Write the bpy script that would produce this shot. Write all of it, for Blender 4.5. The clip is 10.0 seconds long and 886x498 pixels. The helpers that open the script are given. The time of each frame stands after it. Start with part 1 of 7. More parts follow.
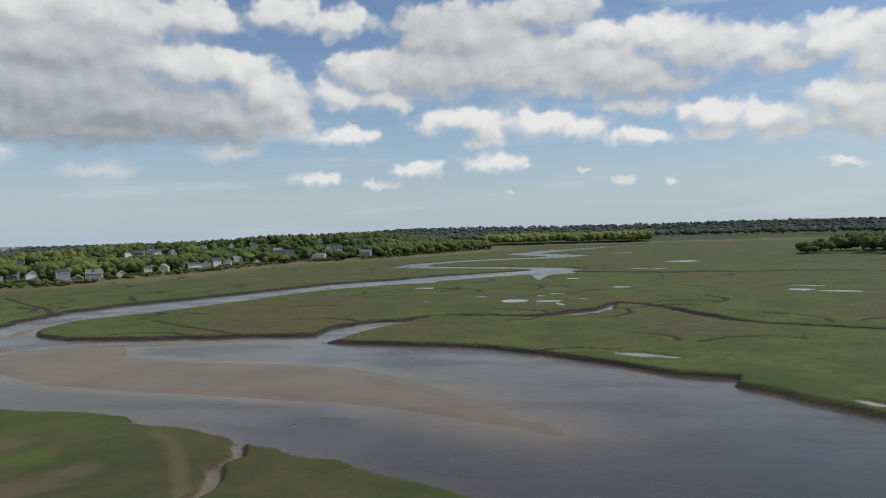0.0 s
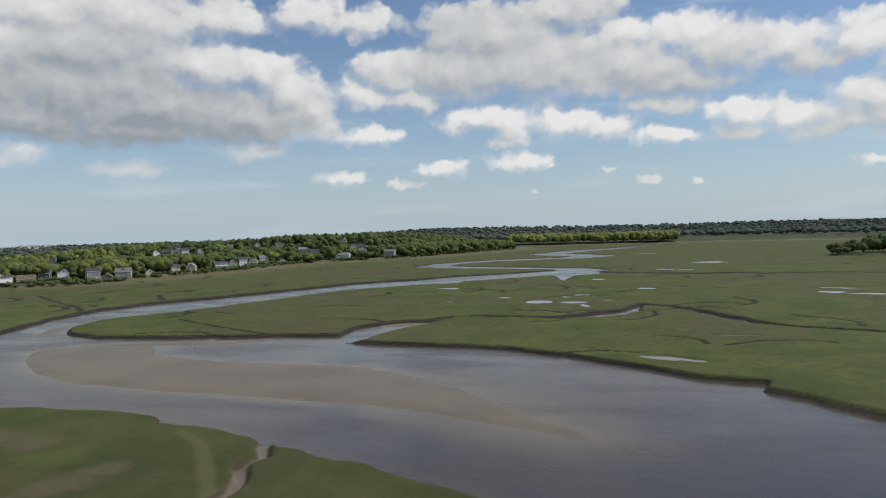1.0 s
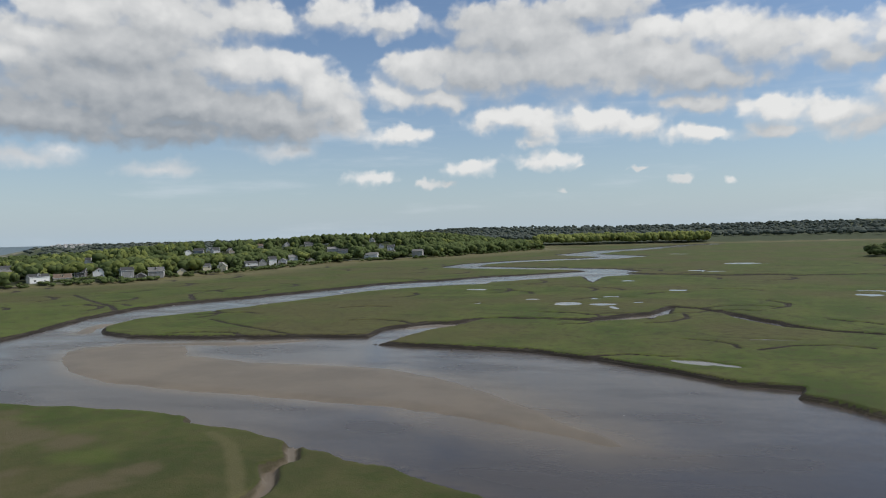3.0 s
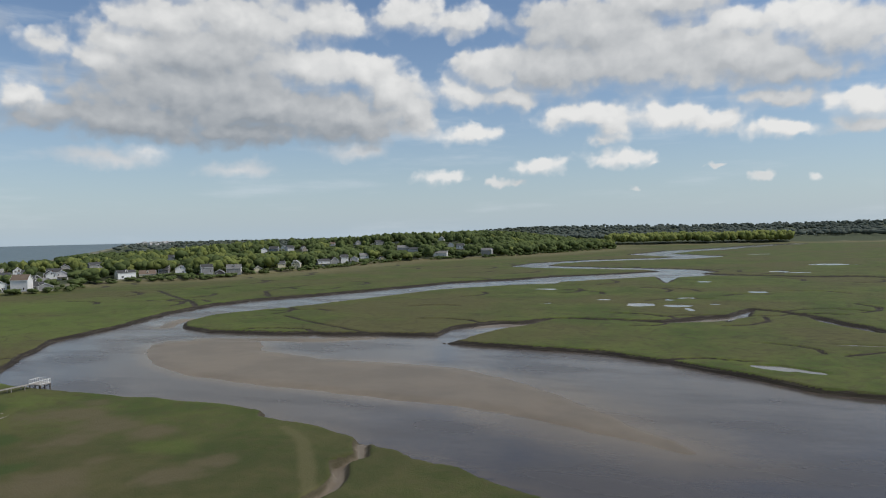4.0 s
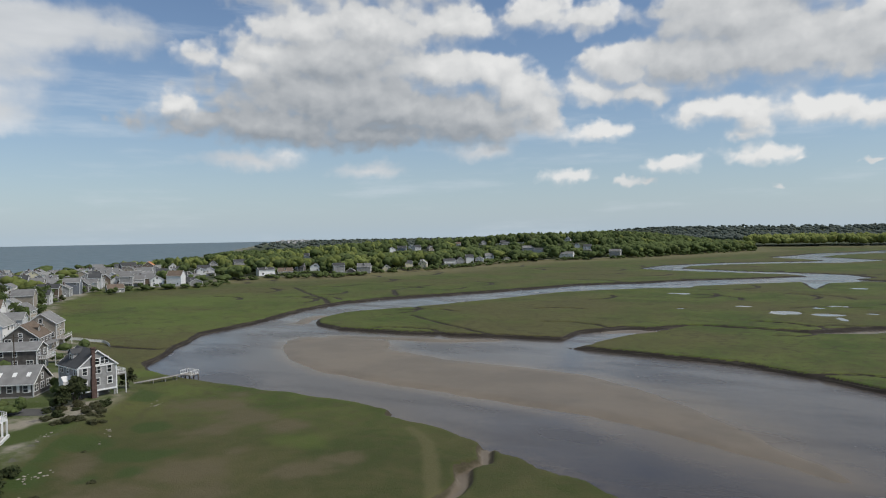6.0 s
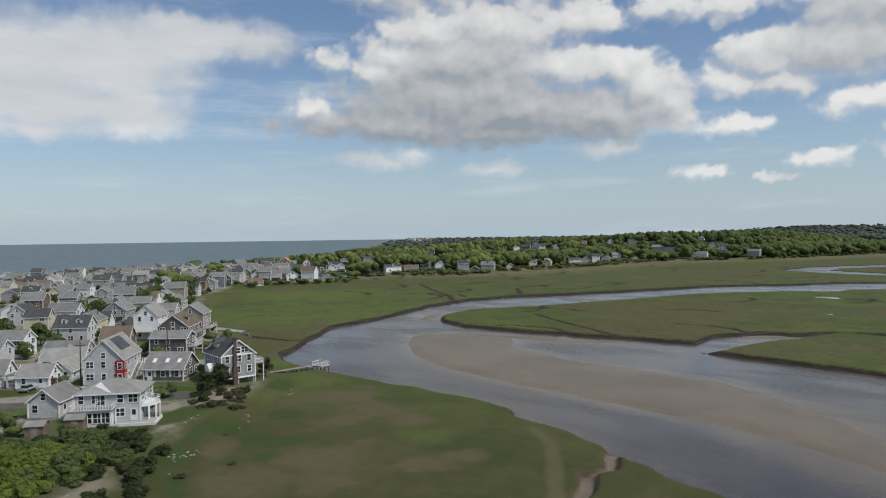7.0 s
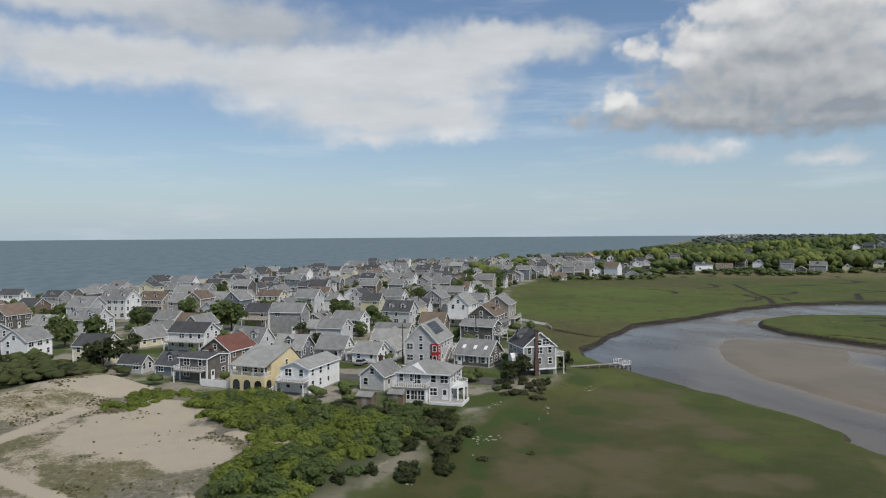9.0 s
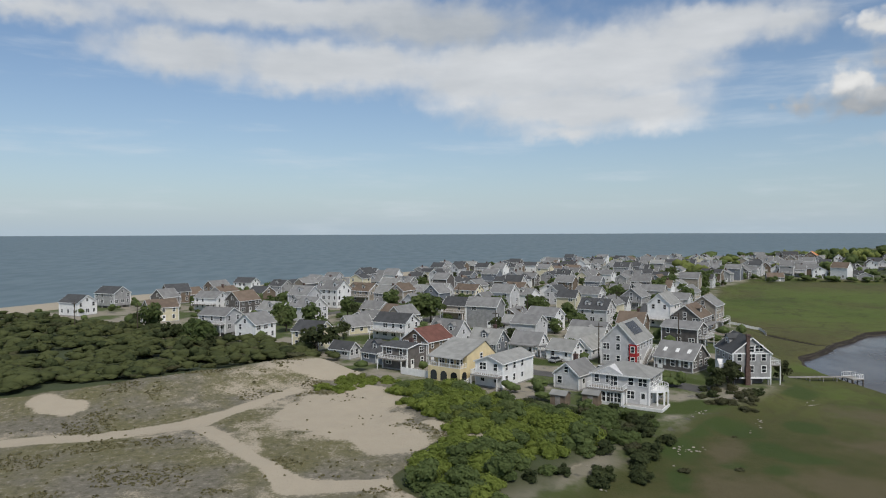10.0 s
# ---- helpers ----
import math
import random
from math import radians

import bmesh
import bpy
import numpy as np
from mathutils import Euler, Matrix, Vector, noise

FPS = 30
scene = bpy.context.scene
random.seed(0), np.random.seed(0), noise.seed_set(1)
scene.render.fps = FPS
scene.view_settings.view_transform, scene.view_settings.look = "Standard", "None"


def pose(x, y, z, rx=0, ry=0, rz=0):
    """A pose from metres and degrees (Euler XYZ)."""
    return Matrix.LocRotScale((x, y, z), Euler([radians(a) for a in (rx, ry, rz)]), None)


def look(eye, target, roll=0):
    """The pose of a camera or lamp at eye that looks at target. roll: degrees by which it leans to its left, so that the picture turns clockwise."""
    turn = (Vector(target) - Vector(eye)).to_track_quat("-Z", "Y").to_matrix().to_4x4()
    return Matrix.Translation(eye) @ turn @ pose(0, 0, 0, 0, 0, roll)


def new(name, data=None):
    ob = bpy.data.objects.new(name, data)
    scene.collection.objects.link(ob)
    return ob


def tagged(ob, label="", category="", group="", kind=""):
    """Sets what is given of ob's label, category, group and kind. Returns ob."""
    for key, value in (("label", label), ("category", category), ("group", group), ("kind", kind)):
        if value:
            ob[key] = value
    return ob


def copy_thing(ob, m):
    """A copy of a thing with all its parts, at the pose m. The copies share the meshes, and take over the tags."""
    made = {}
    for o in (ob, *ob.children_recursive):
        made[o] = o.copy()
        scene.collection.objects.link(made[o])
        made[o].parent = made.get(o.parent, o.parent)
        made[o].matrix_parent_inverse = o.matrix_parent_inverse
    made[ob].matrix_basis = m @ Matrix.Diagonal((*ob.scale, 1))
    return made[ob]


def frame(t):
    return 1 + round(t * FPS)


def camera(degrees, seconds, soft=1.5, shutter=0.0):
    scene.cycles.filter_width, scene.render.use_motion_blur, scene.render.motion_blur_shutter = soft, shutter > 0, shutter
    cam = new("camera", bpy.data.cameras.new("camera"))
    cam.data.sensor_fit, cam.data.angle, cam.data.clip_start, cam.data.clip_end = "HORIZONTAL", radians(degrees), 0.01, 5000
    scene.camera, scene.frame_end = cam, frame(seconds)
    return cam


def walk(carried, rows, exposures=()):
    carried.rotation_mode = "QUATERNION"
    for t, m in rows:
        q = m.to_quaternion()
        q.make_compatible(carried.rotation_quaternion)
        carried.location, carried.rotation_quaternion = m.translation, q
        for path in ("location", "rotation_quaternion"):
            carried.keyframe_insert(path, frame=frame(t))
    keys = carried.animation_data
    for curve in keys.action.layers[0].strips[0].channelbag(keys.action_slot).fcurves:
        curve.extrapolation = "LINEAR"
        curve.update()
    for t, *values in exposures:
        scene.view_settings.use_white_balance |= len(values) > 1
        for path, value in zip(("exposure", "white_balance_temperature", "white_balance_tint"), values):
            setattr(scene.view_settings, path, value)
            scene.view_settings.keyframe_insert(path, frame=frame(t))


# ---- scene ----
# ---- camera ----
cam = camera(64.89, 10.0, soft=1.1)
# seconds, heading to the left of +y, tilt, lean, place
ROWS = [
    (0.0, 12.93, -1.45, -1.55, 0.00, 0.00, 33.32),
    (0.5, 14.02, -1.45, -1.49, -0.04, 0.12, 33.62),
    (1.0, 14.90, -1.45, -1.41, -0.11, 0.19, 33.87),
    (1.5, 15.35, -1.45, -1.42, -0.06, 0.26, 34.09),
    (2.0, 15.93, -1.45, -1.39, -0.09, 0.34, 34.28),
    (3.3, 18.29, -1.42, -1.32, -0.27, 0.57, 34.67),
    (3.5, 19.35, -1.41, -1.31, -0.29, 0.61, 34.73),
    (3.7, 20.55, -1.41, -1.27, -0.31, 0.74, 34.74),
    (3.9, 22.06, -1.42, -1.24, -0.33, 0.88, 34.74),
    (4.0, 22.88, -1.42, -1.22, -0.33, 0.95, 34.75),
    (4.1, 23.17, -1.41, -1.22, -0.29, 0.94, 34.80),
    (4.2, 23.22, -1.40, -1.22, -0.25, 0.94, 34.86),
    (4.5, 23.22, -1.37, -1.22, -0.13, 0.94, 35.03),
    (5.0, 23.28, -1.36, -1.24, -0.09, 0.87, 35.61),
    (5.1, 23.40, -1.35, -1.23, -0.17, 0.88, 35.64),
    (5.2, 24.08, -1.34, -1.23, -0.26, 0.90, 35.68),
    (5.3, 24.82, -1.33, -1.22, -0.35, 0.91, 35.71),
    (5.5, 27.21, -1.32, -1.21, -0.52, 0.94, 35.78),
    (5.7, 29.72, -1.30, -1.12, -0.69, 1.35, 35.69),
    (6.0, 33.14, -1.26, -1.00, -0.94, 1.95, 35.56),
    (6.2, 35.44, -1.26, -0.95, -1.05, 2.08, 35.55),
    (7.3, 46.23, -1.24, -0.73, -1.64, 2.77, 35.50),
    (7.5, 48.33, -1.23, -0.69, -1.75, 2.89, 35.49),
    (8.0, 53.66, -1.24, -0.58, -2.07, 3.13, 35.43),
    (8.5, 59.57, -1.25, -0.61, -2.38, 3.57, 35.29),
    (9.0, 67.93, -1.36, -0.43, -3.09, 4.21, 35.30),
    (9.5, 77.11, -1.48, -0.22, -3.81, 4.33, 35.29),
    (10.0, 83.98, -1.61, -0.25, -4.42, 4.83, 35.26),
]


def aimed(yaw, tilt, lean, x, y, z):
    a, p = radians(yaw), radians(tilt)
    way = Vector((-math.sin(a) * math.cos(p), math.cos(a) * math.cos(p), math.sin(p)))
    eye = Vector((x, y, z))
    return look(eye, eye + way * 100, lean)


walk(cam, [(r[0], aimed(*r[1:])) for r in ROWS], [(0.0, 0.0), (10.0, 0.0)])

# ---- sky, clouds and sun ----
SUN_EL, SUN_AZ = 50.0, -72.0  # height; degrees to the left of +y
# clouds as puffs: heading to the left of +y, height, half width, half height (degrees), whiteness
LEFT_CUMULUS = [(44.4, 16.2, 4.3, 2.0, 0.71), (38.5, 16.4, 5.8, 2.1, 0.65), (32.5, 16.5, 4.6, 1.9, 0.69), (47.1, 14.4, 3.7, 1.6, 0.71), (51.8, 13.6, 2.3, 1.1, 0.66), (41.3, 13.8, 8.5, 2.8, 0.32), (34.0, 13.1, 3.3, 1.6, 0.74), (29.8, 12.8, 4.3, 1.6, 0.74), (26.7, 11.4, 2.8, 2.1, 0.69), (25.3, 9.6, 2.1, 1.8, 0.6), (53.9, 10.2, 1.8, 1.1, 0.85), (48.8, 13.1, 2.7, 1.3, 0.76), (43.2, 11.1, 9.3, 2.3, 0.24), (36.8, 10.3, 9.4, 2.3, 0.19), (29.9, 9.3, 5.6, 1.9, 0.28), (46.8, 8.7, 10.0, 1.6, 0.15), (37.8, 8.1, 9.3, 1.4, 0.05), (29.9, 8.2, 4.7, 1.3, 0.19)]
LEFT_SCRAPS = [(48.6, 6.0, 4.0, 0.7, 0.6), (45.9, 6.5, 1.6, 0.5, 0.9), (39.2, 5.3, 2.6, 0.6, 0.65), (29.9, 6.6, 2.8, 0.6, 0.6), (25.3, 8.2, 2.8, 0.6, 0.6), (20.4, 8.0, 2.5, 0.8, 0.9), (24.7, 17.3, 3.9, 1.4, 0.75), (21.2, 16.6, 2.8, 1.4, 0.7), (38.4, 20.9, 9.9, 3.2, 0.5), (46.5, 19.8, 5.7, 2.3, 0.5)]
RIGHT_CUMULUS = [(10.8, 15.7, 6.3, 2.3, 0.45), (13.6, 12.7, 5.2, 2.3, 0.4), (18.7, 12.8, 3.3, 1.8, 0.65), (21.0, 11.1, 2.3, 1.4, 0.8), (17.4, 10.6, 3.8, 1.0, 0.6), (6.3, 13.3, 7.1, 2.8, 0.5), (0.0, 12.5, 5.6, 2.3, 0.5), (-0.0, 14.6, 2.8, 1.4, 0.8), (-4.8, 14.6, 3.2, 1.6, 0.85), (-7.6, 13.4, 3.6, 2.0, 0.6), (-4.3, 11.3, 4.5, 1.3, 0.35), (4.4, 17.0, 5.3, 1.4, 0.5), (11.9, 8.9, 3.3, 1.2, 0.85), (9.1, 8.4, 2.8, 1.4, 0.8), (4.6, 8.6, 3.5, 1.3, 0.9), (1.0, 8.0, 2.8, 1.1, 0.8), (-2.9, 7.1, 2.9, 0.8, 0.85), (9.6, 7.0, 1.9, 0.6, 0.7), (-3.0, 9.3, 3.2, 0.9, 0.5)]
FAR_CUMULUS = [(-11.6, 13.0, 2.6, 1.7, 0.75), (-13.4, 11.6, 2.6, 1.3, 0.45), (-16.7, 13.0, 3.7, 1.6, 0.85), (-19.4, 11.5, 2.4, 2.0, 0.6), (-8.7, 8.4, 2.6, 1.4, 0.9), (-11.9, 7.9, 3.4, 1.3, 0.8), (-8.3, 7.0, 2.6, 0.8, 0.5), (-15.6, 7.0, 3.7, 1.2, 0.5), (-17.3, 9.1, 3.7, 1.4, 0.75), (-18.7, 7.4, 3.2, 1.8, 0.5)]
PUFFS = [(14.8, 5.2, 2.2, 0.8, 0.9), (8.5, 5.5, 2.6, 0.8, 0.9), (6.0, 5.1, 1.2, 0.4, 0.8), (23.0, 4.6, 1.9, 0.6, 0.85), (18.7, 3.8, 1.3, 0.4, 0.6), (16.5, 3.7, 0.8, 0.3, 0.55), (-17.2, 4.3, 1.3, 0.4, 0.8), (-1.9, 3.6, 0.8, 0.4, 0.55), (-5.1, 3.6, 0.6, 0.3, 0.7), (1.6, 4.7, 0.6, 0.2, 0.5), (7.4, 3.2, 0.5, 0.2, 0.5)]
SEA_VEIL = [(96.8, 16.9, 19.9, 1.6, 0.55), (104.0, 13.5, 7.2, 1.7, 0.55), (92.3, 12.9, 10.8, 2.1, 0.6), (84.1, 16.0, 8.7, 1.6, 0.2), (78.6, 12.5, 9.5, 2.8, 0.65), (69.6, 12.9, 7.4, 3.1, 0.65), (67.5, 9.4, 4.5, 1.8, 0.7), (82.3, 10.3, 2.8, 0.9, 0.85), (73.6, 7.9, 4.2, 0.8, 0.7), (67.5, 8.1, 3.6, 0.7, 0.95), (63.4, 14.9, 5.4, 2.0, 0.6), (58.3, 14.8, 3.0, 1.5, 0.55), (63.8, 11.8, 2.0, 0.6, 0.6), (74.0, 9.7, 9.3, 1.8, 0.6), (114.1, 15.5, 6.2, 1.0, 0.6)]


def math_node(nt, op, *args, clamp=False):
    n = nt.nodes.new("ShaderNodeMath")
    n.operation, n.use_clamp = op, clamp
    for k, a in enumerate(args):
        if isinstance(a, (int, float)):
            n.inputs[k].default_value = a
        else:
            nt.links.new(a, n.inputs[k])
    return n.outputs[0]


def vec_node(nt, op, *args):
    n = nt.nodes.new("ShaderNodeVectorMath")
    n.operation = op
    for k, a in enumerate(args):
        if isinstance(a, (tuple, list)):
            n.inputs[k].default_value = a
        elif isinstance(a, (int, float)):
            n.inputs["Scale"].default_value = a
        else:
            nt.links.new(a, n.inputs[k])
    return n.outputs["Value"] if op in ("LENGTH", "DOT_PRODUCT") else n.outputs[0]


def noise_node(nt, vec, scale, detail=4.0, rough=0.5, colour=False):
    n = nt.nodes.new("ShaderNodeTexNoise")
    n.inputs["Scale"].default_value, n.inputs["Detail"].default_value, n.inputs["Roughness"].default_value = scale, detail, rough
    if vec is not None:
        nt.links.new(vec, n.inputs["Vector"])
    return n.outputs["Color"] if colour else n.outputs["Fac"]


def ramp_node(nt, fac, lo, hi):
    n = nt.nodes.new("ShaderNodeMapRange")
    n.interpolation_type = "SMOOTHSTEP"
    n.inputs[1].default_value, n.inputs[2].default_value = lo, hi
    nt.links.new(fac, n.inputs[0])
    return n.outputs[0]


def mix_node(nt, fac, a, b):
    n = nt.nodes.new("ShaderNodeMix")
    n.data_type = "RGBA"
    for k, v in ((0, fac), (6, a), (7, b)):
        if isinstance(v, (int, float)):
            n.inputs[k].default_value = v
        elif isinstance(v, tuple):
            n.inputs[k].default_value = (*v, 1)
        else:
            nt.links.new(v, n.inputs[k])
    return n.outputs[2]


def cloud_group(rows, swell, rough):
    """Density of a deck of clouds at a place in the sky, and how white it is there."""
    g = bpy.data.node_groups.new("cloud_field", "ShaderNodeTree")
    g.interface.new_socket("Place", in_out="INPUT", socket_type="NodeSocketVector")
    g.interface.new_socket("Density", in_out="OUTPUT", socket_type="NodeSocketFloat")
    g.interface.new_socket("White", in_out="OUTPUT", socket_type="NodeSocketFloat")
    gi, go = g.nodes.new("NodeGroupInput"), g.nodes.new("NodeGroupOutput")
    place = gi.outputs[0]
    # uneven edges: the place is pushed about by noise at three sizes
    warped = place
    for scale, reach, detail in ((0.28, (2.6, 1.7, 0), 2), (0.9, (1.3, 1.0, 0), 2), (2.6, (0.26, 0.24, 0), 3)):
        push = vec_node(g, "SUBTRACT", noise_node(g, place, scale, detail, 0.5, True), (0.5, 0.5, 0.5))
        warped = vec_node(g, "ADD", warped, vec_node(g, "MULTIPLY", push, reach))
    best, tones, weights = None, None, None
    for a, e, w, h, tone in rows:
        w, h, firm = w * swell, h * swell, min(1.0, 0.30 + 0.30 * h)
        n = g.nodes.new("ShaderNodeVectorMath")
        n.operation = "MULTIPLY_ADD"
        g.links.new(warped, n.inputs[0])
        n.inputs[1].default_value, n.inputs[2].default_value = (1 / w, 1 / h, 0), (-a / w, -e / h, 0)
        far = vec_node(g, "LENGTH", n.outputs[0])
        edge = math_node(g, "MULTIPLY_ADD", far, firm, -firm)
        best = edge if best is None else math_node(g, "SMOOTH_MIN", best, edge, 0.35)
        near = math_node(g, "POWER", math_node(g, "MAXIMUM", math_node(g, "MULTIPLY_ADD", far, -0.7, 1.0), 0.0), 3.0)
        weights = near if weights is None else math_node(g, "ADD", weights, near)
        tones = math_node(g, "MULTIPLY", near, tone) if tones is None else math_node(g, "MULTIPLY_ADD", near, tone, tones)

    def heads(scale):
        v = g.nodes.new("ShaderNodeTexVoronoi")
        v.feature, v.voronoi_dimensions = "SMOOTH_F1", "2D"
        v.inputs["Scale"].default_value, v.inputs["Smoothness"].default_value = scale, 0.5
        g.links.new(vec_node(g, "ADD", warped, vec_node(g, "MULTIPLY", place, (0.0, 0.25, 0.0))), v.inputs["Vector"])
        return math_node(g, "SUBTRACT", 0.42, v.outputs["Distance"])

    lumps = math_node(g, "MULTIPLY_ADD", heads(0.95), 0.17 * rough, math_node(g, "MULTIPLY", heads(0.42), 0.36 * rough))
    lumps = math_node(g, "MULTIPLY_ADD", math_node(g, "SUBTRACT", noise_node(g, vec_node(g, "MULTIPLY", place, (0.7, 1.0, 1.0)), 0.5, 5, 0.5), 0.5), 0.42, lumps)
    g.links.new(math_node(g, "SUBTRACT", lumps, best), go.inputs[0])
    g.links.new(math_node(g, "DIVIDE", tones, math_node(g, "MAXIMUM", weights, 0.001)), go.inputs[1])
    return g


def build_sky():
    w = bpy.data.worlds.new("sky")
    scene.world, w.use_nodes = w, True
    nt = w.node_tree
    sky = nt.nodes.new("ShaderNodeTexSky")
    sky.sky_type, sky.sun_disc = "NISHITA", False
    sky.sun_elevation, sky.sun_rotation = radians(SUN_EL), radians(-SUN_AZ)
    sky.altitude, sky.air_density, sky.dust_density, sky.ozone_density = 0, 1.0, 0.6, 1.6
    tc = nt.nodes.new("ShaderNodeTexCoord")
    sep = nt.nodes.new("ShaderNodeSeparateXYZ")
    nt.links.new(tc.outputs["Generated"], sep.inputs[0])
    az = math_node(nt, "MULTIPLY", math_node(nt, "ARCTAN2", math_node(nt, "MULTIPLY", sep.outputs[0], -1.0), sep.outputs[1]), 57.2958)
    el = math_node(nt, "MULTIPLY", math_node(nt, "ARCSINE", sep.outputs[2]), 57.2958)
    com = nt.nodes.new("ShaderNodeCombineXYZ")
    nt.links.new(az, com.inputs[0])
    nt.links.new(el, com.inputs[1])
    place = com.outputs[0]
    cumulus, veil = cloud_group(LEFT_CUMULUS + LEFT_SCRAPS[5:] + RIGHT_CUMULUS + FAR_CUMULUS + PUFFS, 1.12, 1.0), cloud_group(SEA_VEIL + LEFT_SCRAPS[:5], 1.2, 0.35)

    def field(group, vec):
        n = nt.nodes.new("ShaderNodeGroup")
        n.node_tree = group
        nt.links.new(vec, n.inputs[0])
        return n.outputs

    here, thin = field(cumulus, place), field(veil, place)
    sunward = field(cumulus, vec_node(nt, "ADD", place, (-0.5, 0.85, 0)))
    # scattered cloud goes on overhead and behind
    high = nt.nodes.new("ShaderNodeMapRange")
    high.inputs[1].default_value, high.inputs[2].default_value = 19.0, 27.0
    nt.links.new(el, high.inputs[0])
    scattered = math_node(nt, "MULTIPLY", math_node(nt, "SUBTRACT", noise_node(nt, tc.outputs["Generated"], 2.6, 5, 0.55), 0.40), 3.0)
    overhead = math_node(nt, "MULTIPLY_ADD", scattered, high.outputs[0], math_node(nt, "MULTIPLY_ADD", high.outputs[0], 1.0, -1.0))
    body = math_node(nt, "MAXIMUM", here[0], overhead)
    # crisp on the side of the sun, soft below
    slope = math_node(nt, "SUBTRACT", here[0], sunward[0])
    soft = math_node(nt, "MULTIPLY_ADD", ramp_node(nt, slope, -0.35, 0.45), -0.30, 0.58)
    dense = nt.nodes.new("ShaderNodeMapRange")
    dense.interpolation_type = "SMOOTHSTEP"
    dense.inputs[1].default_value = -0.06
    nt.links.new(soft, dense.inputs[2])
    nt.links.new(body, dense.inputs[0])
    dense = dense.outputs[0]
    lit = math_node(nt, "MULTIPLY_ADD", here[1], 0.95, 0.02)
    lit = math_node(nt, "MULTIPLY_ADD", math_node(nt, "MAXIMUM", math_node(nt, "MINIMUM", slope, 0.5), -0.4), 0.50, lit)
    lit = math_node(nt, "MULTIPLY_ADD", math_node(nt, "SUBTRACT", 1.0, ramp_node(nt, body, 0.0, 0.35)), 0.12, lit)
    lit = math_node(nt, "MULTIPLY_ADD", math_node(nt, "SUBTRACT", noise_node(nt, vec_node(nt, "MULTIPLY", place, (0.6, 1.0, 1.0)), 0.8, 4, 0.5), 0.5), 0.26, lit, clamp=True)
    cloud = mix_node(nt, lit, (0.290, 0.320, 0.355), (0.80, 0.80, 0.79))
    # pale haze low over the horizon
    haze = math_node(nt, "POWER", 2.718, math_node(nt, "MULTIPLY", math_node(nt, "MAXIMUM", el, 0.0), -0.17))
    tint = vec_node(nt, "MULTIPLY", sky.outputs[0], (0.084, 0.090, 0.098))
    clear = mix_node(nt, math_node(nt, "MULTIPLY", haze, 0.85), tint, (0.425, 0.530, 0.625))
    # thin streaks
    streak = ramp_node(nt, noise_node(nt, vec_node(nt, "MULTIPLY", place, (0.06, 0.40, 1.0)), 1.0, 5, 0.6), 0.50, 0.78)
    clear = mix_node(nt, math_node(nt, "MULTIPLY", streak, 0.45), clear, (0.64, 0.70, 0.76))
    fade = ramp_node(nt, el, 0.5, 7.0)
    cover = math_node(nt, "MULTIPLY", dense, math_node(nt, "MULTIPLY_ADD", fade, 0.25, 0.72))
    # the thin grey-white sheet over the sea
    veil_lit = math_node(nt, "MULTIPLY_ADD", math_node(nt, "SUBTRACT", noise_node(nt, vec_node(nt, "MULTIPLY", place, (0.3, 1.0, 1.0)), 0.5, 5, 0.55), 0.5), 0.55, thin[1], clamp=True)
    veil_colour = mix_node(nt, veil_lit, (0.33, 0.37, 0.41), (0.78, 0.79, 0.80))
    clear = mix_node(nt, math_node(nt, "MULTIPLY", ramp_node(nt, thin[0], -0.12, 0.55), 0.93), clear, veil_colour)
    both = mix_node(nt, cover, clear, cloud)
    nt.links.new(both, nt.nodes["Background"].inputs[0])
    nt.nodes["Background"].inputs[1].default_value = 1.0


build_sky()
sun = new("sun", bpy.data.lights.new("sun", "SUN"))
sun.data.energy, sun.data.angle, sun.data.color = 2.8, radians(9), (1.0, 0.95, 0.88)
ce = math.cos(radians(SUN_EL))
sun.matrix_world = look((-math.sin(radians(SUN_AZ)) * ce * 100, math.cos(radians(SUN_AZ)) * ce * 100, math.sin(radians(SUN_EL)) * 100), (0, 0, 0))


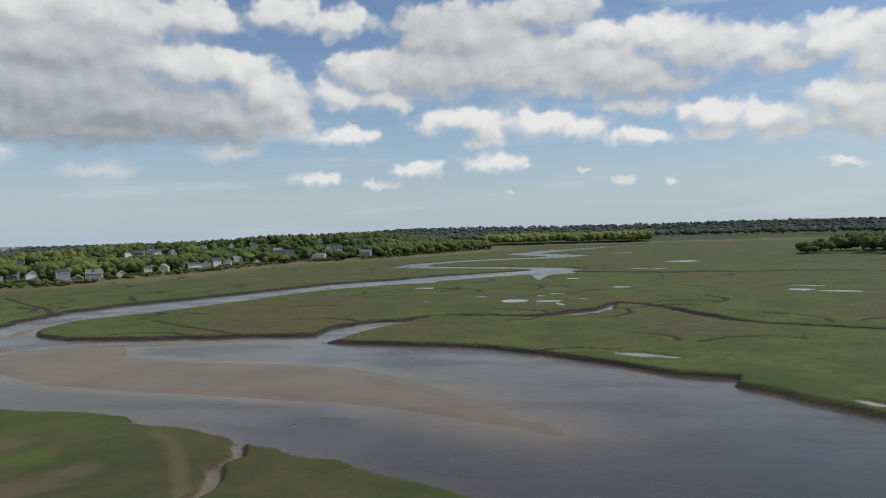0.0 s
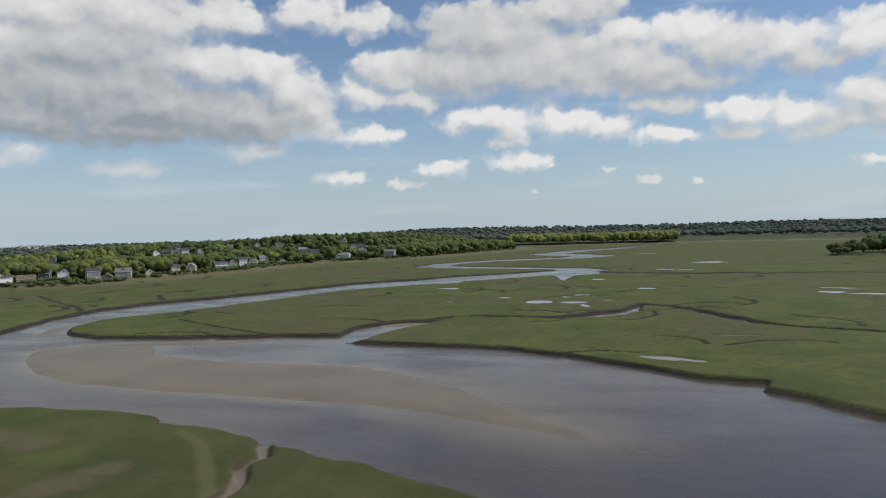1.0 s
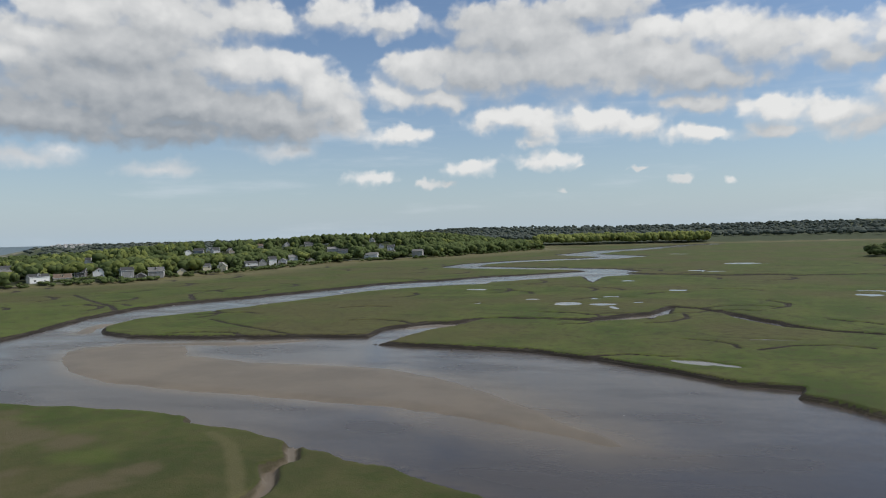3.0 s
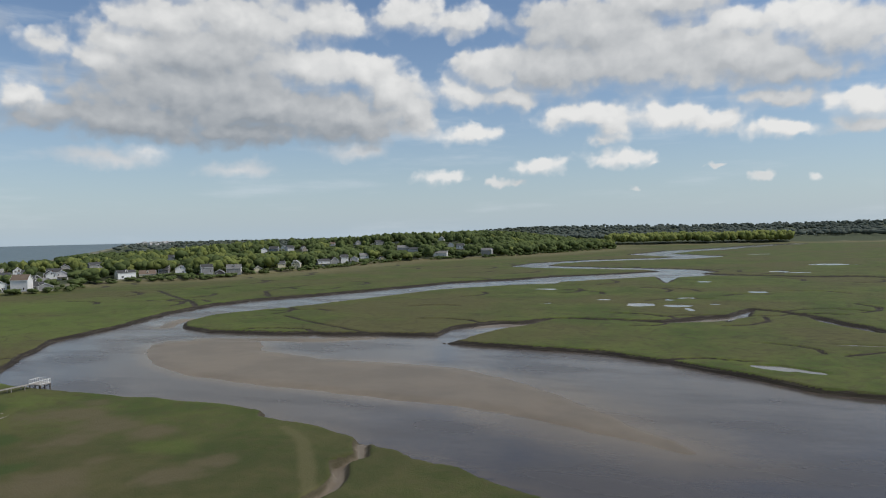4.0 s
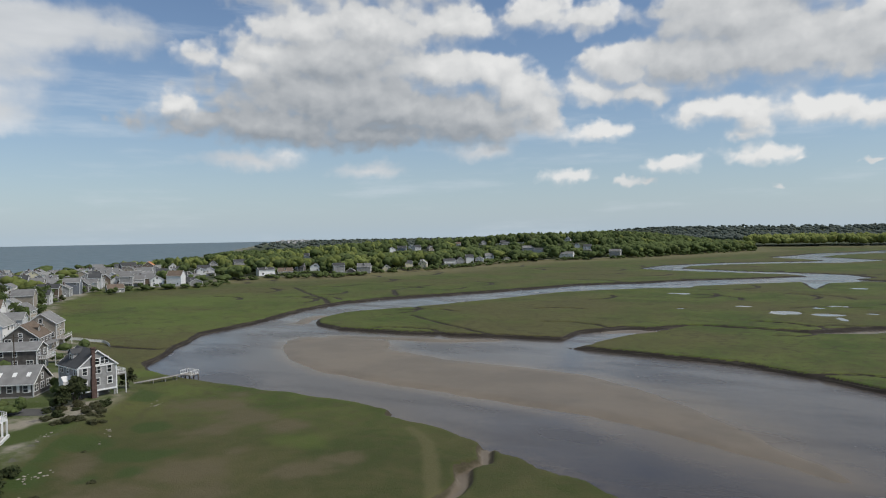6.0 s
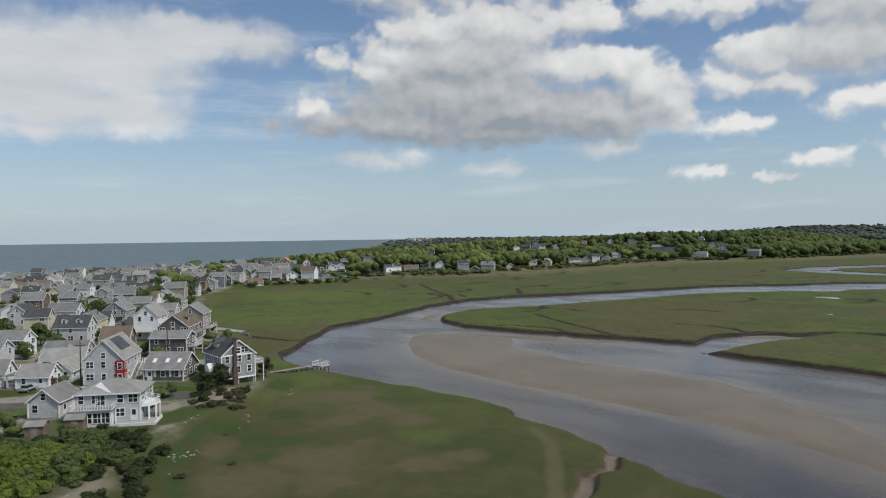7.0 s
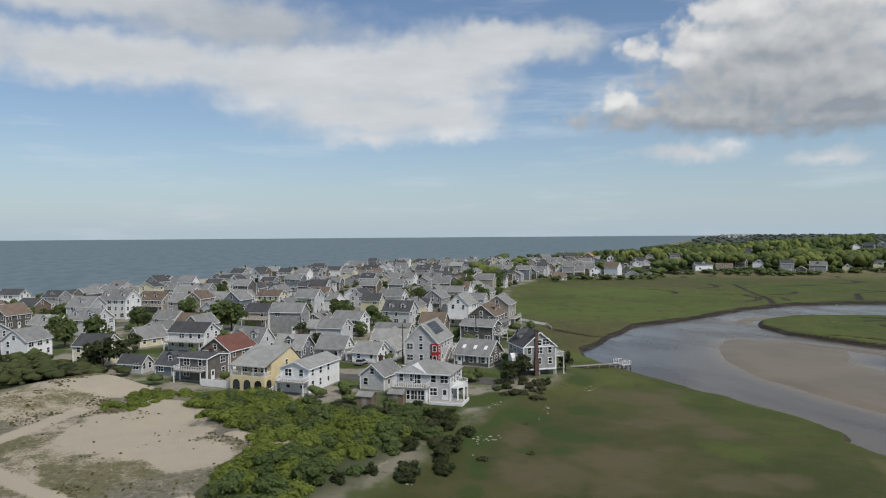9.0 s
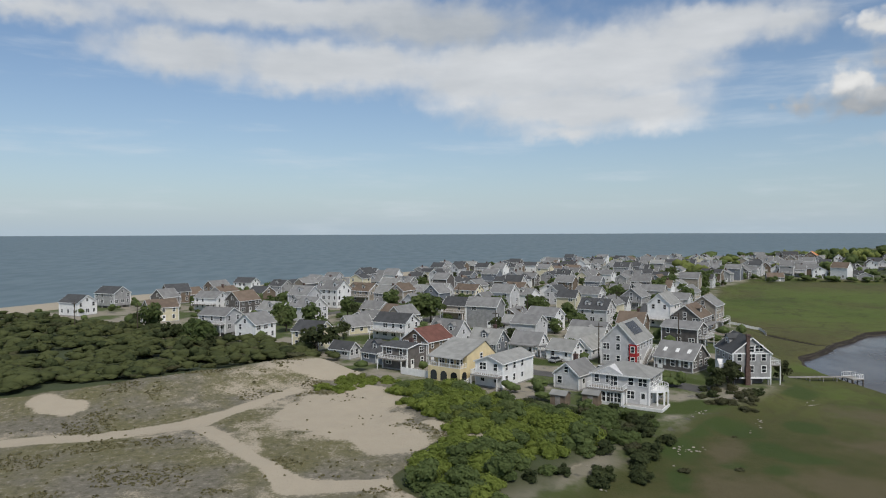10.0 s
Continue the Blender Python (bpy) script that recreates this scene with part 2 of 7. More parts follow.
# ---- materials ----
def surface(name, base, rough=0.8, spread=0.25, scale=1.5, fine=14.0, bump=0.1, coords="Object", stripes=0.0, metal=0.0, spec=0.3):
    """A matt surface: base colour broken up by noise at two sizes, fine relief, a small shift from thing to thing."""
    m = bpy.data.materials.new(name)
    m.use_nodes = True
    nt = m.node_tree
    p = nt.nodes["Principled BSDF"]
    tc = nt.nodes.new("ShaderNodeTexCoord")
    v = tc.outputs[coords]
    a, b = noise_node(nt, v, scale, 4), noise_node(nt, v, fine, 3)
    dark = tuple(c * (1 - spread) for c in base)
    light = tuple(min(1, c * (1 + spread)) for c in base)
    col = mix_node(nt, ramp_node(nt, a, 0.3, 0.7), dark, light)
    col = mix_node(nt, math_node(nt, "MULTIPLY", b, 0.35), col, tuple(c * 0.7 for c in base))
    info = nt.nodes.new("ShaderNodeObjectInfo")
    hsv = nt.nodes.new("ShaderNodeHueSaturation")
    nt.links.new(math_node(nt, "MULTIPLY_ADD", info.outputs["Random"], 0.24, 0.88), hsv.inputs["Value"])
    nt.links.new(col, hsv.inputs["Color"])
    nt.links.new(hsv.outputs[0], p.inputs["Base Color"])
    p.inputs["Roughness"].default_value, p.inputs["Metallic"].default_value, p.inputs["Specular IOR Level"].default_value = rough, metal, spec
    h = b
    if stripes:
        wv = nt.nodes.new("ShaderNodeTexWave")
        wv.bands_direction, wv.inputs["Scale"].default_value, wv.inputs["Distortion"].default_value = "Z", stripes, 0.6
        nt.links.new(v, wv.inputs["Vector"])
        h = math_node(nt, "ADD", b, wv.outputs["Fac"])
    bp = nt.nodes.new("ShaderNodeBump")
    bp.inputs["Strength"].default_value, bp.inputs["Distance"].default_value = min(1, bump * 4), 0.05
    nt.links.new(h, bp.inputs["Height"])
    nt.links.new(bp.outputs[0], p.inputs["Normal"])
    return m


def foliage(name, dark, light, dry=(0.13, 0.11, 0.05), depth=0.8):
    m = bpy.data.materials.new(name)
    m.use_nodes = True
    nt = m.node_tree
    p = nt.nodes["Principled BSDF"]
    geo = nt.nodes.new("ShaderNodeNewGeometry")
    info = nt.nodes.new("ShaderNodeObjectInfo")
    at = nt.nodes.new("ShaderNodeAttribute")
    at.attribute_name = "tint"
    f = math_node(nt, "ADD", math_node(nt, "MULTIPLY", geo.outputs["Random Per Island"], 0.45), math_node(nt, "MULTIPLY", info.outputs["Random"], 0.3))
    f = math_node(nt, "ADD", f, math_node(nt, "MULTIPLY", at.outputs["Fac"], 0.5), clamp=True)
    col = mix_node(nt, f, dark, light)
    patch = ramp_node(nt, noise_node(nt, geo.outputs["Position"], 0.06, 3), 0.56, 0.72)
    col = mix_node(nt, math_node(nt, "MULTIPLY", patch, 0.35), col, dry)
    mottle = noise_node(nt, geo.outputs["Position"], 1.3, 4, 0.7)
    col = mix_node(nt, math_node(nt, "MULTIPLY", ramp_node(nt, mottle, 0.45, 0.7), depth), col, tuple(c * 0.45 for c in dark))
    nt.links.new(col, p.inputs["Base Color"])
    bp = nt.nodes.new("ShaderNodeBump")
    bp.inputs["Strength"].default_value, bp.inputs["Distance"].default_value = 0.6, 0.4
    nt.links.new(mottle, bp.inputs["Height"])
    nt.links.new(bp.outputs[0], p.inputs["Normal"])
    p.inputs["Roughness"].default_value, p.inputs["Specular IOR Level"].default_value = 0.8, 0.12
    tr = nt.nodes.new("ShaderNodeBsdfTranslucent")
    nt.links.new(col, tr.inputs[0])
    mx = nt.nodes.new("ShaderNodeMixShader")
    mx.inputs[0].default_value = 0.45
    nt.links.new(p.outputs[0], mx.inputs[1])
    nt.links.new(tr.outputs[0], mx.inputs[2])
    nt.links.new(mx.outputs[0], nt.nodes["Material Output"].inputs[0])
    return m


def ground_material():
    m = bpy.data.materials.new("marsh_and_dune")
    m.use_nodes = True
    nt = m.node_tree
    p = nt.nodes["Principled BSDF"]
    geo = nt.nodes.new("ShaderNodeNewGeometry")
    pos = geo.outputs["Position"]
    flat = vec_node(nt, "MULTIPLY", pos, (1, 1, 0))
    sep = nt.nodes.new("ShaderNodeSeparateXYZ")
    nt.links.new(pos, sep.inputs[0])

    def attr(name):
        a = nt.nodes.new("ShaderNodeAttribute")
        a.attribute_name = name
        return a.outputs["Fac"]

    n1, n2, n3, n4 = (noise_node(nt, flat, s, d, r) for s, d, r in ((0.012, 4, 0.55), (0.05, 5, 0.6), (0.35, 5, 0.65), (2.2, 4, 0.7)))
    # salt-marsh grass: green with olive, straw and rust-brown patches
    grass = mix_node(nt, ramp_node(nt, n2, 0.36, 0.66), (0.056, 0.090, 0.012), (0.106, 0.132, 0.026))
    grass = mix_node(nt, math_node(nt, "MULTIPLY", ramp_node(nt, n1, 0.42, 0.60), 0.75), grass, (0.106, 0.090, 0.036))
    grass = mix_node(nt, math_node(nt, "MULTIPLY", ramp_node(nt, n3, 0.45, 0.66), 0.72), grass, (0.060, 0.054, 0.021))
    grass = mix_node(nt, math_node(nt, "MULTIPLY", ramp_node(nt, n4, 0.35, 0.7), 0.5), grass, (0.030, 0.036, 0.012))
    # darker, less green grass within 185 m of the origin, strongest inside 105 m
    dull = ramp_node(nt, vec_node(nt, "LENGTH", flat), 185.0, 105.0)
    grass = mix_node(nt, math_node(nt, "MULTIPLY", dull, 0.75), grass, mix_node(nt, ramp_node(nt, math_node(nt, "MULTIPLY_ADD", n3, 0.6, math_node(nt, "MULTIPLY", n2, 0.9)), 0.6, 0.95), (0.036, 0.046, 0.010), (0.080, 0.074, 0.029)))
    lawn = mix_node(nt, n4, (0.034, 0.054, 0.010), (0.066, 0.088, 0.018))
    grass = mix_node(nt, attr("lush"), grass, mix_node(nt, n3, (0.027, 0.050, 0.009), (0.046, 0.072, 0.013)))
    grass = mix_node(nt, attr("fresh"), grass, mix_node(nt, n3, (0.076, 0.122, 0.016), (0.116, 0.160, 0.028)))
    grass = mix_node(nt, attr("dry"), grass, mix_node(nt, n3, (0.084, 0.069, 0.038), (0.122, 0.102, 0.056)))
    grass = mix_node(nt, math_node(nt, "MULTIPLY", attr("trail"), 0.6), grass, mix_node(nt, n4, (0.085, 0.078, 0.034), (0.150, 0.135, 0.064)))
    grass = mix_node(nt, attr("straw"), grass, mix_node(nt, n3, (0.13, 0.115, 0.058), (0.20, 0.175, 0.095)))
    runnel = math_node(nt, "ABSOLUTE", math_node(nt, "SUBTRACT", noise_node(nt, flat, 0.022, 4, 0.55), 0.5))
    runnel = math_node(nt, "SUBTRACT", 1.0, ramp_node(nt, runnel, 0.001, 0.010))
    grass = mix_node(nt, math_node(nt, "MULTIPLY", runnel, math_node(nt, "MULTIPLY", ramp_node(nt, vec_node(nt, "LENGTH", flat), 150.0, 230.0), 0.45)), grass, (0.030, 0.028, 0.014))
    # lawns, gravel and sandy yards between the houses
    yard = mix_node(nt, ramp_node(nt, n2, 0.45, 0.55), (0.075, 0.098, 0.030), (0.27, 0.245, 0.195))
    yard = mix_node(nt, ramp_node(nt, n3, 0.55, 0.7), yard, (0.13, 0.125, 0.115))
    col = mix_node(nt, attr("yard"), grass, yard)
    floor = mix_node(nt, n3, (0.034, 0.046, 0.020), (0.075, 0.090, 0.042))
    col = mix_node(nt, attr("wood"), col, floor)
    col = mix_node(nt, attr("lawn"), col, lawn)
    # dune sand with beach grass creeping over it
    sand = mix_node(nt, n3, (0.365, 0.315, 0.240), (0.46, 0.405, 0.315))
    sand = mix_node(nt, math_node(nt, "MULTIPLY", n4, 0.35), sand, (0.32, 0.277, 0.212))
    n5 = noise_node(nt, flat, 0.9, 5, 0.7)
    tuft = mix_node(nt, ramp_node(nt, n2, 0.40, 0.60), mix_node(nt, n4, (0.088, 0.086, 0.036), (0.165, 0.150, 0.070)), mix_node(nt, n4, (0.098, 0.092, 0.072), (0.200, 0.184, 0.146)))
    tuft = mix_node(nt, math_node(nt, "MULTIPLY", ramp_node(nt, n5, 0.52, 0.64), 0.75), tuft, (0.062, 0.060, 0.030))
    tuft = mix_node(nt, math_node(nt, "MULTIPLY", ramp_node(nt, n5, 0.46, 0.36), 0.6), tuft, (0.30, 0.265, 0.21))
    edge = math_node(nt, "ADD", attr("beachgrass"), math_node(nt, "MULTIPLY", math_node(nt, "SUBTRACT", n3, 0.5), 1.6))
    edge = math_node(nt, "ADD", edge, math_node(nt, "MULTIPLY", math_node(nt, "SUBTRACT", n4, 0.5), 1.3))
    sand = mix_node(nt, math_node(nt, "MULTIPLY", ramp_node(nt, edge, 0.25, 0.8), 0.95), sand, tuft)
    col = mix_node(nt, ramp_node(nt, math_node(nt, "ADD", attr("sand"), math_node(nt, "MULTIPLY", math_node(nt, "SUBTRACT", n3, 0.5), 0.5)), 0.42, 0.58), col, sand)
    # peat and mud on the cut banks, wet sand on the bar
    raw = math_node(nt, "ADD", attr("cut"), math_node(nt, "MULTIPLY", math_node(nt, "SUBTRACT", n4, 0.5), 0.5))
    low = ramp_node(nt, raw, 0.45, 0.7)
    low = math_node(nt, "MULTIPLY", low, math_node(nt, "SUBTRACT", 1.0, attr("beach")))
    mud = mix_node(nt, n4, (0.009, 0.007, 0.006), (0.036, 0.029, 0.022))
    ledge = noise_node(nt, vec_node(nt, "MULTIPLY", pos, (0.12, 0.12, 5.0)), 1.0, 4, 0.6)
    mud = mix_node(nt, math_node(nt, "MULTIPLY", ramp_node(nt, ledge, 0.50, 0.62), 0.6), mud, (0.085, 0.074, 0.056))
    wet = mix_node(nt, ramp_node(nt, n2, 0.38, 0.62), (0.112, 0.087, 0.058), (0.156, 0.122, 0.083))
    wet = mix_node(nt, math_node(nt, "MULTIPLY", n3, 0.3), wet, (0.22, 0.185, 0.14))
    mud = mix_node(nt, math_node(nt, "MULTIPLY", dull, 0.55), mud, (0.088, 0.076, 0.038))
    mud = mix_node(nt, attr("bar"), mud, wet)
    col = mix_node(nt, low, col, mud)
    nt.links.new(col, p.inputs["Base Color"])
    gloss = math_node(nt, "MULTIPLY", low, attr("bar"))
    nt.links.new(math_node(nt, "MULTIPLY_ADD", gloss, -0.52, 0.92), p.inputs["Roughness"])
    p.inputs["Specular IOR Level"].default_value = 0.3
    bp = nt.nodes.new("ShaderNodeBump")
    bp.inputs["Strength"].default_value, bp.inputs["Distance"].default_value = 0.6, 0.25
    nt.links.new(math_node(nt, "MULTIPLY", n4, math_node(nt, "SUBTRACT", 1.0, gloss)), bp.inputs["Height"])
    nt.links.new(bp.outputs[0], p.inputs["Normal"])
    return m


def water_material(name, deep, shallow=True, wave=0.35, strength=0.25, rough=0.12):
    m = bpy.data.materials.new(name)
    m.use_nodes = True
    nt = m.node_tree
    p = nt.nodes["Principled BSDF"]
    geo = nt.nodes.new("ShaderNodeNewGeometry")
    pos = geo.outputs["Position"]
    n1, n2, n3 = noise_node(nt, pos, wave, 4), noise_node(nt, pos, 0.02, 3), noise_node(nt, pos, wave * 6, 2)
    nt.links.new(mix_node(nt, n2, tuple(c * 0.8 for c in deep), tuple(c * 1.2 for c in deep)), p.inputs["Base Color"])
    calm = ramp_node(nt, noise_node(nt, vec_node(nt, "MULTIPLY", pos, (1, 2.4, 1)), 0.03, 4), 0.4, 0.65)
    nt.links.new(math_node(nt, "MULTIPLY_ADD", calm, 0.12, rough), p.inputs["Roughness"])
    p.inputs["IOR"].default_value, p.inputs["Specular IOR Level"].default_value = 1.33, 0.5
    bp = nt.nodes.new("ShaderNodeBump")
    bp.inputs["Strength"].default_value, bp.inputs["Distance"].default_value = strength, 0.3
    nt.links.new(math_node(nt, "ADD", n1, math_node(nt, "MULTIPLY", n3, 0.3)), bp.inputs["Height"])
    nt.links.new(bp.outputs[0], p.inputs["Normal"])
    if shallow:
        at = nt.nodes.new("ShaderNodeAttribute")
        at.attribute_name = "depth"
        d = math_node(nt, "ADD", at.outputs["Fac"], math_node(nt, "MULTIPLY", math_node(nt, "SUBTRACT", noise_node(nt, vec_node(nt, "MULTIPLY", pos, (1, 1.6, 1)), 0.22, 5, 0.65), 0.5), 0.16))
        over = p.inputs["Base Color"].links[0].from_socket
        nt.links.new(mix_node(nt, ramp_node(nt, d, 0.0, 0.62), (0.116, 0.092, 0.066), over), p.inputs["Base Color"])
    return m


def glass_material():
    m = bpy.data.materials.new("window_glass")
    m.use_nodes = True
    p = m.node_tree.nodes["Principled BSDF"]
    info = m.node_tree.nodes.new("ShaderNodeObjectInfo")
    m.node_tree.links.new(mix_node(m.node_tree, info.outputs["Random"], (0.012, 0.015, 0.018), (0.05, 0.055, 0.06)), p.inputs["Base Color"])
    p.inputs["Roughness"].default_value, p.inputs["IOR"].default_value = 0.08, 1.5
    return m


GROUND = ground_material()
RIVER = water_material("river_water", (0.056, 0.049, 0.047), True, 0.35, 0.09, 0.16)
SEA = water_material("sea_water", (0.118, 0.165, 0.190), False, 0.10, 0.03, 0.55)
POOL = water_material("pool_water", (0.16, 0.16, 0.15), False, 0.5, 0.05, 0.06)
GLASS = glass_material()
WHITE_TRIM = surface("white_trim", (0.82, 0.82, 0.81), 0.6, 0.06)
WALLS = {
    "grey": surface("grey_shingle", (0.35, 0.348, 0.345), 0.85, 0.16, 0.9, 9, 0.15, stripes=2.6),
    "pale": surface("pale_grey_siding", (0.56, 0.56, 0.565), 0.8, 0.10, 0.9, 9, 0.12, stripes=2.6),
    "dark": surface("dark_weathered_shingle", (0.15, 0.138, 0.130), 0.9, 0.2, 0.9, 9, 0.15, stripes=2.6),
    "slate": surface("slate_blue_siding", (0.21, 0.23, 0.26), 0.8, 0.12, 0.9, 9, 0.12, stripes=2.6),
    "white": surface("white_clapboard", (0.82, 0.82, 0.81), 0.7, 0.06, 0.9, 9, 0.1, stripes=2.6),
    "cream": surface("cream_clapboard", (0.70, 0.64, 0.46), 0.7, 0.08, 0.9, 9, 0.1, stripes=2.6),
    "yellow": surface("yellow_stucco", (0.80, 0.67, 0.41), 0.8, 0.07, 0.7, 9, 0.06),
    "tan": surface("tan_shingle", (0.39, 0.345, 0.285), 0.85, 0.15, 0.9, 9, 0.15, stripes=2.6),
    "brown": surface("brown_shingle", (0.20, 0.155, 0.115), 0.85, 0.2, 0.9, 9, 0.15, stripes=2.6),
}
ROOFS = {
    "grey": surface("grey_asphalt_shingle", (0.212, 0.211, 0.208), 0.9, 0.16, 0.6, 12, 0.12),
    "light": surface("pale_asphalt_shingle", (0.285, 0.285, 0.272), 0.9, 0.14, 0.6, 12, 0.12),
    "charcoal": surface("charcoal_asphalt_shingle", (0.075, 0.077, 0.08), 0.9, 0.18, 0.6, 12, 0.12),
    "brown": surface("brown_asphalt_shingle", (0.17, 0.13, 0.10), 0.9, 0.16, 0.6, 12, 0.12),
    "red": surface("faded_red_shingle", (0.17, 0.078, 0.062), 0.9, 0.16, 0.6, 12, 0.12),
    "orange": surface("orange_roofing", (0.50, 0.20, 0.07), 0.8, 0.12, 0.6, 12, 0.1),
}
RED_PAINT = surface("red_paint", (0.42, 0.035, 0.035), 0.5, 0.12)
BRICK = surface("weathered_brick", (0.115, 0.074, 0.064), 0.9, 0.3, 2.0, 20, 0.2)
CONCRETE = surface("concrete", (0.36, 0.35, 0.33), 0.9, 0.18)
ASPHALT = surface("worn_asphalt", (0.115, 0.112, 0.108), 0.9, 0.2, 0.15, 6, 0.1)
DECK_WOOD = surface("grey_deck_wood", (0.31, 0.29, 0.265), 0.85, 0.2)
BARK = surface("bark", (0.085, 0.068, 0.05), 0.95, 0.3)
RUBBER = surface("rubber", (0.02, 0.02, 0.02), 0.8, 0.2)
ROCK = surface("pale_rock", (0.30, 0.275, 0.23), 0.9, 0.25)
FOAM = surface("sea_foam", (0.8, 0.82, 0.82), 0.7, 0.1)
SOLAR = surface("solar_panel", (0.02, 0.024, 0.035), 0.25, 0.1, spec=0.6)
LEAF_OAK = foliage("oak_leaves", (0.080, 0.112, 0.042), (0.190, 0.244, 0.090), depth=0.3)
# yellow-green that puts sunlight on the trees into the leaf colour
LEAF_SUNLIT = foliage("sunlit_yellow_green_leaves", (0.150, 0.188, 0.056), (0.325, 0.368, 0.116), depth=0.3)
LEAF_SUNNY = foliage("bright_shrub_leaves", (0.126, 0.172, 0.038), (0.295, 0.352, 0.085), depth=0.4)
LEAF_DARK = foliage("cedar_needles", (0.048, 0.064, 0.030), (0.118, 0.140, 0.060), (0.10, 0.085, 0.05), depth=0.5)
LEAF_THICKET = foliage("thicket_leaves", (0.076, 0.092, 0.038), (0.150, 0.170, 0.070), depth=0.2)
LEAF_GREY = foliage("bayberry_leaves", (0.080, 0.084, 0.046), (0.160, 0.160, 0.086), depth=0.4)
# paler and bluer leaves: the haze of distance is mixed into their colour
LEAF_HAZED = foliage("hazed_distant_leaves", (0.140, 0.170, 0.148), (0.185, 0.215, 0.185), depth=0.0)
TUFT = foliage("beach_grass", (0.15, 0.140, 0.070), (0.28, 0.255, 0.140), depth=0.2)


# ---- the lie of the land ----
def lattice(ix, iy, seed):
    v = np.sin(ix * 127.1 + iy * 311.7 + seed * 74.7) * 43758.5453
    return v - np.floor(v)


def value_noise(x, y, seed=0):
    ix, iy = np.floor(x), np.floor(y)
    fx, fy = x - ix, y - iy
    fx, fy = fx * fx * (3 - 2 * fx), fy * fy * (3 - 2 * fy)
    a, b = lattice(ix, iy, seed), lattice(ix + 1, iy, seed)
    c, d = lattice(ix, iy + 1, seed), lattice(ix + 1, iy + 1, seed)
    return (a * (1 - fx) + b * fx) * (1 - fy) + (c * (1 - fx) + d * fx) * fy


def fbm(x, y, seed=0, octaves=4):
    total, amp, norm = 0.0, 1.0, 0.0
    for k in range(octaves):
        total, norm = total + amp * value_noise(x * 2**k, y * 2**k, seed + k), norm + amp
        amp *= 0.5
    return total / norm - 0.5


def ease(v, lo, hi):
    f = np.clip((v - lo) / (hi - lo), 0, 1)
    return f * f * (3 - 2 * f)


def inside_by(x, y, poly):
    """Metres by which points lie inside a closed outline (negative: outside)."""
    best, odd = np.full(x.shape, 1e12), np.zeros(x.shape, bool)
    for (ax, ay), (bx, by) in zip(poly, poly[1:] + poly[:1]):
        ex, ey = bx - ax, by - ay
        f = np.clip(((x - ax) * ex + (y - ay) * ey) / (ex * ex + ey * ey), 0, 1)
        best = np.minimum(best, (x - ax - f * ex) ** 2 + (y - ay - f * ey) ** 2)
        odd ^= ((ay > y) != (by > y)) & (x < (y - ay) / (by - ay + 1e-12) * ex + ax)
    return np.sqrt(best) * np.where(odd, 1, -1)


def stroke_by(x, y, line):
    """Metres by which points lie inside a line that has a half width at each point."""
    best = np.full(x.shape, -1e6)
    for (ax, ay, aw), (bx, by, bw) in zip(line, line[1:]):
        ex, ey = bx - ax, by - ay
        f = np.clip(((x - ax) * ex + (y - ay) * ey) / (ex * ex + ey * ey), 0, 1)
        best = np.maximum(best, aw + f * (bw - aw) - np.hypot(x - ax - f * ex, y - ay - f * ey))
    return best


NEAR_BANK = [(-183, 126), (-177, 117), (-165, 111), (-143, 109), (-120, 110), (-105, 111), (-92, 110.5), (-84.5, 108.5), (-82, 105), (-76, 104), (-68, 103.5), (-57, 98.5), (-48, 95), (-37, 91), (-27, 87), (-14, 81), (10, 71), (45, 58), (95, 42), (180, 22), (420, -30)]
FAR_BANK = [(420, 10), (180, 60), (95, 92), (58, 116), (45, 128), (34, 142), (27, 150), (29, 157), (16, 160), (4, 170), (-13, 182), (-34, 193), (-60, 196.5), (-84, 199)]
POINT_BANK = [(-89, 213), (-121, 206.5), (-145, 202), (-175, 199), (-192, 205), (-202, 216), (-207, 238), (-198, 258), (-185, 283), (-174, 322), (-160, 369), (-128, 408), (-103, 422), (-104, 436), (-82, 461), (-52, 493), (-46, 461), (-39, 430), (-37, 459), (-36, 489), (-21, 501), (-20, 520)]
OUTER_BANK = [(-23, 556), (-42, 575), (-62, 558), (-86, 529), (-120, 503), (-145, 464), (-175, 435), (-195, 387), (-218, 337), (-234, 309), (-243, 278), (-237, 240), (-223, 204), (-213, 164), (-191, 136)]
RIVER_LINE = NEAR_BANK + FAR_BANK + POINT_BANK + OUTER_BANK
SIDE_CREEK = [(-84, 203, 5), (-85, 214, 7), (-84, 228, 9), (-78, 239, 8), (-72, 243, 4), (-66, 256, 1.6), (-57, 260, 1.6), (-35, 259, 1.8), (-24, 258, 3), (-14, 265, 6), (-7, 273, 6), (-1, 281, 4), (3, 294, 1.8), (5, 304, 1.5)]
SIDE_CREEK_ARM = [(5, 304, 1.5), (16, 296, 1.6), (25, 284, 1.8), (29, 271, 3.2), (35, 260, 3.6), (41, 248, 2.6), (49, 241, 1.5), (64, 234, 1.4), (80, 227, 1.4), (120, 210, 1.4), (200, 180, 1.4)]
UPPER_BEND = [(-34, 555, 20), (-44, 578, 17), (-66, 591, 14), (-109, 604, 13), (-158, 624, 17), (-182, 640, 17), (-180, 690, 15), (-142, 748, 17), (-99, 777, 17), (-60, 796, 21), (-36, 845, 24)]
UPPER_REACH = [(-40, 842, 24), (-66, 876, 28), (-104, 922, 26), (-90, 970, 22), (-72, 1042, 26), (-36, 1088, 24), (-3, 1172, 20), (47, 1303, 20), (98, 1366, 18)]
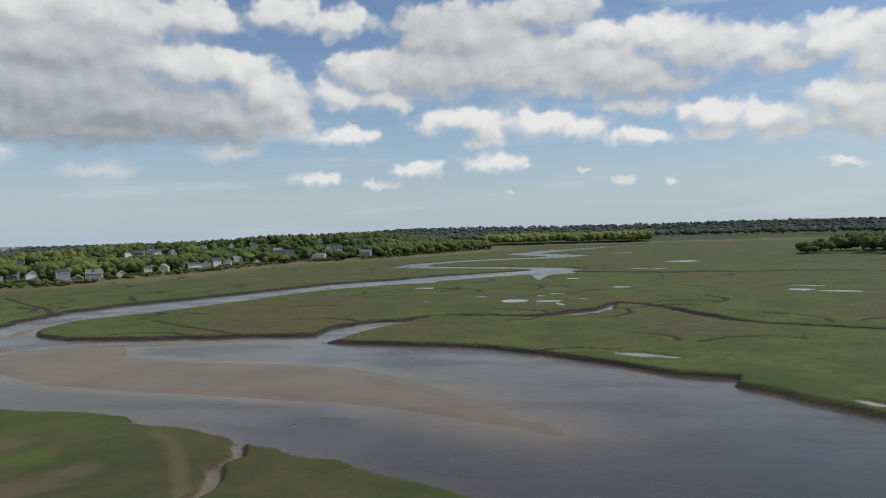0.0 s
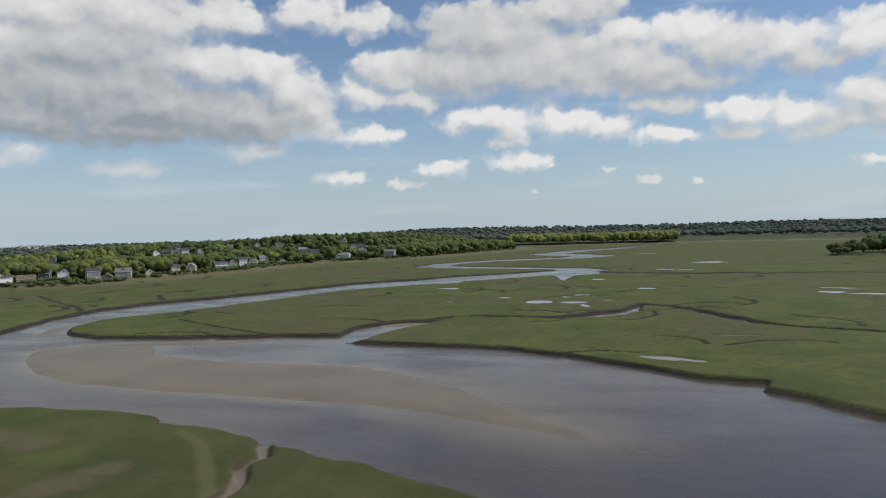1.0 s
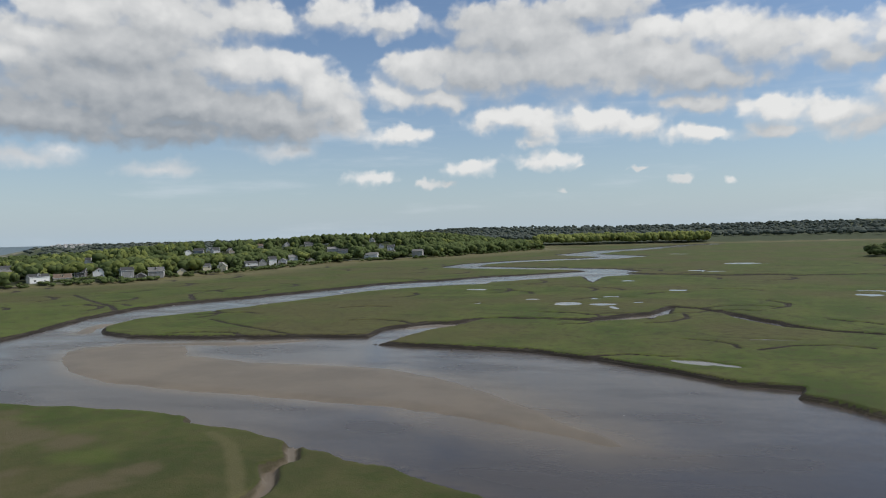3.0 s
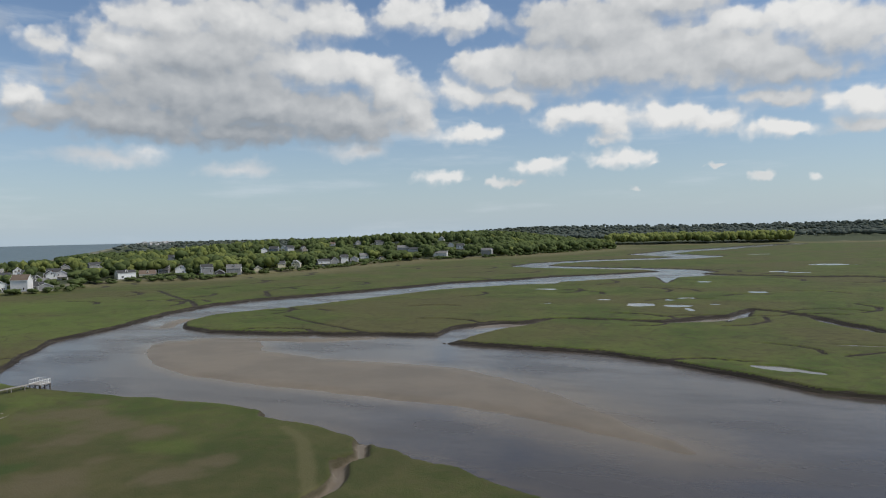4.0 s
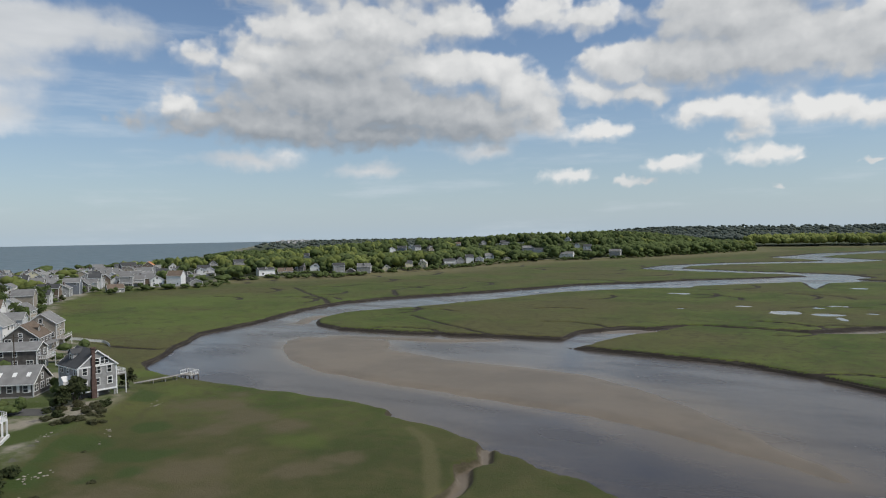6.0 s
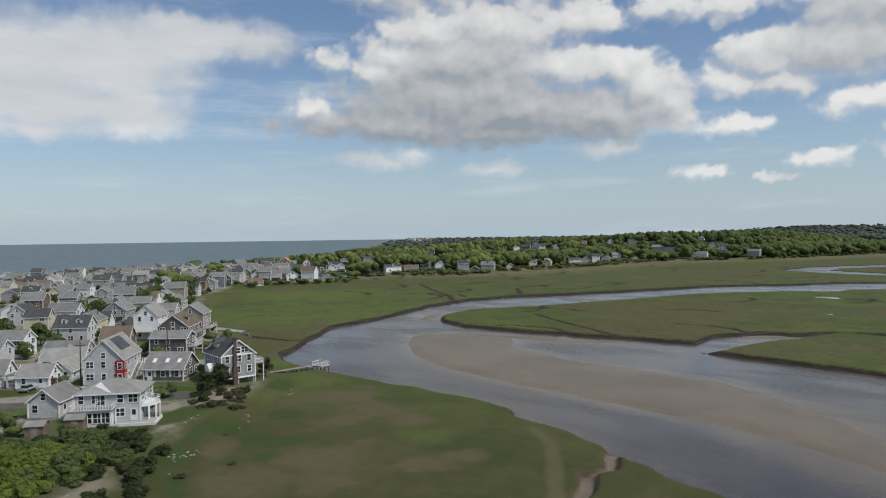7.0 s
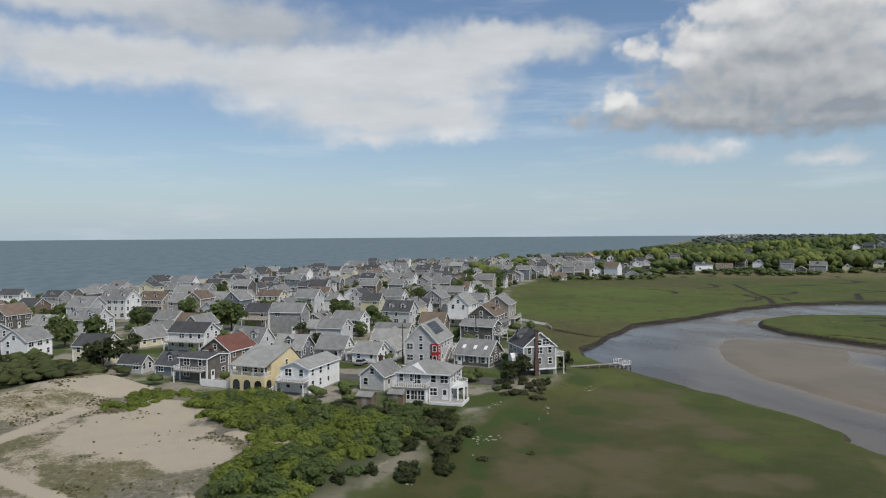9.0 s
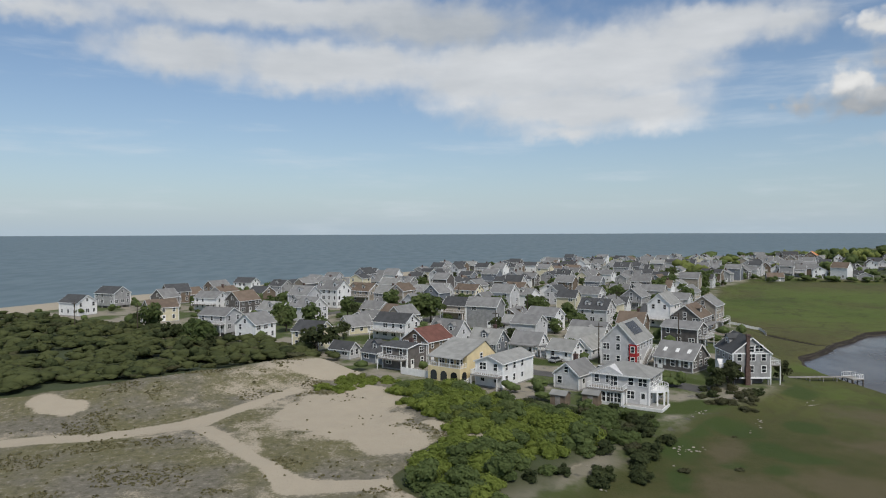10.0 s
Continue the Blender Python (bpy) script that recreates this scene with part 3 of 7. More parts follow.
MIDDLE_CREEK = [(-30, 528, 12), (-22, 522, 10), (-2, 515, 6), (24, 508, 5.5), (45, 500, 6), (70, 508, 6), (85, 496, 4), (130, 508, 3), (170, 490, 2.5), (300, 500, 2)]
MARSH_GUT = [(-57, 101, 1.9), (-55.4, 97, 1.3), (-53.0, 92, 0.9), (-54.6, 88, 1.2), (-51.6, 83.5, 1.0), (-50.4, 78.5, 1.1), (-51, 70, 1.0), (-48, 58, 0.9)]
GUT_MUD = [(-56, 98, 0.9), (-53.2, 92, 0.6), (-54, 87.5, 0.9), (-52, 83.5, 0.8), (-50.2, 78.5, 0.8), (-51, 70, 0.6)]
TRAIL = [(-73, 100.5, 0.9), (-66, 95.5, 1.3), (-58.8, 86.4, 1.2), (-51.5, 76, 1.2), (-46, 66, 1.0)]
CREEKS = [SIDE_CREEK, SIDE_CREEK_ARM, UPPER_BEND, UPPER_REACH, MIDDLE_CREEK, MARSH_GUT]
CREEKS += [[(-240, 262, 0.3), (-256, 278, 0.1), (-300, 308, 0.0), (-340, 338, -0.1)], [(-236, 313, 0.2), (-262, 345, 0.0), (-262, 390, -0.1)], [(-192, 134, 0.8), (-205, 131, 0.5), (-222, 129, 0.2)], [(-110, 204, 0.1), (-150, 226, 0.2), (-172, 240, 0.1)]]
_r = random.Random(3)
for _k in range(80):
    # short ditches and runnels in the marsh
    _a, _d = radians(_r.uniform(-22, 52)), _r.uniform(150, 720)
    _x, _y, _t = -_d * math.sin(_a), _d * math.cos(_a), _r.uniform(0, math.pi)
    _l = _r.uniform(5, 16) + _d * 0.03
    CREEKS.append([(_x + math.cos(_t + 0.3 * j) * _l * j * 0.5, _y + math.sin(_t + 0.3 * j) * _l * j * 0.5, _r.uniform(0.1, 0.5)) for j in range(4)])
POOLS = [(9.5, 179.5, 6.2, 2.4, -22), (91, 358, 6, 6, -30), (105, 349, 9, 4, -14), (30, 219, 7, 0.9, 2), (45, 135, 3.2, 1.2, -54), (100, 380, 7, 3, -20), (-39, 311, 4.6, 7.0, 16), (-23.5, 310, 4.2, 4.4, 16), (-29, 333, 2.4, 3.0, 16), (-22, 344, 3.0, 2.6, 15), (-18, 297, 1.1, 6.0, 17), (-99, 382, 5.7, 3.6, 13), (-80, 310, 2.3, 1.8, 16)]
POOLS += [(-57, 329, 3.1, 2.3, 15), (-18, 446, 3.4, 3.8, 12), (9, 380, 4.1, 3.6, 14), (-9, 319, 2.0, 2.2, 16), (23, 905, 12.9, 16.0, -6), (27, 556, 4.3, 5.5, 8), (40, 545, 6.8, 3.0, 8), (70, 660, 14, 8, 10)]
SANDBAR = [(-167, 160), (-174, 169), (-176, 178), (-163, 186), (-143, 187), (-132, 173), (-107, 165), (-87, 166), (-67, 165), (-43, 152), (-30, 141), (-19, 131), (-7, 120), (2, 110), (-9, 106), (-22, 114), (-42, 124), (-51, 126), (-70, 128), (-101, 130), (-127, 134), (-149, 144)]
SPIT = [(-203, 206, 3), (-208, 215, 4), (-212, 226, 3.5)]
CREEK_MUD = [(-86, 236, 3), (-76, 243, 4), (-70, 238, 4), (-57, 258, 1), (-35, 259, 1.5), (-22, 258, 4), (-12, 267, 5), (-2, 279, 4)]
SANDBAR_ARM = [(-169, 184, 2), (-143, 190, 4), (-125, 194, 4), (-112, 201, 3)]
UPLAND = [(-50, -3000), (-54, -60), (-62, -15), (-76, 16), (-84, 32), (-103, 50), (-116, 63), (-128, 80), (-142, 97), (-190, 112), (-214, 128), (-240, 134), (-262, 139), (-362, 197), (-440, 268), (-412, 292), (-404, 318), (-446, 372), (-436, 398), (-392, 434), (-391, 490), (-378, 560), (-376, 600), (-371, 748), (-291, 842), (-240, 990), (-188, 1165), (-235, 1260), (-240, 1400), (-150, 1400), (80, 1440), (330, 1490), (700, 1420), (1600, 1300), (5200, 1500), (5200, 5200), (-5200, 5200), (-5200, -3000)]
WOOD_ISLAND = [(186, 770), (197, 742), (242, 720), (420, 700), (620, 740), (700, 860), (420, 900), (240, 840)]
# heading to the left of +y, height of the treetops on the hill
WOOD_TOP = [(-90, 24), (4, 24), (9.2, 22), (10.8, 24), (15.9, 33), (19.6, 37), (26.5, 36), (31.1, 32), (35.7, 31.5), (40.2, 29), (44.5, 24.5), (48.6, 20), (54.4, 16), (59.6, 13), (75, 12)]
VILLAGE = [(-132, 86), (-117, 60), (-123, 36), (-140, 18), (-158, 6), (-172, -6), (-195, -20), (-205, -45), (-240, -80), (-285, -130), (-350, -140), (-1000, 400), (-500, 400), (-262, 150)]
THICKET = [(-290, -140), (-244, -66), (-215, -26), (-181, 0), (-165, -17), (-149, -40), (-137, -62), (-129, -110), (-170, -200)]
SCRUB = [(-138, 9), (-152, 17), (-134, 30), (-122, 40), (-114, 52), (-103, 50), (-90, 38), (-84, 28), (-80, 14), (-92, 8), (-104, 12), (-112, 20)]
DUNE_CREST = [(-186, 22, 0), (-176, 3, 0), (-162, -10, 0), (-146, -40, 0), (-140, -80, 0), (-130, -160, 0)]
TRACKS = [
    [(-112, -52, 2.0), (-117, -36, 2.2), (-120, -30, 2.4), (-122, -25, 3.2), (-129, -20, 1.6), (-136, -15, 1.5), (-144, -10, 1.6)],
    [(-119, -22, 1.6), (-113, -18, 1.3), (-105, -13, 1.2), (-98, -8, 1.3), (-92, -5, 2.2), (-92, 6, 1.6)],
    [(-84, 24, 0.8), (-90, 32, 1.0), (-97, 36, 1.4), (-104, 39, 0.8), (-112, 43, 0.6)],
    [(-117, 14, 1.0), (-113, 17, 1.7), (-109, 21, 1.3), (-106, 24, 0.6)],
    [(-98, 37, 0.9), (-95, 33, 1.8), (-90, 30, 1.5), (-86, 28, 1.3)],
    [(-119, 56, 1.2), (-122, 62, 1.6), (-124, 68, 1.0)],
    [(-108, 24, 0.8), (-112, 32, 1.0), (-120, 34, 0.6)],
]
BARE = [(-124, -1, 17, 12, 40), (-158, -6, 12, 7, 70), (-112, 6, 11, 6, 30), (-139, 7, 9, 5, 45), (-133, -50, 7, 4, 60)]
BEACH_GRASS = [(-104, -6, 11, 4.5, 40), (-118, -19, 5, 2.2, 60), (-98, -16, 7, 3.5, 60), (-136, -22, 7, 4, 60), (-113, -33, 9, 3, 70), (-101, -32, 12, 6, 60), (-95, 3, 5, 3, 30), (-128, -38, 6, 3, 70)]
LAWN = [(-121, 50, 8, 5, 120), (-125, 62, 9, 4, 120), (-146, 73, 6, 3, 40), (-150, 40, 5, 2, 40), (-172, 46, 7, 4, 40), (-186, 28, 8, 4, 40), (-214, 2, 8, 5, 50), (-196, 2, 6, 4, 50), (-260, 2, 9, 5, 50), (-300, -22, 9, 5, 50)]
LUSH = [(-114.9, 65.3, 6.5, 4.5, 66), (-114.5, 77.7, 3.4, 4.9, 66), (-103.8, 64.8, 3.4, 3.8, 66), (-99.3, 68.2, 4.8, 2.7, 66), (-95.0, 61.2, 2.6, 3.2, 67), (-97.7, 55.9, 2.2, 1.8, 67), (-93.0, 46.0, 2.0, 6.2, 67), (-106.0, 51.4, 3.2, 7.1, 66), (-113.4, 58.0, 3.4, 5.2, 66), (-85.2, 41.4, 2.2, 3.4, 67), (-136.8, 91.5, 4.7, 6.0, 66)]
DRY = [(-88.3, 53.4, 5.9, 6.0, 67), (-104.5, 59.0, 2.4, 5.5, 66), (-103.1, 81.5, 4.5, 4.3, 66), (-89.5, 76.5, 2.4, 1.8, 67), (-88.9, 65.9, 6.2, 5.3, 67), (-118.0, 96.3, 7.8, 7.0, 66), (-72.1, 82.2, 2.8, 2.7, 67), (-104.8, 92.0, 5.9, 6.0, 66), (-73.5, 74.4, 5.6, 3.2, 67), (-79.3, 61.0, 4.3, 3.7, 67), (-93.3, 91.3, 4.3, 4.1, 66)]
FRESH = [(-83.7, 85.8, 4.0, 4.6, 67), (-136.7, 100.2, 4.5, 5.5, 66), (-160, 108, 5, 6, 66), (-250, 180, 60, 40, 35), (-330, 240, 60, 40, 45), (-230, 250, 24, 34, 10)]
WATER = 0.30  # the river at low tide
COAST_X, COAST_Y, ALONG = -330.0, -144.0, (-0.788, 0.616)


def bend(s):
    """How far the coast turns inland, up the shore."""
    return 0.065 * (np.sqrt((s - 250) ** 2 + 150**2) + s - 250) + 215 * ease(s, 570, 830)


def shore_by(x, y):
    """Metres inland of the sea's edge, and metres along it."""
    s = (x - COAST_X) * ALONG[0] + (y - COAST_Y) * ALONG[1]
    d = (x - COAST_X) * ALONG[1] - (y - COAST_Y) * ALONG[0]
    return d - bend(s) + 3.0 * np.sin(s / 37.0), s


def blot(x, y, spots, seed, soft=0.0):
    """0 to 1 over a set of uneven oval patches."""
    best = np.full(x.shape, -9.0)
    wob = 0.9 * fbm(x / 6.0, y / 6.0, seed) + soft * (1.6 * fbm(x / 11.0, y / 5.0, seed + 2) + 0.9 * fbm(x / 1.6, y / 1.6, seed + 4))
    for cx, cy, a, b, turn in spots:
        c, s = math.cos(radians(turn)), math.sin(radians(turn))
        u, v = (x - cx) * c + (y - cy) * s, -(x - cx) * s + (y - cy) * c
        best = np.maximum(best, 1 - np.hypot(u / a, v / b) + wob)
    return ease(best, -0.1 - 0.35 * soft, 0.3 + 0.4 * soft)


def treetops(x, y):
    """How high the wood on the hill stands, by heading."""
    return np.interp(np.degrees(np.arctan2(-x, y)), [a for a, _ in WOOD_TOP], [b for _, b in WOOD_TOP])


def tree_scale(x, y):
    return np.clip((treetops(x, y) - 3) / 16, 0.5, 1.0)


def land(x, y):
    """Heights and the cover of the ground."""
    x, y = np.asarray(x, float), np.asarray(y, float)
    r = np.hypot(x, y)
    wob = np.clip(1.6 - r / 900, 0.3, 1.6)
    wx, wy = x + 2.0 * wob * fbm(x / 7.5, y / 7.5, 3), y + 2.0 * wob * fbm(x / 7.5, y / 7.5, 9)
    river = inside_by(wx, wy, RIVER_LINE)
    for line in CREEKS:
        river = np.maximum(river, stroke_by(wx, wy, line) + np.clip(r / 400, 0.2, 1.2))
    step = np.maximum(1.4, 0.009 * r)
    marsh = 1.46 + 0.16 * ease(r, 250, 350) - 0.75 * ease(r, 400, 650) + 0.16 * fbm(x / 14, y / 14, 21) + 0.10 * ease(-river, 5, 0) * fbm(x / 3, y / 3, 5)
    z = marsh - (marsh + 0.05) * ease(river, -0.3 * step, 1.0 * step) - 0.9 * ease(river, step, step + 14)
    # the sand bar in the bend
    bar = np.maximum(inside_by(x, y, SANDBAR), stroke_by(x, y, SANDBAR_ARM)) + 2.5 * fbm(x / 22, y / 13, 31) + 1.2 * fbm(x / 5, y / 5, 32)
    bar = np.maximum(bar, np.maximum(stroke_by(x, y, SPIT), stroke_by(x, y, CREEK_MUD)) + 1.5 + 4.0 * fbm(x / 12, y / 12, 35))
    lift = -0.42 + 0.66 * ease(bar, -6 - 16 * ease(x, -70, -25), 0.5) + 0.36 * ease(bar, -0.5, 6) - 0.27 * ease(x, -50, -8) + 0.10 * fbm(x / 9, y / 9, 33) + 0.16 * np.abs(fbm((x + 0.6 * y) / 5, (y - 0.6 * x) / 16, 34)) * ease(x, -70, -30)
    z = z + (np.maximum(z, lift) - z) * ease(river, 0.7 * step, 1.8 * step)
    wet = ease(bar, -70, -40) * ease(river, 0.8 * step, 1.6 * step)
    # bare mud in the gut
    gut = stroke_by(wx, wy, GUT_MUD)
    z = np.where(gut > -0.5, np.maximum(z, 0.40 + 0.06 * gut + 0.10 * fbm(x / 2, y / 2, 36)), z)
    wet = np.maximum(wet, ease(gut, -0.4, 0.2))
    # pools
    pool = blot(x, y, [(a, b, 1.25 * c, 1.25 * e , t) for a, b, c, e, t in POOLS], 41) * (r < 900)
    z = z - 0.8 * pool * (river < -1)
    # upland, dunes, hills
    up = inside_by(x, y, UPLAND) + 3.0 * fbm(x / 22, y / 22, 51) * np.clip(r / 300, 0.4, 2)
    isle = inside_by(x, y, WOOD_ISLAND)
    d, s = shore_by(x, y)
    z = np.where(up > -4, z + (2.6 - z) * ease(up, -4, 5), z)
    hill = np.maximum(0, treetops(x, y) - 3 - 16 * tree_scale(x, y)) * ease(up, 4, 150) * (1 - 0.95 * ease(up, 200, 420)) * (0.93 + 0.3 * fbm(x / 160, y / 160, 61)) * (d > 0) * ease(d, 60, 320)
    inland = ease(x + 0.4 * y, -200, 400)
    hill = hill + inland * (29 + 24 * fbm(x / 900, y / 900, 63)) * ease(r, 1900, 3400) * ease(up, 100, 900) * ease(d, 400, 1800)
    hill = hill + (4 + 9 * inland) * (fbm(x / 16, y / 16, 65, 3) + 0.35) * ease(r, 1500, 1900) * ease(up, 5, 60) * ease(d, 100, 300)
    z = z + hill
    z = np.where(isle > 0, np.maximum(z, 1.5 + 3 * ease(isle, 0, 80)), z)
    town = ease(inside_by(x, y, VILLAGE), -5, 2)
    dune = ease(up, 2, 14) * (1 - town) * ease(190 - s, -10, 30) * ease(r, 330, 270)
    crest = stroke_by(x, y, DUNE_CREST)
    z = z + dune * (0.8 + 2.4 * np.exp(-((crest / 13) ** 2)) + 1.5 * fbm(x / 18, y / 18, 71) + 0.5 * fbm(x / 5, y / 5, 73))
    # sea bed and beach
    z = np.where(d < 30, np.minimum(z, -3.5 + 6.0 * ease(d, -90, 22)), z)
    z = np.where(d < -90, -3.5, z)
    # the cover
    beach = ease(26 - d, -3, 6) * (1 - ease(s, 700, 860))
    wood = np.maximum(ease(s, 300, 340) * ease(up, 3, 14) * ease(d, np.where(s > 640, 5, 40), np.where(s > 640, 14, 60)), ease(isle, 0, 6)) * (1 - beach)
    yard = ease(up, 1, 7) * (1 - wood) * (1 - dune) * (1 - beach)
    track = stroke_by(x, y, TRACKS[0])
    for line in TRACKS[1:]:
        track = np.maximum(track, stroke_by(x, y, line))
    bare = np.maximum(blot(x, y, BARE, 81), ease(track, -0.5, 0.4))
    scrub = np.maximum(inside_by(x, y, THICKET), inside_by(x, y, SCRUB)) + 5 * fbm(x / 9, y / 9, 91)
    wood = np.maximum(wood, ease(scrub, -2, 2) * dune * (1 - bare))
    open_sand = dune * (1 - ease(scrub, -2, 1.5)) * ease(34 - y, 0, 10)
    sand = np.clip(np.maximum(open_sand, np.maximum(dune * bare, beach)), 0, 1)
    grassy = np.clip(0.70 + 0.25 * ease(-y, 5, 45) + 1.3 * fbm(x / 9, y / 9, 83), 0, 0.95) * (1 - bare)
    grassy = np.maximum(grassy, blot(x, y, BEACH_GRASS, 85) * (1 - ease(track, -0.6, 0.2)))
    return z, {"cut": np.maximum(ease(river, -0.32 * step, 0.12 * step), ease(pool, 0.3, 0.8) * (river < -1)), "sand": sand, "beachgrass": grassy * (1 - beach), "yard": yard, "wood": wood, "bar": wet, "beach": np.maximum(beach, dune),
               "straw": 1.15 * ease(up, -85, -12) * ease(s, 340, 400) * (0.6 + 0.8 * fbm(x / 40, y / 12, 95)), "trail": ease(stroke_by(x, y, TRAIL) + 1.2 * fbm(x / 3, y / 3, 99), -0.5, 0.7), "lawn": blot(x, y, LAWN, 97) * (up > 1), "lush": blot(x, y, LUSH, 87, 0.3) * (up < 2) * 0.85, "dry": blot(x, y, DRY, 89, 1.0) * (up < 2) * 0.8, "fresh": blot(x, y, FRESH, 90, 1.0) * (up < 2) * (0.3 + 0.2 * ease(r, 150, 220))}


def height(x, y):
    return float(land(np.array([x]), np.array([y]))[0][0])


def mesh_from(name, verts, faces, attrs=None, smooth=True):
    """A mesh of quads (or triangles) from arrays."""
    verts, faces = np.asarray(verts, np.float32), np.asarray(faces, np.int32)
    me = bpy.data.meshes.new(name)
    n, k = faces.shape
    me.vertices.add(len(verts))
    me.vertices.foreach_set("co", verts.ravel())
    me.loops.add(n * k)
    me.loops.foreach_set("vertex_index", faces.ravel())
    me.polygons.add(n)
    me.polygons.foreach_set("loop_start", np.arange(0, n * k, k, dtype=np.int32))
    me.polygons.foreach_set("loop_total", np.full(n, k, np.int32))
    me.polygons.foreach_set("use_smooth", np.full(n, smooth))
    me.update(calc_edges=True)
    for key, values in (attrs or {}).items():
        me.attributes.new(key, "FLOAT", "POINT").data.foreach_set("value", np.asarray(values, np.float32))
    me.validate()
    return me


def build_ground():
    dense = np.arange(-24.0, 119.0, 0.205)
    headings = np.radians(np.concatenate([dense, np.arange(119.0, 336.0, 3.0)]))
    rings, r = [0.001, 4.0, 12.0, 22.0, 32.0, 42.0, 50.0], 56.0
    while r < 4990:
        rings.append(r)
        r += max(0.75, (0.0075 if r < 150 else 0.0044 if r < 330 else 0.006 if r < 560 else 0.009) * r) if r < 900 else 0.017 * r
    rings = np.array(rings + [4990.0])
    rr, aa = np.meshgrid(rings, headings, indexing="ij")
    x, y = (-rr * np.sin(aa)).ravel(), (rr * np.cos(aa)).ravel()
    z, cover = land(x, y)
    na, nr = len(headings), len(rings)
    i = np.arange(nr - 1)[:, None] * na
    j = np.arange(na)[None, :]
    k = (j + 1) % na
    faces = np.stack([i + j, i + na + j, i + na + k, i + k], -1).reshape(-1, 4)[:, ::-1]
    me = mesh_from("ground", np.stack([x, y, z], -1), faces, cover)
    me.materials.append(GROUND)
    return tagged(new("ground", me), "green salt marsh, sand dunes and wooded upland", "ground", kind="structure")


def build_river():
    gx, gy = np.arange(-262, 425, 3.0), np.concatenate([np.arange(40, 300, 2.5), np.arange(300, 1400, 8.0)])
    xx, yy = np.meshgrid(gx, gy, indexing="ij")
    z, cover = land(xx.ravel(), yy.ravel())
    nx, ny = len(gx), len(gy)
    i, j = np.meshgrid(np.arange(nx - 1) * ny, np.arange(ny - 1), indexing="ij")
    faces = np.stack([i + j, i + ny + j, i + ny + j + 1, i + j + 1], -1).reshape(-1, 4)
    near_water = (z < 0.9).reshape(nx, ny)
    keep = near_water[:-1, :-1] | near_water[1:, :-1] | near_water[1:, 1:] | near_water[:-1, 1:]
    deep = np.where(cover["bar"] > 0.02, WATER - z, np.maximum(WATER - z, 0.7))
    me = mesh_from("river_water", np.stack([xx.ravel(), yy.ravel(), 0 * z + WATER], -1), faces[keep.ravel()], {"depth": deep})
    me.materials.append(RIVER)
    return tagged(new("water_river", me), "grey-brown tidal river at low water", "river", kind="structure")


def build_sea():
    """One wide sheet, with its edge under the beach."""
    ss = np.concatenate([np.arange(-5000, -200, 400.0), np.arange(-200, 1500, 20.0), np.arange(1500, 5001, 250.0)])
    across = np.array([16.0, -10.0, -60.0, -200.0, -800.0, -2500.0, -7000.0])
    verts, faces = [], []
    for s in ss:
        base = Vector((COAST_X + ALONG[0] * s, COAST_Y + ALONG[1] * s))
        for a in across:
            off = a + bend(s) - 3.0 * math.sin(s / 37.0)
            verts.append((base.x + ALONG[1] * off, base.y - ALONG[0] * off, 0.0))
    n = len(across)
    for i in range(len(ss) - 1):
        for j in range(n - 1):
            faces.append((i * n + j, i * n + j + 1, (i + 1) * n + j + 1, (i + 1) * n + j))
    me = mesh_from("sea_water", verts, faces)
    me.materials.append(SEA)
    tagged(new("water_sea", me), "grey-blue open sea with low swell", "sea", kind="structure")
    # lines of surf along the beach
    rng = np.random.default_rng(5)
    for d0, wide in ((6, 2.2), (-6, 1.6), (-19, 1.2)):
        verts, faces = [], []
        for k, s in enumerate(np.arange(-150, 1400, 5.0)):
            base = (COAST_X + ALONG[0] * s, COAST_Y + ALONG[1] * s)
            mid = d0 + bend(s) - 3.0 * math.sin(s / 37.0) + 3.5 * float(fbm(np.array(s / 40.0), np.array(d0), 3))
            half = wide * max(0.04, 0.5 + 1.7 * float(fbm(np.array(s / 18.0), np.array(d0 + 9.0), 7)))
            for e in (-half, half):
                verts.append((base[0] + ALONG[1] * (mid + e), base[1] - ALONG[0] * (mid + e), 0.12))
            if k:
                faces.append((2 * k - 2, 2 * k - 1, 2 * k + 1, 2 * k))
        me = mesh_from("surf", verts, faces)
        me.materials.append(FOAM)
        tagged(new("surf", me), "white line of breaking surf off the beach", "surf", kind="stuff")


def build_pools():
    for k, (cx, cy, a, b, turn) in enumerate(POOLS):
        c, s = math.cos(radians(turn)), math.sin(radians(turn))
        ring = [(1.5 * a * math.cos(t), 1.5 * b * math.sin(t)) for t in np.linspace(0, 2 * math.pi, 40, endpoint=False)]
        verts = [(cx + u * c - v * s, cy + u * s + v * c, 1.18 + 0.004 * k + 0.16 * float(ease(np.hypot(cx, cy), 250, 350)) - 0.75 * float(ease(np.hypot(cx, cy), 400, 650))) for u, v in ring]
        bm = bmesh.new()
        bm.faces.new([bm.verts.new(v) for v in verts])
        me = bpy.data.meshes.new("pool")
        bm.to_mesh(me)
        me.materials.append(POOL)
        tagged(new("water_pool", me), "shallow pool shining in the marsh grass", "pool", kind="structure")


build_ground()
build_river()
build_sea()
build_pools()


# ---- builders ----
def part(name, bm, material, parent, label="", smooth=False):
    me = bpy.data.meshes.new(name)
    bmesh.ops.recalc_face_normals(bm, faces=bm.faces)
    bm.to_mesh(me)
    bm.free()
    for p in me.polygons:
        p.use_smooth = smooth
    for m in material if isinstance(material, (list, tuple)) else (material,):
        me.materials.append(m)
    ob = new(name, me)
    ob.parent = parent
    return tagged(ob, label)


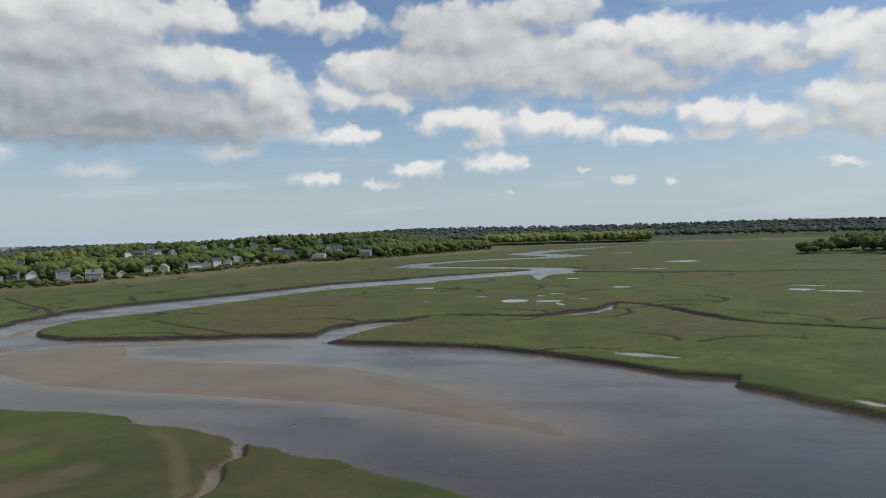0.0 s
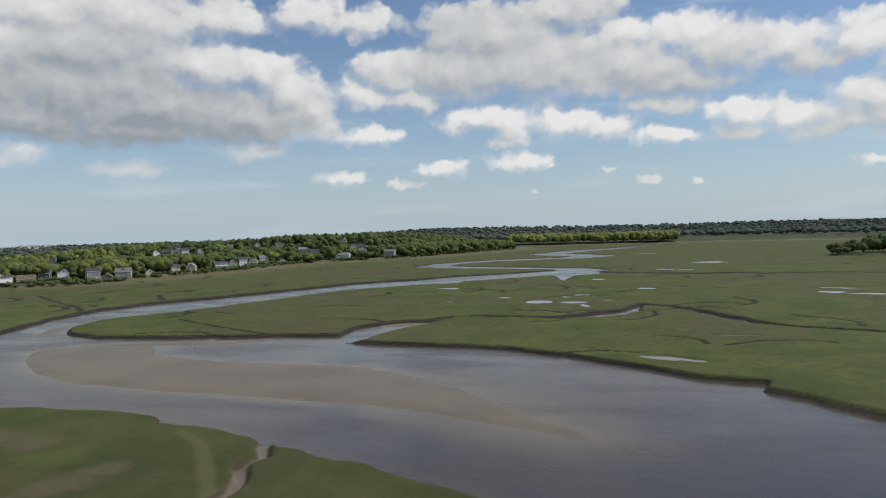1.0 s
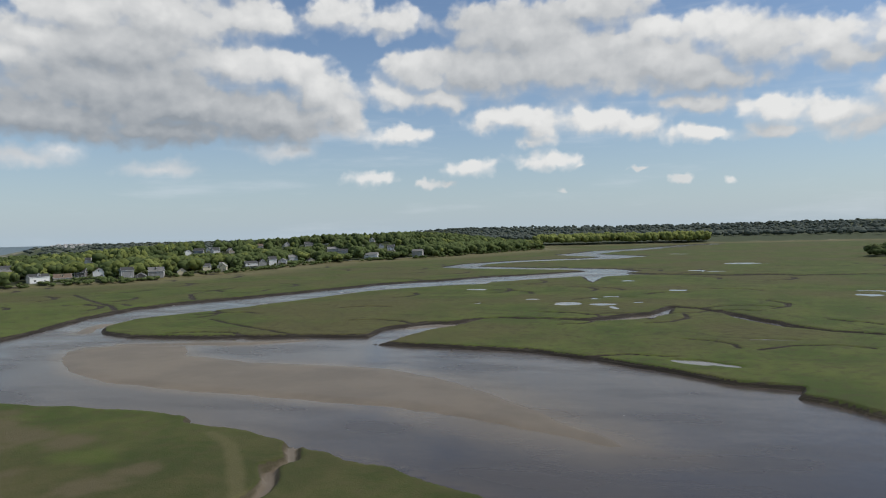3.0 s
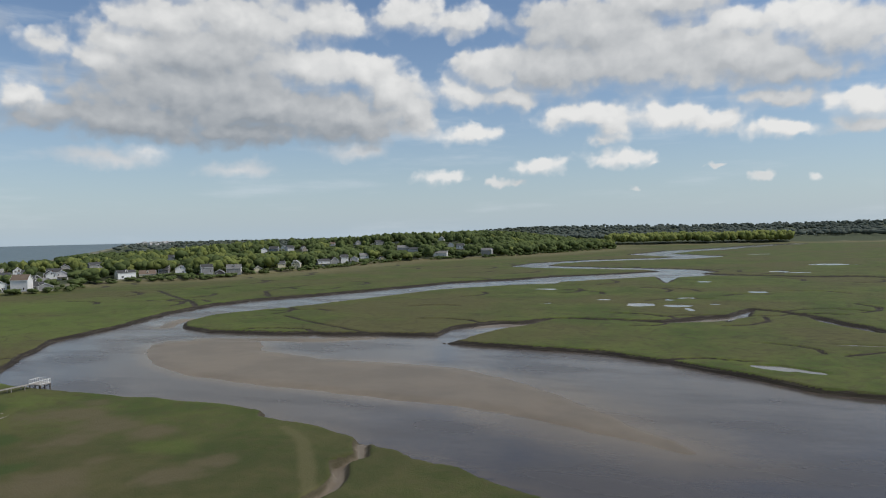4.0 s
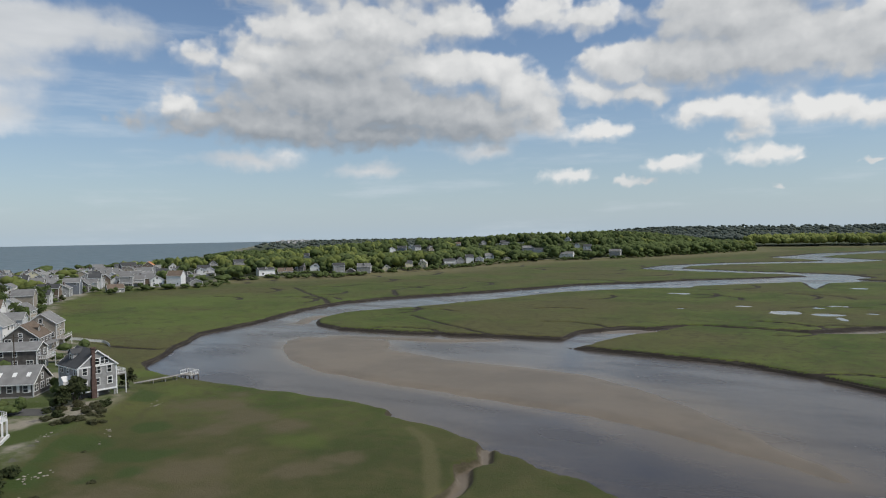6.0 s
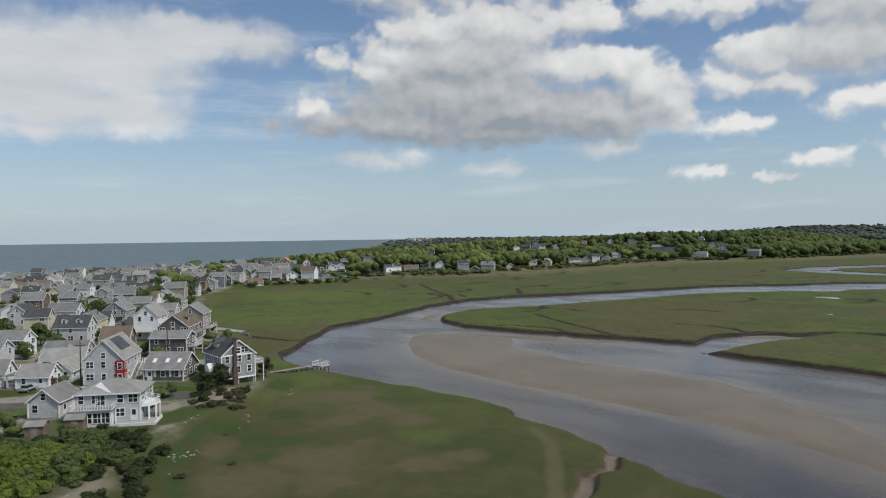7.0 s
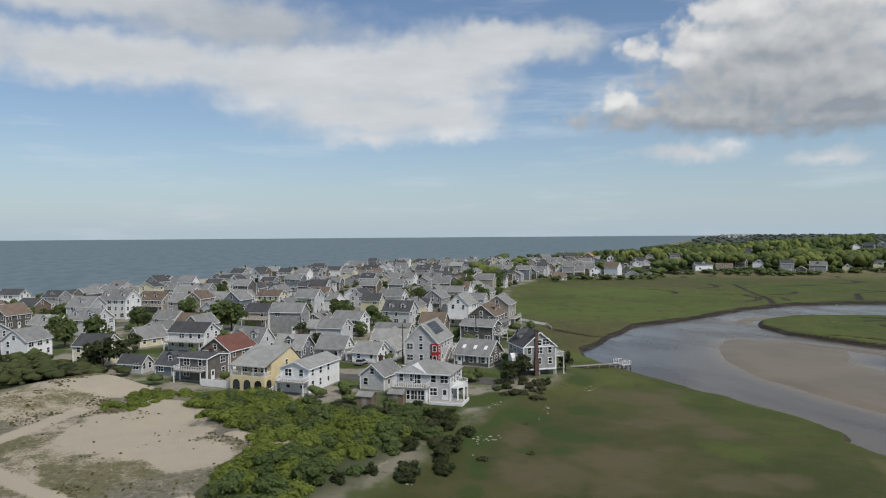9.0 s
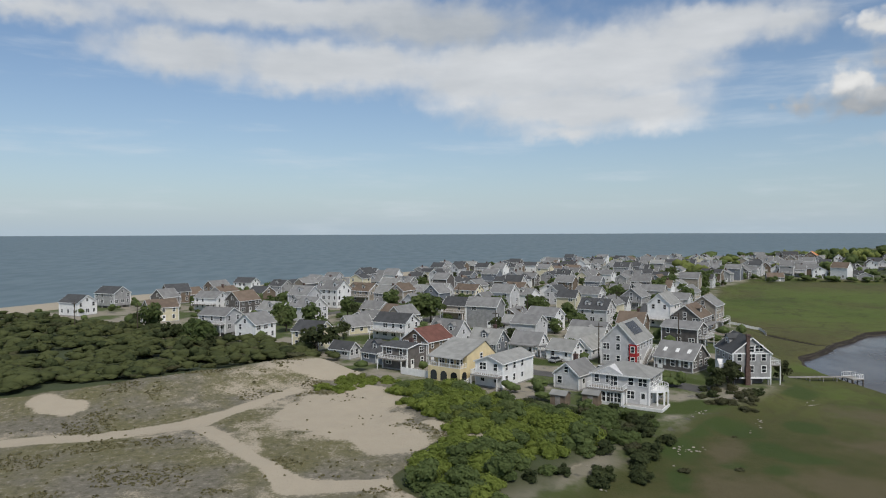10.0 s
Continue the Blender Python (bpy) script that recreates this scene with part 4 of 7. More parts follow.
def placed(name, me, parent, m, label=""):
    ob = new(name, me)
    ob.parent, ob.matrix_local = parent, m
    return tagged(ob, label)


def box(bm, x0, x1, y0, y1, z0, z1, m=None):
    made = bmesh.ops.create_cube(bm, size=1)["verts"]
    t = Matrix.Translation(((x0 + x1) / 2, (y0 + y1) / 2, (z0 + z1) / 2)) @ Matrix.Diagonal((x1 - x0, y1 - y0, z1 - z0, 1))
    bmesh.ops.transform(bm, matrix=t if m is None else m @ t, verts=made)
    return made


def beam(bm, a, b, wide, deep):
    """A square bar from a to b."""
    a, b = Vector(a), Vector(b)
    q = (b - a).to_track_quat("Z", "Y").to_matrix().to_4x4()
    box(bm, -wide / 2, wide / 2, -deep / 2, deep / 2, 0, (b - a).length, Matrix.Translation(a) @ q)


def solid(bm, points, faces):
    vs = [bm.verts.new(p) for p in points]
    for f in faces:
        bm.faces.new([vs[k] for k in f])


SHARED = {}


def lattice_bar(bm, xs, zs, y0, y1, glazed=False):
    """A frame in one piece: the cells of a grid but for the openings, which lie at odd columns and rows."""
    if glazed:
        for i in range(1, len(xs) - 1, 2):
            for j in range(1, len(zs) - 1, 2):
                solid(bm, [(xs[i], y1 - 0.06, zs[j]), (xs[i + 1], y1 - 0.06, zs[j]), (xs[i + 1], y1 - 0.06, zs[j + 1]), (xs[i], y1 - 0.06, zs[j + 1])], [(0, 1, 2, 3)])
                bm.faces.ensure_lookup_table()
                bm.faces[-1].material_index = 1
        return
    made = {}

    def at(i, j, y):
        if (i, j, y) not in made:
            made[i, j, y] = bm.verts.new((xs[i], y, zs[j]))
        return made[i, j, y]

    def full(i, j):
        return 0 <= i < len(xs) - 1 and 0 <= j < len(zs) - 1 and not (i % 2 and j % 2)

    for i in range(len(xs) - 1):
        for j in range(len(zs) - 1):
            if not full(i, j):
                continue
            for y in (y0, y1):
                q = [at(i, j, y), at(i + 1, j, y), at(i + 1, j + 1, y), at(i, j + 1, y)]
                bm.faces.new(q if y == y0 else q[::-1])
            for (a, b), (di, dj) in ((((0, 0), (1, 0)), (0, -1)), (((1, 0), (1, 1)), (1, 0)), (((1, 1), (0, 1)), (0, 1)), (((0, 1), (0, 0)), (-1, 0))):
                if not full(i + di, j + dj):
                    bm.faces.new([at(i + a[0], j + a[1], y0), at(i + a[0], j + a[1], y1), at(i + b[0], j + b[1], y1), at(i + b[0], j + b[1], y0)])


def window_meshes(w, h):
    """Frame with a meeting rail, and the panes set back in it. Local: x across, z up, facing -y."""
    key = (w, h)
    if key not in SHARED:
        t, d = 0.13, 0.07
        xs = [-w / 2 - t, -w / 2, w / 2, w / 2 + t] if w <= 1.2 else [-w / 2 - t, -w / 2, -0.05, 0.05, w / 2, w / 2 + t]
        zs = [-t, 0, h * 0.5 - 0.04, h * 0.5 + 0.04, h, h + t]
        bm = bmesh.new()
        lattice_bar(bm, xs, zs, -d, 0.02)
        frame_me = bpy.data.meshes.new("window_frame")
        bm.to_mesh(frame_me)
        frame_me.materials.append(WHITE_TRIM)
        whole_me = bpy.data.meshes.new("window")
        lattice_bar(bm, xs, zs, -d, 0.02, True)
        bm.to_mesh(whole_me)
        bm.free()
        whole_me.materials.append(WHITE_TRIM)
        whole_me.materials.append(GLASS)
        bm = bmesh.new()
        box(bm, -w / 2, w / 2, -0.025, 0.015, 0, h)
        pane_me = bpy.data.meshes.new("pane")
        bm.to_mesh(pane_me)
        bm.free()
        pane_me.materials.append(GLASS)
        SHARED[key] = frame_me, pane_me, whole_me
    return SHARED[key]


def add_window(parent, x, y, z, turn, w=0.85, h=1.35, plain=False):
    frame_me, pane_me, whole_me = window_meshes(w, h)
    if plain:
        return placed("window", whole_me, parent, pose(x, y, z, 0, 0, turn))
    win = placed("window", frame_me, parent, pose(x, y, z, 0, 0, turn))
    placed("pane", pane_me, win, Matrix.Identity(4))
    return win


def gable_prism(bm, l, w, h, rise, z0=-0.6):
    x, y = l / 2, w / 2
    solid(bm, [(-x, -y, z0), (x, -y, z0), (x, y, z0), (-x, y, z0), (-x, -y, h), (x, -y, h), (x, y, h), (-x, y, h), (-x, 0, h + rise), (x, 0, h + rise)],
          [(0, 3, 2, 1), (0, 1, 5, 4), (2, 3, 7, 6), (1, 2, 6, 9, 5), (3, 0, 4, 8, 7), (4, 5, 9, 8), (6, 7, 8, 9)])


def roof_slabs(bm, l, w, h, rise, over=0.35, thick=0.16):
    """Two slopes with an overhang, ridge along x."""
    x, run = l / 2 + over, w / 2 + over
    drop = rise * run / (w / 2)
    for s in (-1, 1):
        top = [(-x, 0, h + rise + thick), (x, 0, h + rise + thick), (x, s * run, h + rise - drop + thick), (-x, s * run, h + rise - drop + thick)]
        low = [(a, b, c - thick + 0.01) for a, b, c in top]
        solid(bm, top + low, [(0, 1, 2, 3), (7, 6, 5, 4), (0, 4, 5, 1), (1, 5, 6, 2), (2, 6, 7, 3), (3, 7, 4, 0)])


def hip_roof(bm, l, w, h, rise, over=0.4):
    x, y, k = l / 2 + over, w / 2 + over, max(0.05, (l - w) / 2)
    solid(bm, [(-x, -y, h - 0.1), (x, -y, h - 0.1), (x, y, h - 0.1), (-x, y, h - 0.1), (-x, -y, h + 0.08), (x, -y, h + 0.08), (x, y, h + 0.08), (-x, y, h + 0.08), (-k, 0, h + rise), (k, 0, h + rise)],
          [(0, 3, 2, 1), (0, 1, 5, 4), (1, 2, 6, 5), (2, 3, 7, 6), (3, 0, 4, 7), (4, 5, 9, 8), (6, 7, 8, 9), (5, 6, 9), (7, 4, 8)])


def add_railing(parent, points, z, high=0.95, gap=0.45):
    """White railing along a line of points: top and foot rail, balusters."""
    gap = gap if parent.matrix_world.translation.length < 235 else 1.2
    for (ax, ay), (bx, by) in zip(points, points[1:]):
        long = math.hypot(bx - ax, by - ay)
        n = max(1, round(long / gap))
        xs = [v for k in range(n + 1) for v in (k * long / n - 0.035, k * long / n + 0.035)]
        bm = bmesh.new()
        lattice_bar(bm, xs, [0.05, 0.14, high - 0.08, high], -0.035, 0.035)
        bmesh.ops.transform(bm, matrix=pose(ax, ay, z, 0, 0, math.degrees(math.atan2(by - ay, bx - ax))), verts=bm.verts)
        part("railing", bm, WHITE_TRIM, parent, "white railing")


def add_deck(parent, x0, x1, y0, y1, z, rail="", posts=True, roofed=0.0):
    """A deck or porch with posts, a railing on the sides named (n, s, e, w) and, where roofed, a flat roof at that height."""
    bm = bmesh.new()
    box(bm, x0, x1, y0, y1, z - 0.25, z)
    part("deck", bm, DECK_WOOD, parent, "grey wooden deck")
    corners = {"s": [(x0, y0), (x1, y0)], "n": [(x0, y1), (x1, y1)], "w": [(x0, y0), (x0, y1)], "e": [(x1, y0), (x1, y1)]}
    for side in rail:
        add_railing(parent, [(max(x0 + 0.08, min(x1 - 0.08, a)), max(y0 + 0.08, min(y1 - 0.08, b))) for a, b in corners[side]], z)
    if posts:
        top = roofed if roofed else z - 0.25
        for px in (x0 + 0.12, x1 - 0.12):
            for py in (y0 + 0.12, y1 - 0.12):
                bm = bmesh.new()
                box(bm, px - 0.09, px + 0.09, py - 0.09, py + 0.09, -0.6, top)
                part("post", bm, WHITE_TRIM, parent)
    if roofed:
        bm = bmesh.new()
        box(bm, x0 - 0.2, x1 + 0.2, y0 - 0.2, y1 + 0.2, roofed, roofed + 0.22)
        part("porch_roof", bm, ROOFS["grey"], parent)


def add_dormer(parent, x, side, w, l, h, rise, wall, roof, wide=1.9):
    """A gabled dormer on the slope at that side (-1 or 1) of the ridge."""
    out = side * w * 0.34
    zb = h + rise * (1 - abs(out) / (w / 2))
    bm = bmesh.new()
    box(bm, x - wide / 2, x + wide / 2, min(0, out), max(0, out), zb - 0.4, zb + 1.35)
    solid(bm, [(x - wide / 2, out, zb + 1.35), (x + wide / 2, out, zb + 1.35), (x, out, zb + 2.1)], [(0, 1, 2)])
    d = part("dormer", bm, wall, parent)
    bm = bmesh.new()
    e = wide / 2 + 0.2
    for s in (-1, 1):
        top = [(x, 0, zb + 2.25), (x, out + side * 0.25, zb + 2.25), (x + s * e, out + side * 0.25, zb + 1.3), (x + s * e, 0, zb + 1.3)]
        low = [(a, b, c - 0.12) for a, b, c in top]
        solid(bm, top + low, [(0, 1, 2, 3), (7, 6, 5, 4), (0, 4, 5, 1), (1, 5, 6, 2), (2, 6, 7, 3), (3, 7, 4, 0)])
    part("dormer_roof", bm, roof, d)
    win = add_window(parent, x, out + side * 0.02, zb + 0.05, 0 if side < 0 else 180, 0.85, 1.05)
    win.name = "dormer_window"


def add_chimney(parent, x, y, z0, z1, wide=0.75):
    bm = bmesh.new()
    box(bm, x - wide / 2, x + wide / 2, y - wide / 2, y + wide / 2, z0, z1)
    box(bm, x - wide / 2 - 0.08, x + wide / 2 + 0.08, y - wide / 2 - 0.08, y + wide / 2 + 0.08, z1 - 0.35, z1 - 0.15)
    part("chimney", bm, BRICK, parent, "brick chimney")


LABELS = {"grey": "grey shingled", "pale": "pale grey sided", "dark": "dark weathered", "slate": "slate-blue sided", "white": "white clapboard", "cream": "cream clapboard", "yellow": "yellow stucco", "tan": "tan shingled", "brown": "brown shingled"}
ROOF_LABELS = {"grey": "grey", "light": "pale grey", "charcoal": "charcoal", "brown": "brown", "red": "faded red", "orange": "orange"}
TAKEN = []


def house(x, y, turn, w, l, storeys=2, wall="grey", roof="grey", rise=None, base=None, hip=False, dormers=(), porch="", deck="", chimney=False, columns=2.7, attic=True, raised=0.0, label="", group="houses of the beach village", sides="nsew", floor=2.45, seed=0, trim=True, name="house", plain=False, skip=0.12):
    """A wooden house: ridge along its local x, turned by so many degrees."""
    rng = random.Random(seed or int(x * 13 + y * 7))
    plain = plain or math.hypot(x, y) > 235
    z = height(x, y) if base is None else base
    TAKEN.append((x, y, max(w, l) * 0.5))
    h = storeys * floor + 0.35 + raised
    rise = w * 0.36 if rise is None else rise
    ob = new(name)
    ob.matrix_world = pose(x, y, z, 0, 0, turn)
    how = label or f"{LABELS[wall]} {storeys}-storey wooden house with {ROOF_LABELS[roof]} {'hipped' if hip else 'gabled'} roof"
    tagged(ob, how, "house", group)
    wm, rm = WALLS[wall], ROOFS[roof]
    bm = bmesh.new()
    lo = raised - 0.05 if raised else -0.6
    if hip:
        box(bm, -l / 2, l / 2, -w / 2, w / 2, lo, h)
    else:
        gable_prism(bm, l, w, h, rise, lo)
    part("wall", bm, wm, ob)
    bm = bmesh.new()
    if hip:
        hip_roof(bm, l, w, h, rise)
    else:
        roof_slabs(bm, l, w, h, rise)
    part("roof", bm, rm, ob)
    if raised:
        for px in np.linspace(-l / 2 + 0.3, l / 2 - 0.3, 4):
            for py in (-w / 2 + 0.3, 0, w / 2 - 0.3):
                bm = bmesh.new()
                box(bm, px - 0.16, px + 0.16, py - 0.16, py + 0.16, -0.7, raised)
                part("pile", bm, CONCRETE, ob)
        bm = bmesh.new()
        box(bm, -l / 2 + 1.2, l / 2 - 1.2, -w / 2 + 1.2, w / 2 - 1.2, -0.6, raised)
        part("ground_floor", bm, WALLS["dark"], ob)
    else:
        bm = bmesh.new()
        box(bm, -l / 2 - 0.05, l / 2 + 0.05, -w / 2 - 0.05, w / 2 + 0.05, -0.7, 0.28)
        part("foundation", bm, CONCRETE, ob)
    if trim:
        bm = bmesh.new()
        for sx in (-1, 1):
            for sy in (-1, 1):
                cx, cy = sx * (l / 2), sy * (w / 2)
                box(bm, cx - 0.11, cx + 0.11, cy - 0.11, cy + 0.11, raised + 0.2, h - 0.02)
            if not hip:
                for sy in (-1, 1):
                    k = 1 + 0.35 / (w / 2)
                    beam(bm, (sx * (l / 2 + 0.37), 0, h + rise + 0.02), (sx * (l / 2 + 0.37), sy * w / 2 * k, h + rise - rise * k + 0.02), 0.06, 0.24)
        for sy in (-1, 1):
            e = (w / 2 + (0.36 if not hip else 0.4)) * sy
            zz = h - (0.35 * rise / (w / 2) if not hip else 0)
            box(bm, -l / 2 - 0.3, l / 2 + 0.3, e - 0.04, e + 0.04, zz - 0.1, zz + 0.12)
        part("trim", bm, WHITE_TRIM, ob, "white trim boards")
    # windows, storey by storey
    ways = {"s": (0, l, -w / 2), "n": (180, l, w / 2), "e": (90, w, l / 2), "w": (-90, w, -l / 2)}
    for side in sides:
        angle, span, off = ways[side]
        n = max(2, int(span / columns))
        door_at = rng.randrange(n) if side == ("s" if l > w else "e") else -1
        for k in range(storeys):
            zf = raised + 0.35 + k * floor + 0.85
            for j in range(n):
                u = (j + 0.5) / n * span - span / 2 + rng.uniform(-0.15, 0.15)
                if side in "sn":
                    px, py = u, off + (-0.01 if side == "s" else 0.01)
                else:
                    px, py = off + (0.01 if side == "e" else -0.01), u
                if k == 0 and j == door_at:
                    bm = bmesh.new()
                    mt = pose(px, py, raised + 0.35, 0, 0, angle)
                    box(bm, -0.6, 0.6, -0.05, 0.02, 0, 2.2, mt)
                    d = part("door", bm, WHITE_TRIM, ob, "white door")
                    bm = bmesh.new()
                    box(bm, -0.32, 0.32, -0.075, -0.05, 1.0, 1.95, mt)
                    part("pane", bm, GLASS, d)
                    continue
                if rng.random() < skip:
                    continue
                add_window(ob, px, py, zf, angle, rng.choice((0.85, 0.85, 0.95, 1.5)), 1.35, plain)
        if attic and not hip and side in "ew" and rise > 2.1:
            add_window(ob, off + (0.01 if side == "e" else -0.01), 0, h + 0.25, angle, 0.85, 1.15)
    for dx, side in dormers:
        add_dormer(ob, dx, side, w, l, h, rise, wm, rm)
    if chimney:
        add_chimney(ob, l * 0.18, w * 0.12, h, h + rise + 1.1)
    # porches and decks: a side, then the storey on which it stands
    for side in porch:
        box_at = {"s": (-l / 2 + 0.4, l / 2 - 0.4, -w / 2 - 2.3, -w / 2), "n": (-l / 2 + 0.4, l / 2 - 0.4, w / 2, w / 2 + 2.3), "e": (l / 2, l / 2 + 2.3, -w / 2 + 0.3, w / 2 - 0.3), "w": (-l / 2 - 2.3, -l / 2, -w / 2 + 0.3, w / 2 - 0.3)}[side]
        out = {"s": "sew", "n": "new", "e": "ens", "w": "wns"}[side]
        add_deck(ob, *box_at, raised + 0.35, out, True, raised + 2.9)
    for side in deck:
        box_at = {"s": (-l / 2, l / 2, -w / 2 - 2.2, -w / 2), "n": (-l / 2, l / 2, w / 2, w / 2 + 2.2), "e": (l / 2, l / 2 + 2.2, -w / 2, w / 2), "w": (-l / 2 - 2.2, -l / 2, -w / 2, w / 2)}[side]
        out = {"s": "sew", "n": "new", "e": "ens", "w": "wns"}[side]
        add_deck(ob, *box_at, raised + 0.35 + (floor if storeys > 1 else 0), out, True)
    return ob


# ---- plants ----
def leaf_cloud(rng, lumps, count, size, flat=0.8):
    """Small leaf clumps over a set of lumps (centre, radius): arrays of corners and quads."""
    cen, rad = np.array([l[0] for l in lumps]), np.array([l[1] for l in lumps])
    pick = rng.choice(len(lumps), count, p=rad**2 / (rad**2).sum())
    way = rng.normal(size=(count, 3))
    way /= np.linalg.norm(way, axis=1)[:, None]
    way[:, 2] = np.where(way[:, 2] < -0.45, -way[:, 2], way[:, 2])
    c = cen[pick] + way * rad[pick][:, None] * rng.uniform(0.74, 1.14, count)[:, None] * np.array([1, 1, flat])
    nrm = way + rng.normal(size=(count, 3)) * 0.28 + np.array([0, 0, 0.25])
    nrm /= np.linalg.norm(nrm, axis=1)[:, None]
    side = np.cross(nrm, rng.normal(size=(count, 3)))
    side /= np.linalg.norm(side, axis=1)[:, None] + 1e-9
    up = np.cross(nrm, side)
    s = size * rng.uniform(0.55, 1.35, count)[:, None]
    side, up = side * s, up * s * rng.uniform(0.6, 1.0, count)[:, None]
    bend = nrm * s * 0.25
    corners = np.stack([c - side - up - bend, c + side - up * 0.7, c + side * 0.8 + up - bend, c - side * 0.9 + up * 0.8], 1).reshape(-1, 3)
    return corners, np.arange(count * 4).reshape(-1, 4)


def crown_lumps(rng, wide, tall, n):
    lumps = [(np.array([0, 0, tall * 0.5]), wide * 0.36)]
    for k in range(n):
        a, f = rng.uniform(0, 6.283), rng.uniform(0.25, 1)
        e = rng.uniform(0.12, 0.92)
        reach = wide * 0.5 * f * math.sin(math.pi * (0.22 + 0.68 * e))
        lumps.append((np.array([math.cos(a) * reach, math.sin(a) * reach, tall * e]), wide * rng.uniform(0.15, 0.25)))
    return lumps


def crown_mesh(name, seed, wide, tall, n, count, size, material, filled=False):
    rng = np.random.default_rng(seed)
    lumps = crown_lumps(rng, wide, tall, n)
    v, f = leaf_cloud(rng, lumps, count, size)
    if filled:
        # the dense twigs inside
        bm = bmesh.new()
        bmesh.ops.create_icosphere(bm, subdivisions=1, radius=1)
        ball, tri = np.array([p.co[:] for p in bm.verts]), np.array([[p.index for p in q.verts] for q in bm.faces])
        bm.free()
        f = np.concatenate([f[:, [0, 1, 2]], f[:, [0, 2, 3]]])
        for c, r in lumps:
            f = np.concatenate([f, tri + len(v)])
            v = np.concatenate([v, c + ball * (1 + rng.uniform(-0.15, 0.2, len(ball)))[:, None] * r * np.array([0.84, 0.84, 0.68])])
    me = mesh_from(name, v, f, {"tint": np.repeat(rng.uniform(0, 0.35), len(v))}, False)
    me.materials.append(material)
    return me


def trunk_mesh(seed, high, thick):
    """A tapered trunk with limbs."""
    rng = random.Random(seed)
    bm = bmesh.new()

    def limb(a, b, r0, r1):
        a, b = Vector(a), Vector(b)
        m = Matrix.Translation((a + b) / 2) @ (b - a).to_track_quat("Z", "Y").to_matrix().to_4x4()
        bmesh.ops.create_cone(bm, cap_ends=True, segments=6, radius1=r0, radius2=r1, depth=(b - a).length, matrix=m)

    limb((0, 0, -0.4), (0.1, 0.05, high * 0.55), thick, thick * 0.65)
    for k in range(5):
        a = k * 1.3 + rng.uniform(0, 0.8)
        z0 = high * rng.uniform(0.3, 0.55)
        limb((0.05, 0, z0), (math.cos(a) * high * 0.28, math.sin(a) * high * 0.28, z0 + high * rng.uniform(0.22, 0.4)), thick * 0.4, thick * 0.12)
    me = bpy.data.meshes.new("trunk")
    bm.to_mesh(me)
    bm.free()
    me.materials.append(BARK)
    return me


def tree_kind(name, label, seed, wide, tall, trunk, material, count=620, size=0.42, lumps=16):
    """A tree to be copied: crown of leaf clumps over limbs; name, size and leaf set its kind."""
    ob = new(name)
    tagged(ob, label, "tree", "trees of the village")
    placed("trunk", trunk_mesh(seed, trunk + tall * 0.6, 0.05 * wide * 0.6 + 0.06), ob, Matrix.Identity(4))
    placed("crown", crown_mesh("crown", seed, wide, tall, lumps, count, size, material), ob, pose(0, 0, trunk))
    return ob


def set_down(kind, x, y, size, turn, sink=0.0, high=1.0):
    ob = copy_thing(kind, Matrix.Identity(4))
    ob.matrix_basis = pose(x, y, height(x, y) - sink, 0, 0, turn) @ Matrix.Diagonal((size, size, size * high, 1))
    return ob


def put_away(kind):
    for o in (*kind.children_recursive, kind):
        bpy.data.objects.remove(o)


# ---- the village ----
GRID = 142.0  # heading of the streets, along the beach


def road(points, half, label, name="road"):
    """A flat strip of asphalt a little above the ground."""
    verts, faces = [], []
    for k, (x, y) in enumerate(points):
        a, b = Vector(points[max(0, k - 1)]), Vector(points[min(len(points) - 1, k + 1)])
        n = Vector((-(b - a).y, (b - a).x)).normalized() * half
        verts += [(x + n.x, y + n.y, 2.64), (x - n.x, y - n.y, 2.64), (x + n.x * 1.05, y + n.y * 1.05, 2.3), (x - n.x * 1.05, y - n.y * 1.05, 2.3)]
        if k:
            p, q = 4 * (k - 1), 4 * k
            faces += [(p, p + 1, q + 1, q), (p + 2, p, q, q + 2), (p + 1, p + 3, q + 3, q + 1)]
    me = mesh_from(name, verts, faces, None, False)
    me.materials.append(ASPHALT)
    return tagged(new(name, me), label, "road", kind="structure")


def village_point(s, d):
    off = d + float(bend(s))
    return COAST_X + ALONG[0] * s + ALONG[1] * off, COAST_Y + ALONG[1] * s - ALONG[0] * off


